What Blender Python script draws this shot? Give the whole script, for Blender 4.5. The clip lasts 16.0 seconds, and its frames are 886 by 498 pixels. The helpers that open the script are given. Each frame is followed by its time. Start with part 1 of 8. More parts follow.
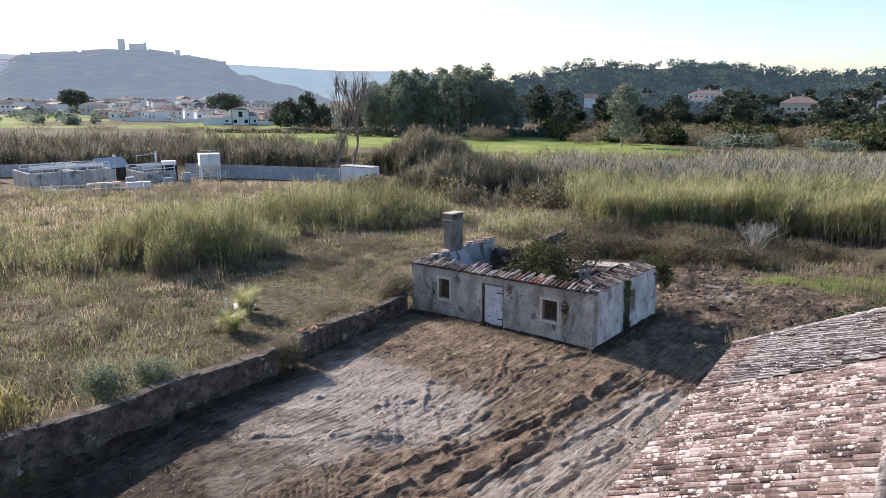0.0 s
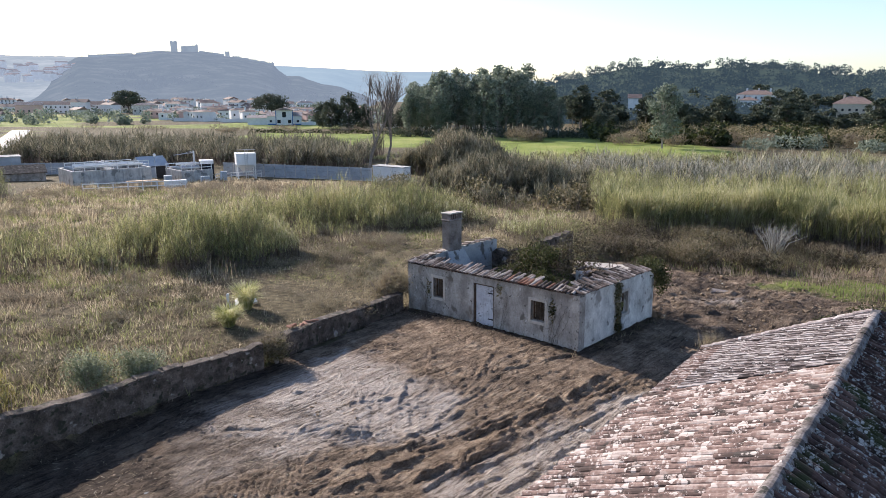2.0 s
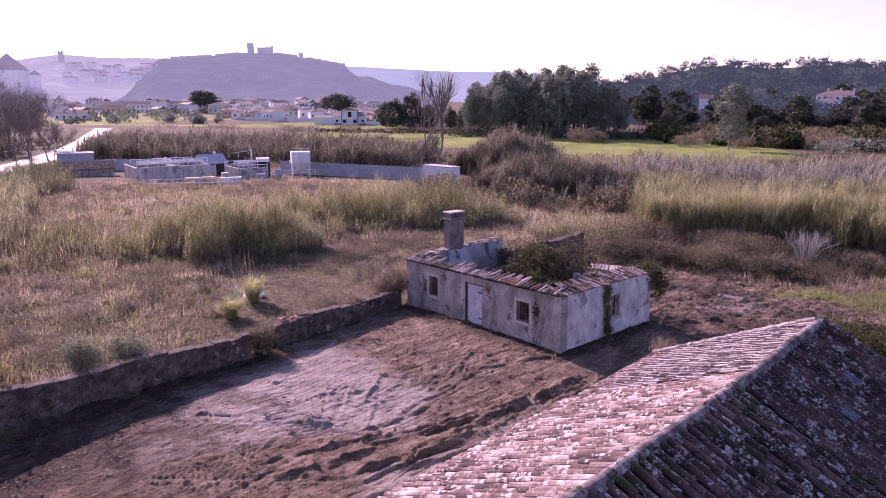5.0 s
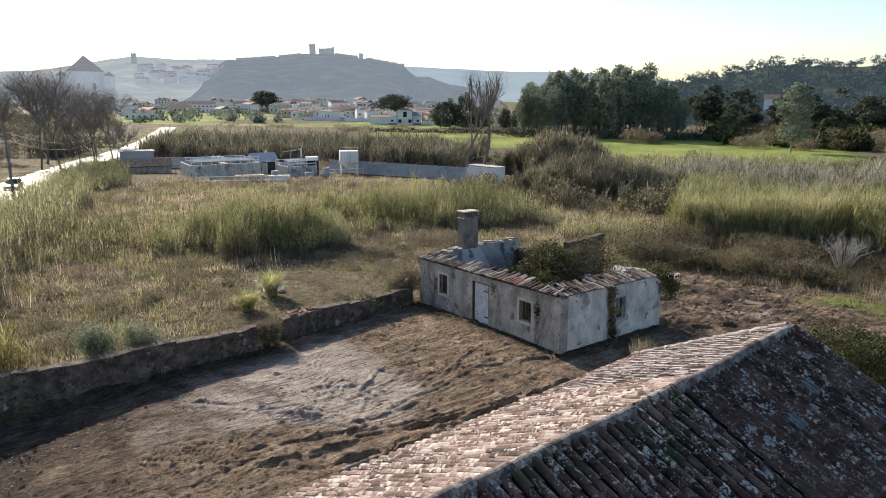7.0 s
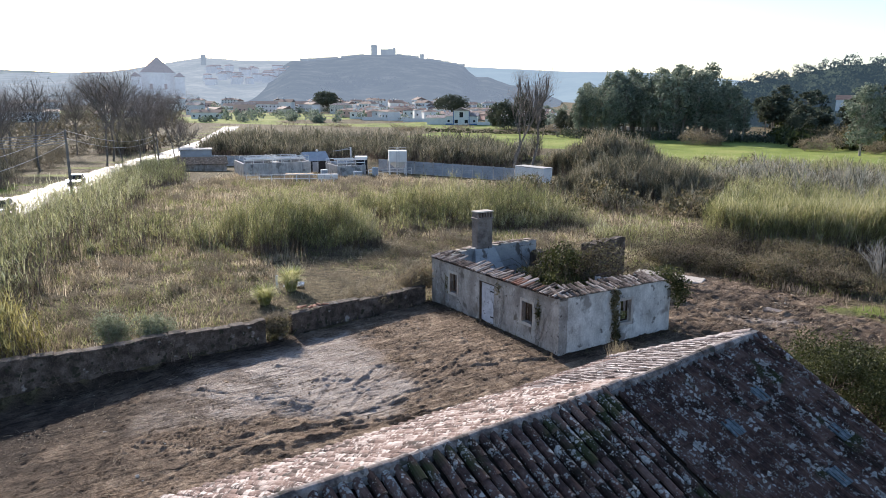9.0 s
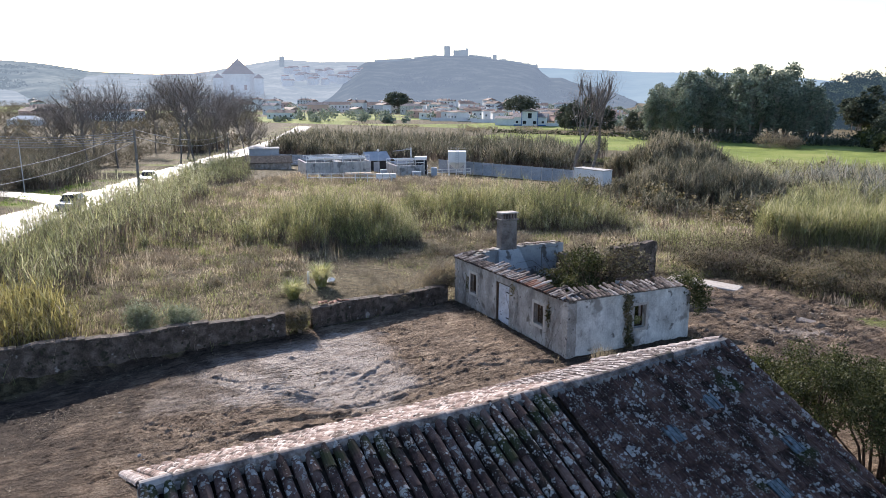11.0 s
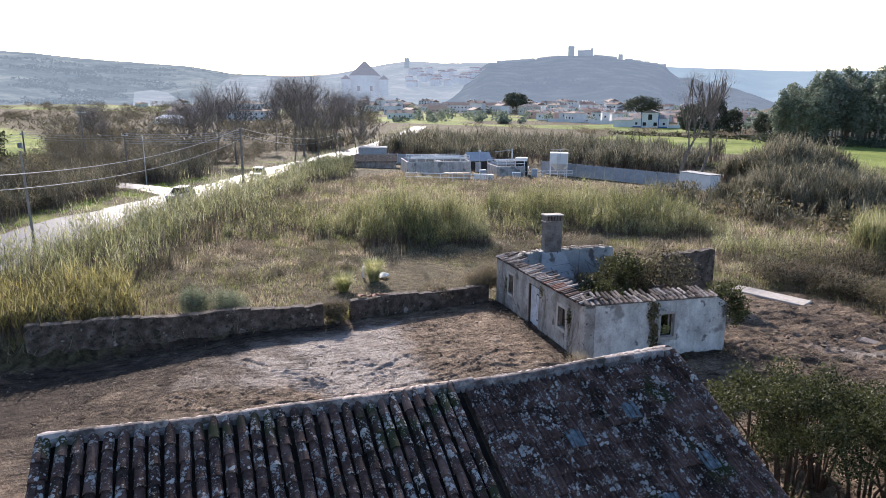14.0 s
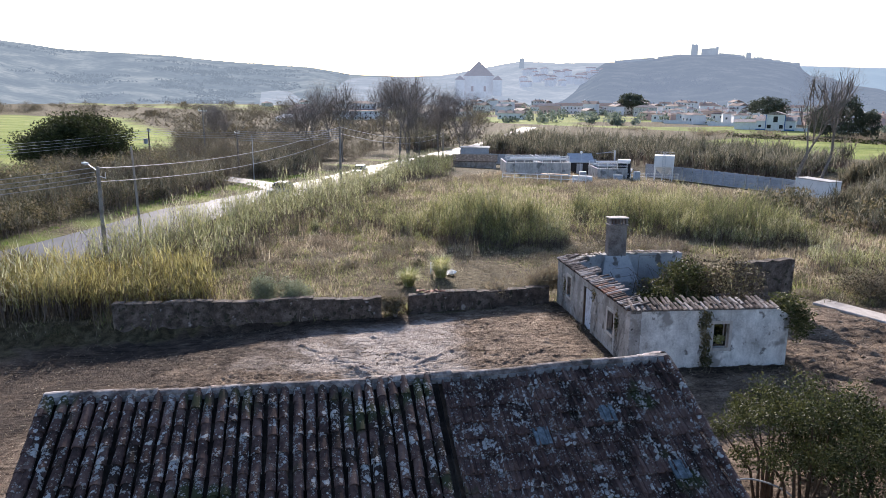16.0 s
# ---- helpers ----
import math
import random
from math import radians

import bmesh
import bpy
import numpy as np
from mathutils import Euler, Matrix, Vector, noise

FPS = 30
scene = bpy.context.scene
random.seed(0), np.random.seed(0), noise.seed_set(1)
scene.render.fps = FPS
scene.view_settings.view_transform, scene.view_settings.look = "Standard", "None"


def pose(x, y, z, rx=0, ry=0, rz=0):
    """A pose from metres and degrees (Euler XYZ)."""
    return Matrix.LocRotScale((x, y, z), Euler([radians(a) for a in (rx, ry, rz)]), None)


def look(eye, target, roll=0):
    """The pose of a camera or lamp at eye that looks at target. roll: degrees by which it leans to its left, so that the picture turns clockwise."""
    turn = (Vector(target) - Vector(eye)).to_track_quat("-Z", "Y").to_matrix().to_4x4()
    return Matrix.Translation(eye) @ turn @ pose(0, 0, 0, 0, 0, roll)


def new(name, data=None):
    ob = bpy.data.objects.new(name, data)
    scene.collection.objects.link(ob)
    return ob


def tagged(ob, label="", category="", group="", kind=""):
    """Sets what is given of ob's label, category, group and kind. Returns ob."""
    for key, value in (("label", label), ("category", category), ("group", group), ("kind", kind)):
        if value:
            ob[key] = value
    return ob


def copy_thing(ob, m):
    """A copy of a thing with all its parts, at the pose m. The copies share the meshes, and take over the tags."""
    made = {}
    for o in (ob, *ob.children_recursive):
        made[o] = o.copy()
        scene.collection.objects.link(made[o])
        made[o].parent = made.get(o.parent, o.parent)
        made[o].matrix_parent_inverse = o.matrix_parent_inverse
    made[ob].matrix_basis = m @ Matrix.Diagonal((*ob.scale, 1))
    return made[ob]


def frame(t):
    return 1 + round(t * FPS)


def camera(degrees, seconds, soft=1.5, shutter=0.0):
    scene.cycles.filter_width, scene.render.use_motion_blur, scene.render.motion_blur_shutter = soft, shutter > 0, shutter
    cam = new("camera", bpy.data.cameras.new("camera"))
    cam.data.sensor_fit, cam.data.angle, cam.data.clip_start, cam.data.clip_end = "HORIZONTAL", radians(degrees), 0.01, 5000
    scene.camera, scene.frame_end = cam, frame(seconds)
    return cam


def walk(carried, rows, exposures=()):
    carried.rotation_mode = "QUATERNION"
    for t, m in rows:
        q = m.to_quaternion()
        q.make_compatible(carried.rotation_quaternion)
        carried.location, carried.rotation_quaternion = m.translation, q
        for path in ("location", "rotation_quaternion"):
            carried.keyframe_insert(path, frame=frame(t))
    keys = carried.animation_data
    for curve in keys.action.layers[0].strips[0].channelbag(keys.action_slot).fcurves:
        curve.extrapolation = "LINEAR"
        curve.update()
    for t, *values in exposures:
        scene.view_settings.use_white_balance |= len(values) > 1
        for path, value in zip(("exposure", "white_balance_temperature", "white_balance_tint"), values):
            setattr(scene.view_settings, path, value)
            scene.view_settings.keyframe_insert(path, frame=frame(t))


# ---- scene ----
cam = camera(65.4, 16.0, 0.85)
METRES, EYE, TILT, LEAN, TURN = 19.0, 10.6, -12.7, -0.36, 0.0
ROWS = [
    (0.0, 0.0, 0.0, 0.0, 0.0, 0.0, -0.0),
    (0.5, 0.0305, -0.0011, -0.0006, 0.77, 0.02, -0.17),
    (1.0, 0.0611, -0.0023, -0.0009, 1.65, 0.03, -0.34),
    (1.5, 0.0913, -0.0029, -0.0015, 2.61, 0.02, -0.54),
    (2.0, 0.1214, -0.0031, -0.0018, 3.58, 0.02, -0.76),
    (2.5, 0.1512, -0.0031, -0.0022, 4.49, 0.01, -0.97),
    (3.0, 0.1814, -0.003, -0.0021, 5.38, 0.01, -1.17),
    (5.5, 0.3276, 0.0019, -0.0014, 10.2, -0.14, -2.26),
    (6.0, 0.3567, 0.0037, -0.0014, 11.4, -0.19, -2.52),
    (6.5, 0.3859, 0.0063, -0.001, 12.58, -0.24, -2.77),
    (7.0, 0.4153, 0.0093, -0.0003, 13.77, -0.29, -3.03),
    (7.5, 0.4442, 0.0129, 0.0009, 14.96, -0.35, -3.3),
    (8.0, 0.4742, 0.0174, 0.002, 16.15, -0.42, -3.57),
    (8.5, 0.5047, 0.022, 0.0034, 17.34, -0.49, -3.83),
    (9.0, 0.5355, 0.0273, 0.0049, 18.59, -0.56, -4.11),
    (11.5, 0.6914, 0.067, 0.0161, 26.07, -1.13, -5.68),
    (12.0, 0.7255, 0.0794, 0.019, 27.77, -1.29, -6.0),
    (12.5, 0.7541, 0.0901, 0.0217, 29.25, -1.44, -6.27),
    (13.0, 0.7865, 0.1028, 0.0248, 30.93, -1.63, -6.61),
    (13.5, 0.8153, 0.1153, 0.0288, 32.41, -1.8, -6.91),
    (14.0, 0.8467, 0.1308, 0.0324, 34.22, -2.01, -7.25),
    (14.5, 0.8732, 0.1447, 0.0355, 36.3, -2.28, -7.65),
    (15.0, 0.9035, 0.1615, 0.0389, 38.93, -2.63, -8.16),
    (15.5, 0.9305, 0.1765, 0.0422, 41.16, -2.95, -8.55),
    (16.0, 0.9614, 0.1953, 0.0462, 43.44, -3.28, -8.94),
]

EXPOSURES = [(0.0, 0.9, 6000, 16), (4.2, 0.86, 6000, 16), (5.4, 0.78, 6300, 92), (6.0, 0.72, 6500, 38), (6.6, 0.72, 6550, 14), (7.4, 0.74, 6400, 11), (9.0, 0.85, 5950, 14), (12.0, 0.91, 5900, 16), (16.0, 0.92, 5900, 18)]
walk(cam, [(t, pose(0, 0, EYE, TILT, LEAN, TURN) @ pose(METRES * x, METRES * y, METRES * z, 90 + pitch, roll, yaw)) for t, x, y, z, yaw, pitch, roll in ROWS], EXPOSURES)

# ---- world and sun ----
SUN_AZ, SUN_EL = -48.0, 25.0
world = bpy.data.worlds.new("world")
scene.world = world
world.use_nodes = True
wn = world.node_tree
sky = wn.nodes.new("ShaderNodeTexSky")
sky.sky_type, sky.sun_disc = "NISHITA", False
sky.sun_elevation, sky.sun_rotation = radians(SUN_EL), radians(SUN_AZ)
sky.air_density, sky.dust_density, sky.ozone_density = 1.0, 0.75, 1.15
wn.links.new(sky.outputs[0], wn.nodes["Background"].inputs[0])
wn.nodes["Background"].inputs[1].default_value = 0.11
sun_data = bpy.data.lights.new("sun", "SUN")
sun_data.energy, sun_data.angle, sun_data.color = 5.0, radians(0.6), (1.0, 0.88, 0.72)
sun = new("sun", sun_data)
sun_dir = Vector((math.sin(radians(SUN_AZ)) * math.cos(radians(SUN_EL)), math.cos(radians(SUN_AZ)) * math.cos(radians(SUN_EL)), math.sin(radians(SUN_EL))))
sun.matrix_world = look(sun_dir * 300, (0, 0, 0))
rng = np.random.default_rng(7)


# ---- materials ----
def material(name, colors, scale=3.0, rough=0.9, bump=0.3, fine=40.0, metal=0.0, island=0.0, objectwise=0.0, through_light=0.0, spots=None, dist=0.02, lichen=None):
    """A procedural surface: colours spread by noise at two scales, fine relief, optional change from piece to piece, optional spots (colour, scale, amount)."""
    m = bpy.data.materials.new(name)
    m.use_nodes = True
    nt = m.node_tree
    p = nt.nodes["Principled BSDF"]
    co = nt.nodes.new("ShaderNodeNewGeometry")
    n1, n2 = nt.nodes.new("ShaderNodeTexNoise"), nt.nodes.new("ShaderNodeTexNoise")
    n1.inputs["Scale"].default_value, n1.inputs["Detail"].default_value = scale, 6
    n2.inputs["Scale"].default_value, n2.inputs["Detail"].default_value = fine, 4
    nt.links.new(co.outputs["Position"], n1.inputs["Vector"])
    nt.links.new(co.outputs["Position"], n2.inputs["Vector"])
    mix = nt.nodes.new("ShaderNodeMath")
    mix.operation = "MULTIPLY_ADD"
    nt.links.new(n2.outputs["Fac"], mix.inputs[0])
    mix.inputs[1].default_value = 0.5
    nt.links.new(n1.outputs["Fac"], mix.inputs[2])
    fac = mix
    off = -0.25
    if island:
        a = nt.nodes.new("ShaderNodeMath")
        a.operation = "MULTIPLY_ADD"
        nt.links.new(co.outputs["Random Per Island"], a.inputs[0])
        a.inputs[1].default_value = island
        nt.links.new(fac.outputs[0], a.inputs[2])
        fac, off = a, off - island / 2
    if objectwise:
        oi = nt.nodes.new("ShaderNodeObjectInfo")
        a = nt.nodes.new("ShaderNodeMath")
        a.operation = "MULTIPLY_ADD"
        nt.links.new(oi.outputs["Random"], a.inputs[0])
        a.inputs[1].default_value = objectwise
        nt.links.new(fac.outputs[0], a.inputs[2])
        fac, off = a, off - objectwise / 2
    sh = nt.nodes.new("ShaderNodeMath")
    nt.links.new(fac.outputs[0], sh.inputs[0])
    sh.inputs[1].default_value = off
    ramp = nt.nodes.new("ShaderNodeValToRGB")
    els = ramp.color_ramp.elements
    n = len(colors)
    for i, c in enumerate(colors):
        at = 0.28 + 0.44 * i / max(1, n - 1)
        e = els[i] if i < 2 else els.new(at)
        e.position, e.color = at, (*c, 1)
    nt.links.new(sh.outputs[0], ramp.inputs[0])
    out = ramp.outputs[0]
    for color, sc, amount in spots or ():
        v = nt.nodes.new("ShaderNodeTexNoise")
        v.inputs["Scale"].default_value, v.inputs["Detail"].default_value = sc, 5
        nt.links.new(co.outputs["Position"], v.inputs["Vector"])
        r = nt.nodes.new("ShaderNodeMapRange")
        r.inputs["From Min"].default_value, r.inputs["From Max"].default_value = 1 - amount, 1 - amount + 0.06
        nt.links.new(v.outputs["Fac"], r.inputs["Value"])
        mx = nt.nodes.new("ShaderNodeMix")
        mx.data_type = "RGBA"
        nt.links.new(r.outputs[0], mx.inputs["Factor"])
        nt.links.new(out, mx.inputs["A"])
        mx.inputs["B"].default_value = (*color, 1)
        out = mx.outputs["Result"]
    for color, sc, radius, cover in lichen or ():
        # rosettes of uneven size, gathered in patches
        vo, pa = nt.nodes.new("ShaderNodeTexVoronoi"), nt.nodes.new("ShaderNodeTexNoise")
        vo.inputs["Scale"].default_value = sc
        pa.inputs["Scale"].default_value, pa.inputs["Detail"].default_value = sc * 0.22, 5
        wob = nt.nodes.new("ShaderNodeVectorMath")
        wob.operation = "MULTIPLY_ADD"
        nt.links.new(n2.outputs["Color"], wob.inputs[0])
        wob.inputs[1].default_value = (0.5 / sc,) * 3
        nt.links.new(co.outputs["Position"], wob.inputs[2])
        nt.links.new(wob.outputs[0], vo.inputs["Vector"])
        nt.links.new(co.outputs["Position"], pa.inputs["Vector"])
        pr = nt.nodes.new("ShaderNodeMapRange")
        pr.inputs["From Min"].default_value, pr.inputs["From Max"].default_value, pr.inputs["To Max"].default_value = 0.62 - cover, 0.82 - cover, radius
        nt.links.new(pa.outputs["Fac"], pr.inputs["Value"])
        sep = nt.nodes.new("ShaderNodeSeparateColor")
        nt.links.new(vo.outputs["Color"], sep.inputs[0])
        ra = nt.nodes.new("ShaderNodeMath")
        ra.operation = "MULTIPLY"
        nt.links.new(sep.outputs[0], ra.inputs[0])
        nt.links.new(pr.outputs[0], ra.inputs[1])
        df = nt.nodes.new("ShaderNodeMath")
        df.operation = "SUBTRACT"
        nt.links.new(ra.outputs[0], df.inputs[0])
        nt.links.new(vo.outputs["Distance"], df.inputs[1])
        mr = nt.nodes.new("ShaderNodeMapRange")
        mr.inputs["From Min"].default_value, mr.inputs["From Max"].default_value, mr.inputs["To Max"].default_value = 0.0, 0.15, 0.85
        nt.links.new(df.outputs[0], mr.inputs["Value"])
        mx = nt.nodes.new("ShaderNodeMix")
        mx.data_type = "RGBA"
        nt.links.new(mr.outputs[0], mx.inputs["Factor"])
        nt.links.new(out, mx.inputs["A"])
        mx.inputs["B"].default_value = (*color, 1)
        out = mx.outputs["Result"]
    nt.links.new(out, p.inputs["Base Color"])
    p.inputs["Roughness"].default_value, p.inputs["Metallic"].default_value = rough, metal
    p.inputs["Specular IOR Level"].default_value = 0.25
    if bump:
        b = nt.nodes.new("ShaderNodeBump")
        b.inputs["Strength"].default_value, b.inputs["Distance"].default_value = bump, dist
        nt.links.new(mix.outputs[0], b.inputs["Height"])
        nt.links.new(b.outputs[0], p.inputs["Normal"])
    if through_light:
        tr = nt.nodes.new("ShaderNodeBsdfTranslucent")
        nt.links.new(out, tr.inputs[0])
        ms = nt.nodes.new("ShaderNodeMixShader")
        ms.inputs[0].default_value = through_light
        nt.links.new(p.outputs[0], ms.inputs[1])
        nt.links.new(tr.outputs[0], ms.inputs[2])
        nt.links.new(ms.outputs[0], nt.nodes["Material Output"].inputs[0])
    return m


def streaks(m, color, amount, scale=(3.0, 3.0, 0.35)):
    """Adds long run-off stains to a wall material."""
    nt = m.node_tree
    p = nt.nodes["Principled BSDF"]
    old = p.inputs["Base Color"].links[0].from_socket
    geo = nt.nodes.new("ShaderNodeNewGeometry")
    mp = nt.nodes.new("ShaderNodeMapping")
    mp.inputs["Scale"].default_value = scale
    n = nt.nodes.new("ShaderNodeTexNoise")
    n.inputs["Scale"].default_value, n.inputs["Detail"].default_value, n.inputs["Roughness"].default_value = 1.0, 8, 0.7
    nt.links.new(geo.outputs["Position"], mp.inputs["Vector"])
    nt.links.new(mp.outputs[0], n.inputs["Vector"])
    r = nt.nodes.new("ShaderNodeMapRange")
    r.inputs["From Min"].default_value, r.inputs["From Max"].default_value, r.inputs["To Max"].default_value = 0.45, 0.72, amount
    nt.links.new(n.outputs["Fac"], r.inputs["Value"])
    mx = nt.nodes.new("ShaderNodeMix")
    mx.data_type = "RGBA"
    nt.links.new(r.outputs[0], mx.inputs["Factor"])
    nt.links.new(old, mx.inputs["A"])
    mx.inputs["B"].default_value = (*color, 1)
    nt.links.new(mx.outputs["Result"], p.inputs["Base Color"])
    return m


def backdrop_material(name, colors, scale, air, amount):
    """Distant land, its own colours plus haze of bright air painted in as emission."""
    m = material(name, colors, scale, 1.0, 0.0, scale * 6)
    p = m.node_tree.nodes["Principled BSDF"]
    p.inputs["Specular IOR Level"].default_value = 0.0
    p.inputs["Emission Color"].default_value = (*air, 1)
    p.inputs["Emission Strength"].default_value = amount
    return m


def ground_material():
    m = bpy.data.materials.new("ground")
    m.use_nodes = True
    nt = m.node_tree
    p = nt.nodes["Principled BSDF"]
    geo = nt.nodes.new("ShaderNodeNewGeometry")

    def noise_fac(scale, detail=6, rough=0.6):
        n = nt.nodes.new("ShaderNodeTexNoise")
        n.inputs["Scale"].default_value, n.inputs["Detail"].default_value, n.inputs["Roughness"].default_value = scale, detail, rough
        nt.links.new(geo.outputs["Position"], n.inputs["Vector"])
        return n.outputs["Fac"]

    def ramp(fac, stops):
        r = nt.nodes.new("ShaderNodeValToRGB")
        for i, (at, c) in enumerate(stops):
            e = r.color_ramp.elements[i] if i < 2 else r.color_ramp.elements.new(at)
            e.position, e.color = at, (*c, 1)
        nt.links.new(fac, r.inputs[0])
        return r.outputs[0]

    def blend(fac, a, b):
        x = nt.nodes.new("ShaderNodeMix")
        x.data_type = "RGBA"
        nt.links.new(fac, x.inputs["Factor"])
        nt.links.new(a, x.inputs["A"])
        nt.links.new(b, x.inputs["B"])
        return x.outputs["Result"]

    def zone(key):
        a = nt.nodes.new("ShaderNodeAttribute")
        a.attribute_name = key
        return a.outputs["Fac"]

    grass = ramp(noise_fac(2.5), [(0.35, (0.06, 0.05, 0.03)), (0.5, (0.13, 0.108, 0.062)), (0.66, (0.22, 0.185, 0.11))])
    soil = ramp(noise_fac(1.4, 12, 0.75), [(0.35, (0.06, 0.044, 0.033)), (0.44, (0.18, 0.132, 0.095)), (0.53, (0.33, 0.25, 0.18)), (0.66, (0.5, 0.41, 0.31))])
    crumbs = ramp(noise_fac(13, 8, 0.75), [(0.38, (0.045, 0.033, 0.024)), (0.56, (0.3, 0.235, 0.175))])
    soil = blend(ramp(noise_fac(0.7, 6), [(0.35, (0.6, 0.6, 0.6)), (0.65, (0.15, 0.15, 0.15))]), soil, crumbs)
    sand = ramp(noise_fac(2.6, 12, 0.72), [(0.34, (0.22, 0.185, 0.16)), (0.44, (0.45, 0.4, 0.36)), (0.55, (0.54, 0.49, 0.445)), (0.75, (0.64, 0.59, 0.54))])
    # dark colour for damp soil and for shade painted beside the walls
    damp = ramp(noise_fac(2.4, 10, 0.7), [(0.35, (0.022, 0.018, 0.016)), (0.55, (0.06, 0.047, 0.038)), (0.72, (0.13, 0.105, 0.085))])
    field = ramp(noise_fac(0.05, 8, 0.65), [(0.35, (0.13, 0.17, 0.04)), (0.5, (0.22, 0.27, 0.06)), (0.65, (0.3, 0.32, 0.1))])
    col = blend(zone("soil"), grass, soil)
    col = blend(zone("sand"), col, sand)
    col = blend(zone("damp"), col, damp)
    grain = ramp(noise_fac(22, 8, 0.78), [(0.37, (0.3, 0.28, 0.26)), (0.48, (0.92, 0.91, 0.9)), (0.64, (1.3, 1.3, 1.3))])
    mul = nt.nodes.new("ShaderNodeMix")
    mul.data_type, mul.blend_type = "RGBA", "MULTIPLY"
    mul.inputs["Factor"].default_value = 0.9
    nt.links.new(col, mul.inputs["A"])
    nt.links.new(grain, mul.inputs["B"])
    col = mul.outputs["Result"]
    mp = nt.nodes.new("ShaderNodeMapping")
    mp.vector_type = "TEXTURE"
    mp.inputs["Rotation"].default_value = (0, 0, radians(49))
    mp.inputs["Scale"].default_value = (1.5, 0.12, 1)
    nt.links.new(geo.outputs["Position"], mp.inputs["Vector"])
    sn = nt.nodes.new("ShaderNodeTexNoise")
    sn.inputs["Scale"].default_value, sn.inputs["Detail"].default_value, sn.inputs["Roughness"].default_value, sn.inputs["Distortion"].default_value = 1.0, 9, 0.68, 0.8
    nt.links.new(mp.outputs[0], sn.inputs["Vector"])
    drag = ramp(sn.outputs["Fac"], [(0.38, (0.42, 0.4, 0.38)), (0.46, (0.93, 0.91, 0.9)), (0.62, (1.22, 1.22, 1.22))])
    mu2 = nt.nodes.new("ShaderNodeMix")
    mu2.data_type, mu2.blend_type = "RGBA", "MULTIPLY"
    nt.links.new(zone("soil"), mu2.inputs["Factor"])
    nt.links.new(col, mu2.inputs["A"])
    nt.links.new(drag, mu2.inputs["B"])
    col = mu2.outputs["Result"]
    col = blend(zone("field"), col, field)
    nt.links.new(col, p.inputs["Base Color"])
    p.inputs["Roughness"].default_value = 0.95
    p.inputs["Specular IOR Level"].default_value = 0.15
    b = nt.nodes.new("ShaderNodeBump")
    b.inputs["Strength"].default_value, b.inputs["Distance"].default_value = 1.0, 0.17
    hs = nt.nodes.new("ShaderNodeMath")
    hs.operation = "MULTIPLY_ADD"
    nt.links.new(sn.outputs["Fac"], hs.inputs[0])
    hs.inputs[1].default_value = 1.3
    nt.links.new(noise_fac(9, 12, 0.82), hs.inputs[2])
    nt.links.new(hs.outputs[0], b.inputs["Height"])
    nt.links.new(b.outputs[0], p.inputs["Normal"])
    return m


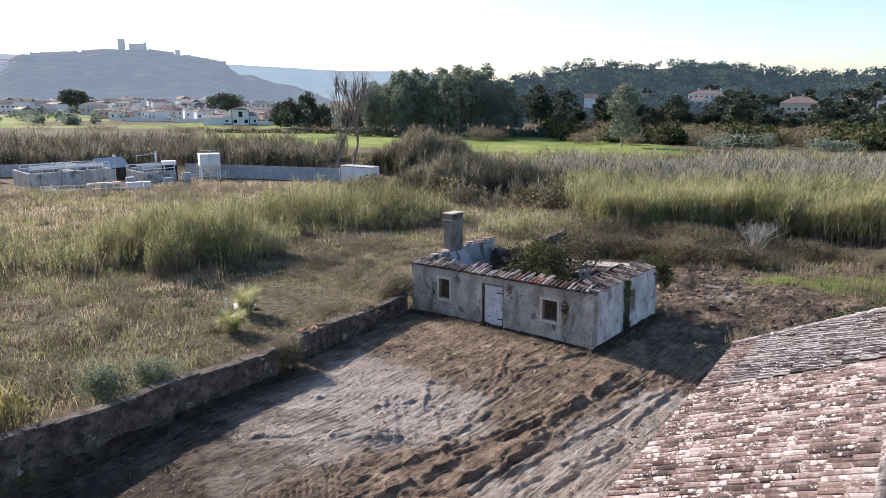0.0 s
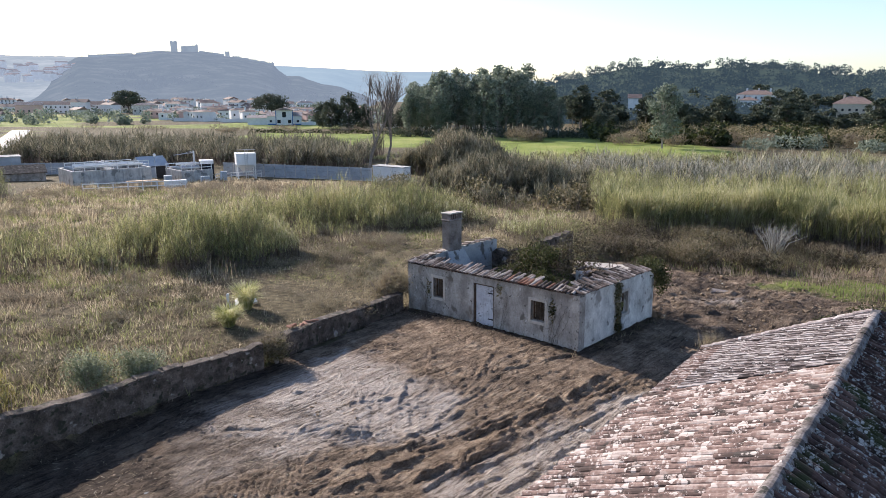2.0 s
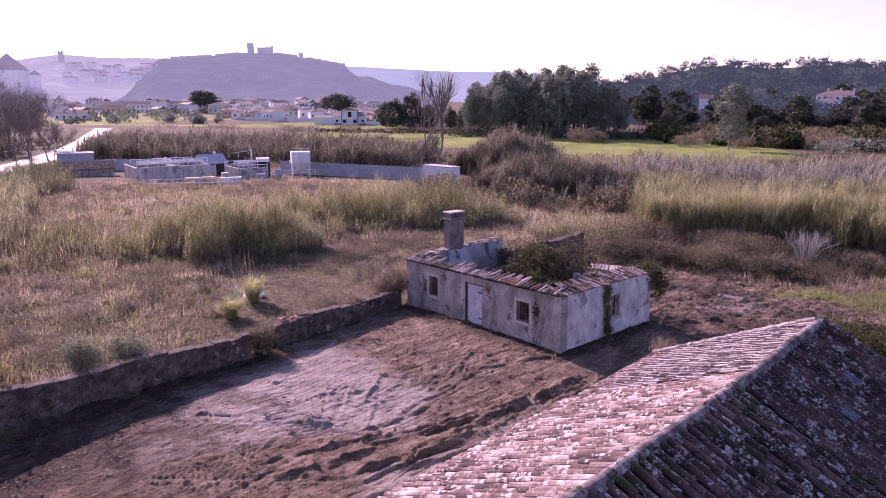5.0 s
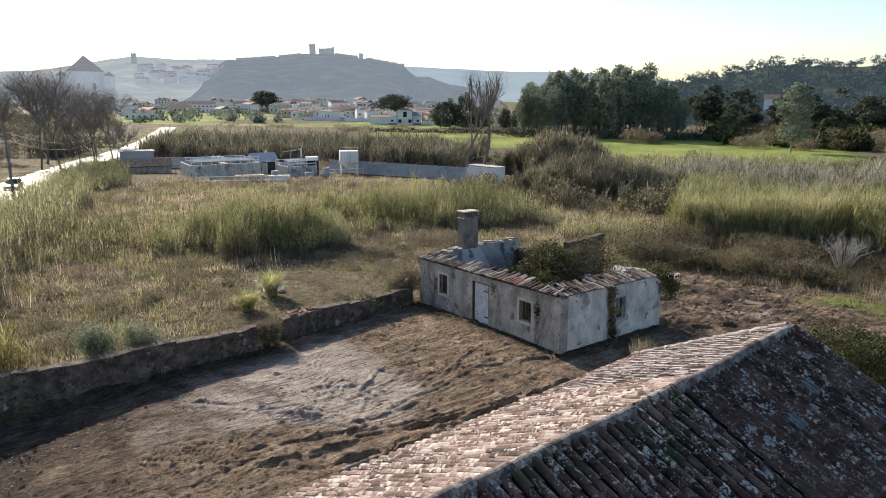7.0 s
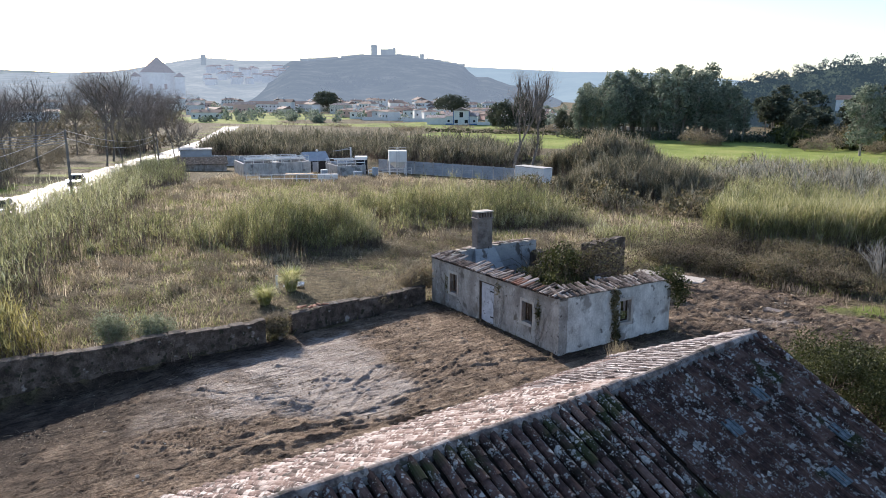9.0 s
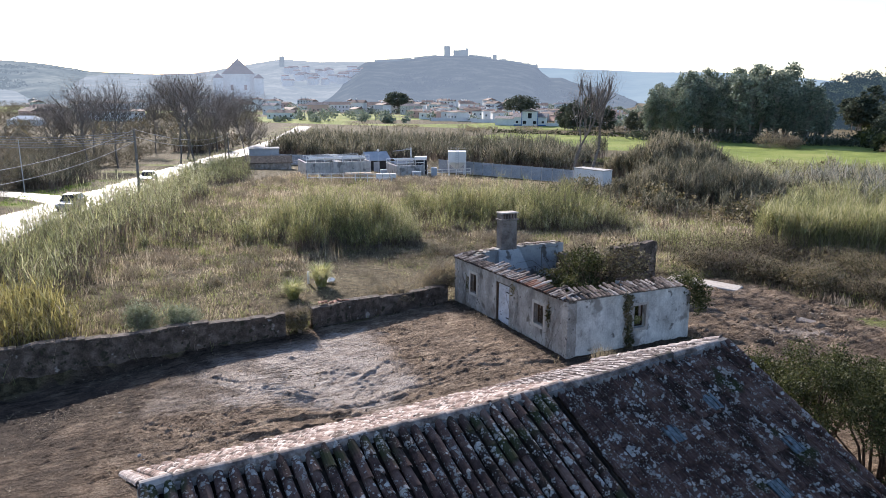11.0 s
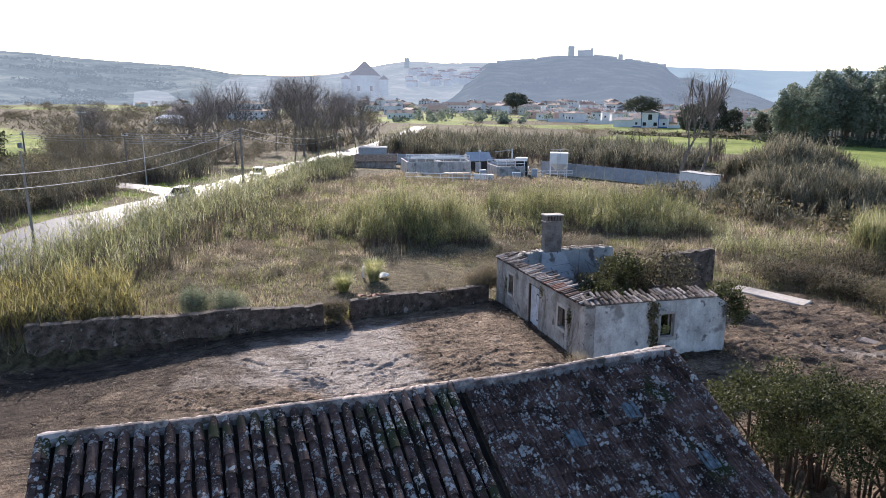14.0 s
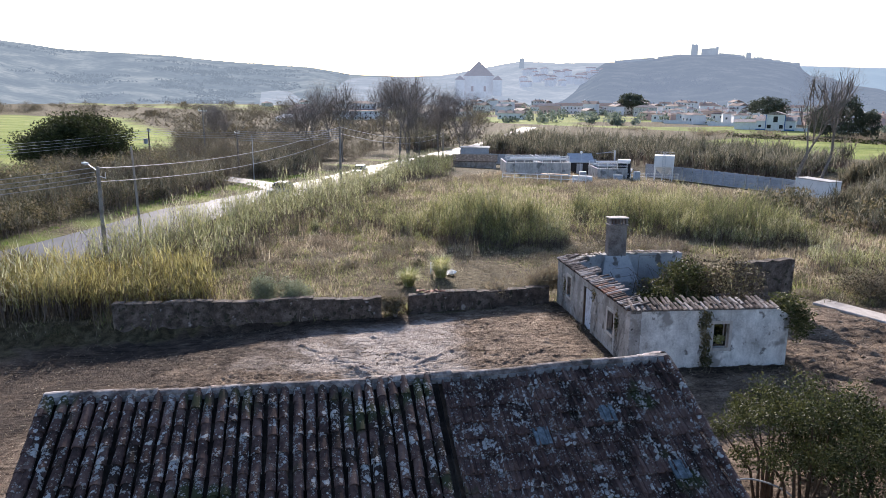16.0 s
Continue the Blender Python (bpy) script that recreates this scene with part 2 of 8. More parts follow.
M = {
    "ground": ground_material(),
    "plaster": material("plaster", [(0.25, 0.222, 0.195), (0.4, 0.365, 0.33), (0.53, 0.49, 0.45)], 1.3, 0.92, 0.5, 14, spots=[((0.16, 0.138, 0.118), 1.6, 0.37), ((0.24, 0.2, 0.165), 0.9, 0.42), ((0.11, 0.095, 0.082), 6.0, 0.36), ((0.62, 0.59, 0.55), 4.0, 0.34)]),
    "plaster_white": material("plaster_white", [(0.472, 0.445, 0.405), (0.708, 0.679, 0.627), (0.873, 0.842, 0.787)], 1.3, 0.92, 0.45, 14, spots=[((0.2, 0.185, 0.165), 2.3, 0.38), ((0.33, 0.3, 0.27), 1.0, 0.4)]),
    "plaster_blue": material("plaster_blue", [(0.257, 0.267, 0.274), (0.361, 0.370, 0.371), (0.475, 0.464, 0.445)], 1.3, 0.92, 0.3, 14, spots=[((0.13, 0.12, 0.11), 1.6, 0.44)]),
    "stone": material("stone", [(0.040, 0.032, 0.026), (0.098, 0.078, 0.065), (0.196, 0.161, 0.135)], 2.6, 0.95, 1.0, 18, spots=[((0.04, 0.04, 0.026), 4.5, 0.42), ((0.34, 0.315, 0.29), 2.2, 0.35), ((0.2, 0.18, 0.165), 7.0, 0.34)], dist=0.06),
    "render_brown": material("render_brown", [(0.11, 0.09, 0.08), (0.19, 0.165, 0.15), (0.27, 0.24, 0.22)], 2.5, 0.95, 0.4, 18),
    "glass_tile": material("glass_tile", [(0.035, 0.05, 0.06), (0.075, 0.1, 0.115), (0.16, 0.2, 0.23)], 9, 0.45, 0.1, 30),
    "surround": material("surround", [(0.4, 0.35, 0.3), (0.55, 0.5, 0.44)], 4, 0.9, 0.3, 30),
    "tile": material("tile", [(0.063, 0.045, 0.039), (0.148, 0.099, 0.085), (0.232, 0.163, 0.139), (0.375, 0.316, 0.284)], 1.6, 0.9, 0.5, 14, island=0.36, spots=[((0.06, 0.05, 0.045), 3.0, 0.4)], lichen=[((0.56, 0.5, 0.46), 8.0, 0.95, 0.21), ((0.47, 0.41, 0.38), 22.0, 0.9, 0.2)]),
    "tile_grey": material("tile_grey", [(0.06, 0.048, 0.045), (0.17, 0.135, 0.125), (0.3, 0.255, 0.24), (0.43, 0.385, 0.365)], 3.5, 0.9, 0.4, 20, island=0.55, objectwise=0.12, lichen=[((0.58, 0.54, 0.51), 20.0, 0.9, 0.2)]),
    "tile_groove": material("tile_groove", [(0.04, 0.032, 0.03), (0.09, 0.072, 0.066), (0.16, 0.13, 0.12)], 2.0, 0.95, 0.4, 14, island=0.3),
    "tile_eave": material("tile_eave", [(0.05, 0.04, 0.035), (0.12, 0.09, 0.075), (0.24, 0.19, 0.16), (0.4, 0.35, 0.31)], 2.5, 0.9, 0.4, 14, objectwise=0.5),
    "bramble_dry": material("bramble_dry", [(0.03, 0.025, 0.016), (0.065, 0.055, 0.032), (0.12, 0.1, 0.06), (0.17, 0.16, 0.08)], 1.2, 0.75, 0, 8, island=0.4, through_light=0.22),
    # moss and lichen are the tiles' own, the base is also darkened for shade
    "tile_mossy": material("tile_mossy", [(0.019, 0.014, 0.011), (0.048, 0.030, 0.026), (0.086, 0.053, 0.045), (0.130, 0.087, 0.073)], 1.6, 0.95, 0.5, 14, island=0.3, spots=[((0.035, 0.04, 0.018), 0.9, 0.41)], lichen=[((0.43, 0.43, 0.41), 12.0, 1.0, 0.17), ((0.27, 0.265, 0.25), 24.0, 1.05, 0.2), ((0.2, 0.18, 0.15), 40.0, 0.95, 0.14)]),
    "tile_ridge": material("tile_ridge", [(0.065, 0.054, 0.050), (0.144, 0.122, 0.112), (0.245, 0.216, 0.202), (0.360, 0.331, 0.310)], 3.0, 0.92, 0.5, 18, objectwise=0.3, spots=[((0.05, 0.048, 0.04), 4.0, 0.42)]),
    # near-black: the shade between the rear covers is put into the colour
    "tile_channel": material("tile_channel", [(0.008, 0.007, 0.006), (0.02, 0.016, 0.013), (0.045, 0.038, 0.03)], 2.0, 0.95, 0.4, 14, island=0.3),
    "tile_red": material("tile_red", [(0.16, 0.08, 0.05), (0.3, 0.15, 0.1)], 4, 0.85, 0.3, 30, island=0.3, objectwise=0.3),
    "mortar": material("mortar", [(0.3, 0.29, 0.27), (0.5, 0.48, 0.45)], 3, 0.95, 0.5, 25),
    "mortar_dark": material("mortar_dark", [(0.06, 0.058, 0.06), (0.13, 0.128, 0.13), (0.24, 0.235, 0.235)], 3, 0.95, 0.5, 25),
    "wood_grey": material("wood_grey", [(0.4, 0.4, 0.42), (0.56, 0.56, 0.59), (0.66, 0.66, 0.69)], 3, 0.85, 0.3, 40, spots=[((0.28, 0.27, 0.28), 6, 0.4)]),
    "wood_dark": material("wood_dark", [(0.05, 0.035, 0.025), (0.12, 0.085, 0.06)], 5, 0.85, 0.3, 40),
    "reed_stalk": material("reed_stalk", [(0.076, 0.060, 0.049), (0.164, 0.131, 0.109), (0.273, 0.218, 0.175)], 0.4, 0.85, 0, 3, island=0.4, through_light=0.12),
    "bark": material("bark", [(0.09, 0.08, 0.07), (0.17, 0.15, 0.13), (0.25, 0.22, 0.19)], 4, 0.95, 0.5, 30),
    "bark_pale": material("bark_pale", [(0.2, 0.18, 0.16), (0.35, 0.32, 0.28)], 4, 0.95, 0.5, 30),
    "twig": material("twig", [(0.2, 0.17, 0.15), (0.34, 0.29, 0.255)], 4, 0.95, 0, 30),
    "dead_twig": material("dead_twig", [(0.3, 0.28, 0.25), (0.42, 0.4, 0.36)], 4, 0.95, 0, 30),
    "grass_dry": material("grass_dry", [(0.140, 0.112, 0.083), (0.290, 0.237, 0.171), (0.417, 0.348, 0.223), (0.638, 0.557, 0.413)], 0.5, 0.9, 0, 5, island=0.4, through_light=0.45),
    "grass_brown": material("grass_brown", [(0.095, 0.070, 0.056), (0.189, 0.146, 0.113), (0.301, 0.237, 0.176), (0.403, 0.335, 0.254)], 0.3, 0.9, 0, 5, island=0.4, through_light=0.42),
    "grass_green": material("grass_green", [(0.122, 0.143, 0.055), (0.258, 0.278, 0.105), (0.435, 0.444, 0.181)], 0.5, 0.9, 0, 5, island=0.4, through_light=0.45),
    "grass_fresh": material("grass_fresh", [(0.08, 0.14, 0.03), (0.17, 0.26, 0.05), (0.3, 0.38, 0.1)], 0.8, 0.9, 0, 5, island=0.4, through_light=0.4),
    "reed": material("reed", [(0.122, 0.126, 0.059), (0.267, 0.272, 0.124), (0.400, 0.399, 0.188), (0.577, 0.553, 0.355)], 0.14, 0.8, 0, 1.6, island=0.4, through_light=0.4),
    "reed_green": material("reed_green", [(0.123, 0.135, 0.060), (0.260, 0.269, 0.113), (0.396, 0.379, 0.168), (0.570, 0.523, 0.323)], 0.12, 0.8, 0, 1.6, island=0.4, through_light=0.4),
    "reed_dark": material("reed_dark", [(0.069, 0.071, 0.048), (0.162, 0.156, 0.102), (0.379, 0.341, 0.244)], 0.3, 0.85, 0, 3, island=0.4, through_light=0.3),
    "reed_gold": material("reed_gold", [(0.111, 0.095, 0.033), (0.255, 0.222, 0.076), (0.397, 0.353, 0.133), (0.492, 0.443, 0.209)], 0.3, 0.8, 0, 3, island=0.4, through_light=0.42),
    "plume": material("plume", [(0.330, 0.281, 0.189), (0.528, 0.454, 0.326)], 1, 0.9, 0, 6, island=0.3, through_light=0.4),
    "cane_pale": material("cane_pale", [(0.098, 0.098, 0.070), (0.205, 0.205, 0.152), (0.344, 0.336, 0.271), (0.492, 0.467, 0.394)], 0.3, 0.8, 0, 2.5, island=0.5, through_light=0.25),
    "pampas": material("pampas", [(0.3, 0.32, 0.1), (0.48, 0.47, 0.22), (0.66, 0.62, 0.4)], 2, 0.8, 0, 6, island=0.5, through_light=0.4),
    "leaf": material("leaf", [(0.018, 0.024, 0.009), (0.042, 0.052, 0.017), (0.085, 0.095, 0.034)], 0.6, 0.75, 0, 5, island=0.4, through_light=0.25),
    "leaf_gum": material("leaf_gum", [(0.105, 0.136, 0.104), (0.193, 0.230, 0.170), (0.315, 0.340, 0.265)], 0.1, 0.75, 0, 1, island=0.4, through_light=0.28),
    "leaf_shrub": material("leaf_shrub", [(0.025, 0.030, 0.009), (0.054, 0.063, 0.020), (0.107, 0.111, 0.042)], 0.9, 0.6, 0, 6, island=0.5, through_light=0.35),
    # far pines only: some haze of the distance is mixed into the leaf colour
    "leaf_pine": material("leaf_pine", [(0.048, 0.06, 0.042), (0.08, 0.095, 0.064), (0.12, 0.135, 0.088)], 0.2, 0.8, 0, 2, island=0.35, through_light=0.2),
    "leaf_grey": material("leaf_grey", [(0.134, 0.155, 0.086), (0.227, 0.248, 0.156), (0.310, 0.330, 0.225)], 2, 0.7, 0, 8, island=0.3, through_light=0.35),
    "bramble": material("bramble", [(0.060, 0.063, 0.029), (0.121, 0.109, 0.053), (0.229, 0.190, 0.099), (0.314, 0.265, 0.171)], 0.8, 0.7, 0, 6, island=0.4, through_light=0.3),
    "scrub": material("scrub", [(0.150, 0.125, 0.091), (0.272, 0.223, 0.160), (0.366, 0.314, 0.195)], 0.3, 0.9, 0, 1.5, island=0.4, through_light=0.35),
    "scrub_dark": material("scrub_dark", [(0.087, 0.075, 0.053), (0.158, 0.134, 0.093), (0.212, 0.188, 0.113)], 0.3, 0.9, 0, 1.5, island=0.4, through_light=0.25),
    "asphalt": material("asphalt", [(0.06, 0.06, 0.062), (0.1, 0.1, 0.1)], 0.4, 0.5, 0.3, 25),
    "concrete": material("concrete", [(0.370, 0.357, 0.338), (0.507, 0.490, 0.469), (0.605, 0.587, 0.553)], 1.5, 0.9, 0.2, 20, spots=[((0.24, 0.235, 0.225), 0.8, 0.4)]),
    "white_paint": material("white_paint", [(0.7, 0.7, 0.69), (0.82, 0.82, 0.81)], 0.8, 0.7, 0.1, 12),
    "blue_paint": material("blue_paint", [(0.05, 0.13, 0.32), (0.08, 0.18, 0.4)], 2, 0.6, 0, 20),
    "yellow_paint": material("yellow_paint", [(0.58, 0.5, 0.38), (0.7, 0.62, 0.5)], 2, 0.7, 0, 20),
    "pink_paint": material("pink_paint", [(0.6, 0.4, 0.34), (0.7, 0.5, 0.44)], 2, 0.7, 0, 20),
    "roof_far": material("roof_far", [(0.170, 0.125, 0.108), (0.270, 0.200, 0.169)], 1, 0.85, 0.2, 8),
    "dark": material("dark", [(0.012, 0.012, 0.014), (0.03, 0.03, 0.034)], 2, 0.6, 0, 20),
    "glass": material("glass", [(0.02, 0.025, 0.03), (0.03, 0.035, 0.045)], 2, 0.08, 0, 20),
    "metal": material("metal", [(0.45, 0.47, 0.5), (0.6, 0.62, 0.64)], 2, 0.45, 0.05, 30, metal=0.6),
    "steel_grey": material("steel_grey", [(0.3, 0.33, 0.37), (0.42, 0.45, 0.49)], 1, 0.6, 0.05, 30),
    "rubber": material("rubber", [(0.015, 0.015, 0.015), (0.03, 0.03, 0.03)], 5, 0.8, 0, 40),
    "car_silver": material("car_silver", [(0.5, 0.5, 0.52), (0.58, 0.58, 0.6)], 1, 0.25, 0, 20, metal=0.5),
    "wire": material("wire", [(0.25, 0.25, 0.26), (0.4, 0.4, 0.4)], 1, 0.5, 0, 20),
    "wood_crate": material("wood_crate", [(0.5, 0.35, 0.22), (0.65, 0.5, 0.35)], 2, 0.8, 0.1, 20),
    # the backdrop entries carry an even glow that imitates haze in front of them
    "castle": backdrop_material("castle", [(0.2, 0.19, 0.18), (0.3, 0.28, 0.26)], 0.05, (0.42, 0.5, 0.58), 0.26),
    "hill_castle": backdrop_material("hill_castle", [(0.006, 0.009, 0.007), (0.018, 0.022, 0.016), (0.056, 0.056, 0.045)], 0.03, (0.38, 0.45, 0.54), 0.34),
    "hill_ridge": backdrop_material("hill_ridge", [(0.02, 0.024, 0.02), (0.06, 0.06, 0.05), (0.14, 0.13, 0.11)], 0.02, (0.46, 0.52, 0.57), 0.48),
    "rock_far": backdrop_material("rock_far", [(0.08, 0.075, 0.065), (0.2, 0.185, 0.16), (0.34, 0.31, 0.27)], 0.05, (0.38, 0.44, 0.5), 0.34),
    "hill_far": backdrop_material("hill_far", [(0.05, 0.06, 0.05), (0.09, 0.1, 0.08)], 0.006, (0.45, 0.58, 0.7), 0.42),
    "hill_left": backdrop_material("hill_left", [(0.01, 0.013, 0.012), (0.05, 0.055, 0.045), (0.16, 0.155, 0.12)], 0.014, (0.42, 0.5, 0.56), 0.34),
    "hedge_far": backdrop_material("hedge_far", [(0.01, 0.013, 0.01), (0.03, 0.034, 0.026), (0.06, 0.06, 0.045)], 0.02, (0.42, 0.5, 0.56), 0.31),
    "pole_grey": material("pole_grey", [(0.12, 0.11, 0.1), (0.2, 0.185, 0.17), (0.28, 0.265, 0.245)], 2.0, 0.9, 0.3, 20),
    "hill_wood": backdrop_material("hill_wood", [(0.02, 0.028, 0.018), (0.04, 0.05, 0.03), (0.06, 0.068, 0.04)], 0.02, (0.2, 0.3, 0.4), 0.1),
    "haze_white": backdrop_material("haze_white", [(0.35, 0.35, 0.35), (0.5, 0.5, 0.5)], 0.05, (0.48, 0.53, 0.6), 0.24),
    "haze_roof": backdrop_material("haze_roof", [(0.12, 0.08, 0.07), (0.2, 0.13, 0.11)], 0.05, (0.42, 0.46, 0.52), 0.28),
}


streaks(M["plaster"], (0.15, 0.132, 0.118), 0.75, (1.1, 1.1, 0.4))
streaks(M["plaster"], (0.1, 0.09, 0.08), 0.5, (2.0, 2.0, 0.9))
streaks(M["plaster_white"], (0.24, 0.23, 0.225), 0.5, (1.0, 1.0, 0.4))
streaks(M["plaster_white"], (0.2, 0.185, 0.17), 0.5, (2.4, 2.4, 1.0))
streaks(M["concrete"], (0.14, 0.135, 0.125), 0.6, (1.5, 1.5, 0.3))


# ---- mesh tools ----
def mesh_of(name, verts, faces, mat=None, smooth=False):
    me = bpy.data.meshes.new(name)
    me.from_pydata([tuple(v) for v in verts], [], [tuple(f) for f in faces])
    if smooth:
        me.polygons.foreach_set("use_smooth", [True] * len(me.polygons))
    if mat:
        me.materials.append(M[mat])
    me.update()
    return me


def tri_mesh(name, verts, size, mat):
    """A mesh from an (n, size, 3) array of separate faces of that many corners."""
    verts = np.asarray(verts, dtype=np.float32)
    n = len(verts)
    me = bpy.data.meshes.new(name)
    me.vertices.add(n * size)
    me.vertices.foreach_set("co", verts.reshape(-1))
    me.loops.add(n * size)
    me.loops.foreach_set("vertex_index", np.arange(n * size, dtype=np.int32))
    me.polygons.add(n)
    me.polygons.foreach_set("loop_start", np.arange(0, n * size, size, dtype=np.int32))
    me.materials.append(M[mat])
    me.update(calc_edges=True)
    return me


def grid_mesh(name, P, mat, smooth=True):
    """A sheet from an (rows, columns, 3) array."""
    r, c, _ = P.shape
    idx = np.arange(r * c).reshape(r, c)
    q = np.stack([idx[:-1, :-1], idx[:-1, 1:], idx[1:, 1:], idx[1:, :-1]], -1).reshape(-1, 4)
    me = bpy.data.meshes.new(name)
    me.vertices.add(r * c)
    me.vertices.foreach_set("co", P.astype(np.float32).reshape(-1))
    me.loops.add(q.size)
    me.loops.foreach_set("vertex_index", q.astype(np.int32).reshape(-1))
    me.polygons.add(len(q))
    me.polygons.foreach_set("loop_start", np.arange(0, q.size, 4, dtype=np.int32))
    me.polygons.foreach_set("use_smooth", np.full(len(q), smooth))
    me.materials.append(M[mat])
    me.update(calc_edges=True)
    return me


class Shape:
    """Gathers boxes, tubes and strips into one mesh."""

    def __init__(self):
        self.v, self.f = [], []

    def add(self, verts, faces):
        o = len(self.v)
        self.v += [tuple(p) for p in verts]
        self.f += [tuple(i + o for i in f) for f in faces]
        return self

    def box(self, x0, y0, z0, x1, y1, z1, m=None, chamfer=0.0):
        c = min(chamfer, (x1 - x0) / 3, (y1 - y0) / 3, (z1 - z0) / 3)
        if c <= 0:
            vs = [(x, y, z) for x in (x0, x1) for y in (y0, y1) for z in (z0, z1)]
            fs = [(0, 1, 3, 2), (4, 6, 7, 5), (0, 4, 5, 1), (2, 3, 7, 6), (0, 2, 6, 4), (1, 5, 7, 3)]
        else:
            bm = bmesh.new()
            bmesh.ops.create_cube(bm, size=1)
            bmesh.ops.scale(bm, vec=(x1 - x0, y1 - y0, z1 - z0), verts=bm.verts)
            bmesh.ops.translate(bm, vec=((x0 + x1) / 2, (y0 + y1) / 2, (z0 + z1) / 2), verts=bm.verts)
            bmesh.ops.bevel(bm, geom=list(bm.edges), offset=c, segments=1, affect="EDGES")
            bm.verts.index_update()
            vs = [tuple(v.co) for v in bm.verts]
            fs = [[v.index for v in f.verts] for f in bm.faces]
            bm.free()
        if m is not None:
            vs = [m @ Vector(p) for p in vs]
        return self.add(vs, fs)

    def tube(self, a, b, r0, r1=None, n=8, caps=True):
        r1 = r0 if r1 is None else r1
        a, b = Vector(a), Vector(b)
        q = (b - a).to_track_quat("Z", "Y")
        vs = [p + q @ Vector((r * math.cos(i * math.tau / n), r * math.sin(i * math.tau / n), 0)) for p, r in ((a, r0), (b, r1)) for i in range(n)]
        fs = [(i, (i + 1) % n, n + (i + 1) % n, n + i) for i in range(n)]
        if caps:
            fs += [tuple(range(n - 1, -1, -1)), tuple(range(n, 2 * n))]
        return self.add(vs, fs)

    def prism(self, outline, y0, y1, m=None):
        """An outline of (x, z) drawn out along y."""
        n = len(outline)
        vs = [(x, y0, z) for x, z in outline] + [(x, y1, z) for x, z in outline]
        if m is not None:
            vs = [m @ Vector(p) for p in vs]
        return self.add(vs, [tuple(range(n)), tuple(range(2 * n - 1, n - 1, -1))] + [(i, n + i, n + (i + 1) % n, (i + 1) % n) for i in range(n)])

    def mesh(self, name, mat, smooth=False):
        return mesh_of(name, self.v, self.f, mat, smooth)


def part(name, data, parent, label=""):
    ob = new(name, data)
    ob.parent = parent
    return tagged(ob, label)


def thing(name, label, category, m=None, group="", kind="", data=None):
    ob = new(name, data)
    if m is not None:
        ob.matrix_basis = m
    return tagged(ob, label, category, group, kind)


def piece(name, shape, mat, parent, label="", smooth=False):
    return part(name, shape.mesh(name, mat, smooth), parent, label)


# ---- land ----
def ground_z(x, y):
    x, y = np.asarray(x, float), np.asarray(y, float)
    a = np.clip(y - 30, 0, 95)
    z = -0.055 * (np.sqrt(a * a + 16) - 4)
    # a low crest of made ground that carries the house and the east of the yard
    up, out, side = np.clip((y - 18.5) / 8, 0, 1), np.clip((y - 42) / 30, 0, 1), np.clip((x + 7) / 10, 0, 1)
    crest = 0.43 * up * up * (3 - 2 * up) * (1 - out * out * (3 - 2 * out)) * side * side * (3 - 2 * side)
    # the yard lies lower than the field along the west wall
    below = np.clip((0.768 * (x + 14.3) - 0.64 * (y - 15.2) + 0.1) / 0.4, 0, 1)
    west, south = np.clip((-4 - x) / 9, 0, 1), np.clip((27 - y) / 9, 0, 1)
    dip = 0.62 * below * west * west * (3 - 2 * west) * south * south * (3 - 2 * south)
    return z - np.clip((y - 125) * 0.01, 0, 1.5) + crest - dip


def gz(x, y):
    return float(ground_z(x, y))


def wave(x, y, s, seed=0):
    """Cheap smooth unevenness between about -1 and 1."""
    r = np.random.default_rng(seed)
    out = np.zeros(np.broadcast(x, y).shape)
    for i in range(7):
        a, ph = r.uniform(0, math.tau), r.uniform(0, math.tau)
        f = s * r.uniform(0.6, 2.2)
        out = out + np.sin((x * math.cos(a) + y * math.sin(a)) * f + ph + 1.3 * np.sin((y * math.cos(a) - x * math.sin(a)) * f * 0.7 + 2 * ph))
    return out / 4.0


def fbm(x, y, scale, octaves=5, gain=0.55, seed=0):
    """Fractal value noise between 0 and 1."""
    out, amp, total = np.zeros(np.shape(x)), 1.0, 0.0
    for o in range(octaves):
        px, py = x * scale + 17.3 * o + seed, y * scale - 9.1 * o + 2 * seed
        ix, iy = np.floor(px), np.floor(py)
        fx, fy = px - ix, py - iy
        fx, fy = fx * fx * (3 - 2 * fx), fy * fy * (3 - 2 * fy)

        def h(a, b):
            q = np.sin(a * 127.1 + b * 311.7 + seed * 7.7 + o * 3.1) * 43758.5453
            return q - np.floor(q)

        v = (h(ix, iy) * (1 - fx) + h(ix + 1, iy) * fx) * (1 - fy) + (h(ix, iy + 1) * (1 - fx) + h(ix + 1, iy + 1) * fx) * fy
        out, total = out + amp * v, total + amp
        amp, scale = amp * gain, scale * 2.03
    return out / total


def inside(poly, x, y):
    x, y = np.asarray(x), np.asarray(y)
    ok = np.zeros(x.shape, bool)
    n = len(poly)
    for i in range(n):
        (x0, y0), (x1, y1) = poly[i], poly[(i + 1) % n]
        c = ((y0 > y) != (y1 > y)) & (x < (x1 - x0) * (y - y0) / (y1 - y0 + 1e-12) + x0)
        ok ^= c
    return ok


def near_line(pts, x, y):
    """Distance to a polyline."""
    d = np.full(np.shape(x), 1e9)
    for (x0, y0), (x1, y1) in zip(pts[:-1], pts[1:]):
        l2 = (x1 - x0) ** 2 + (y1 - y0) ** 2
        u = np.clip(((x - x0) * (x1 - x0) + (y - y0) * (y1 - y0)) / l2, 0, 1)
        d = np.minimum(d, np.hypot(x - x0 - u * (x1 - x0), y - y0 - u * (y1 - y0)))
    return d


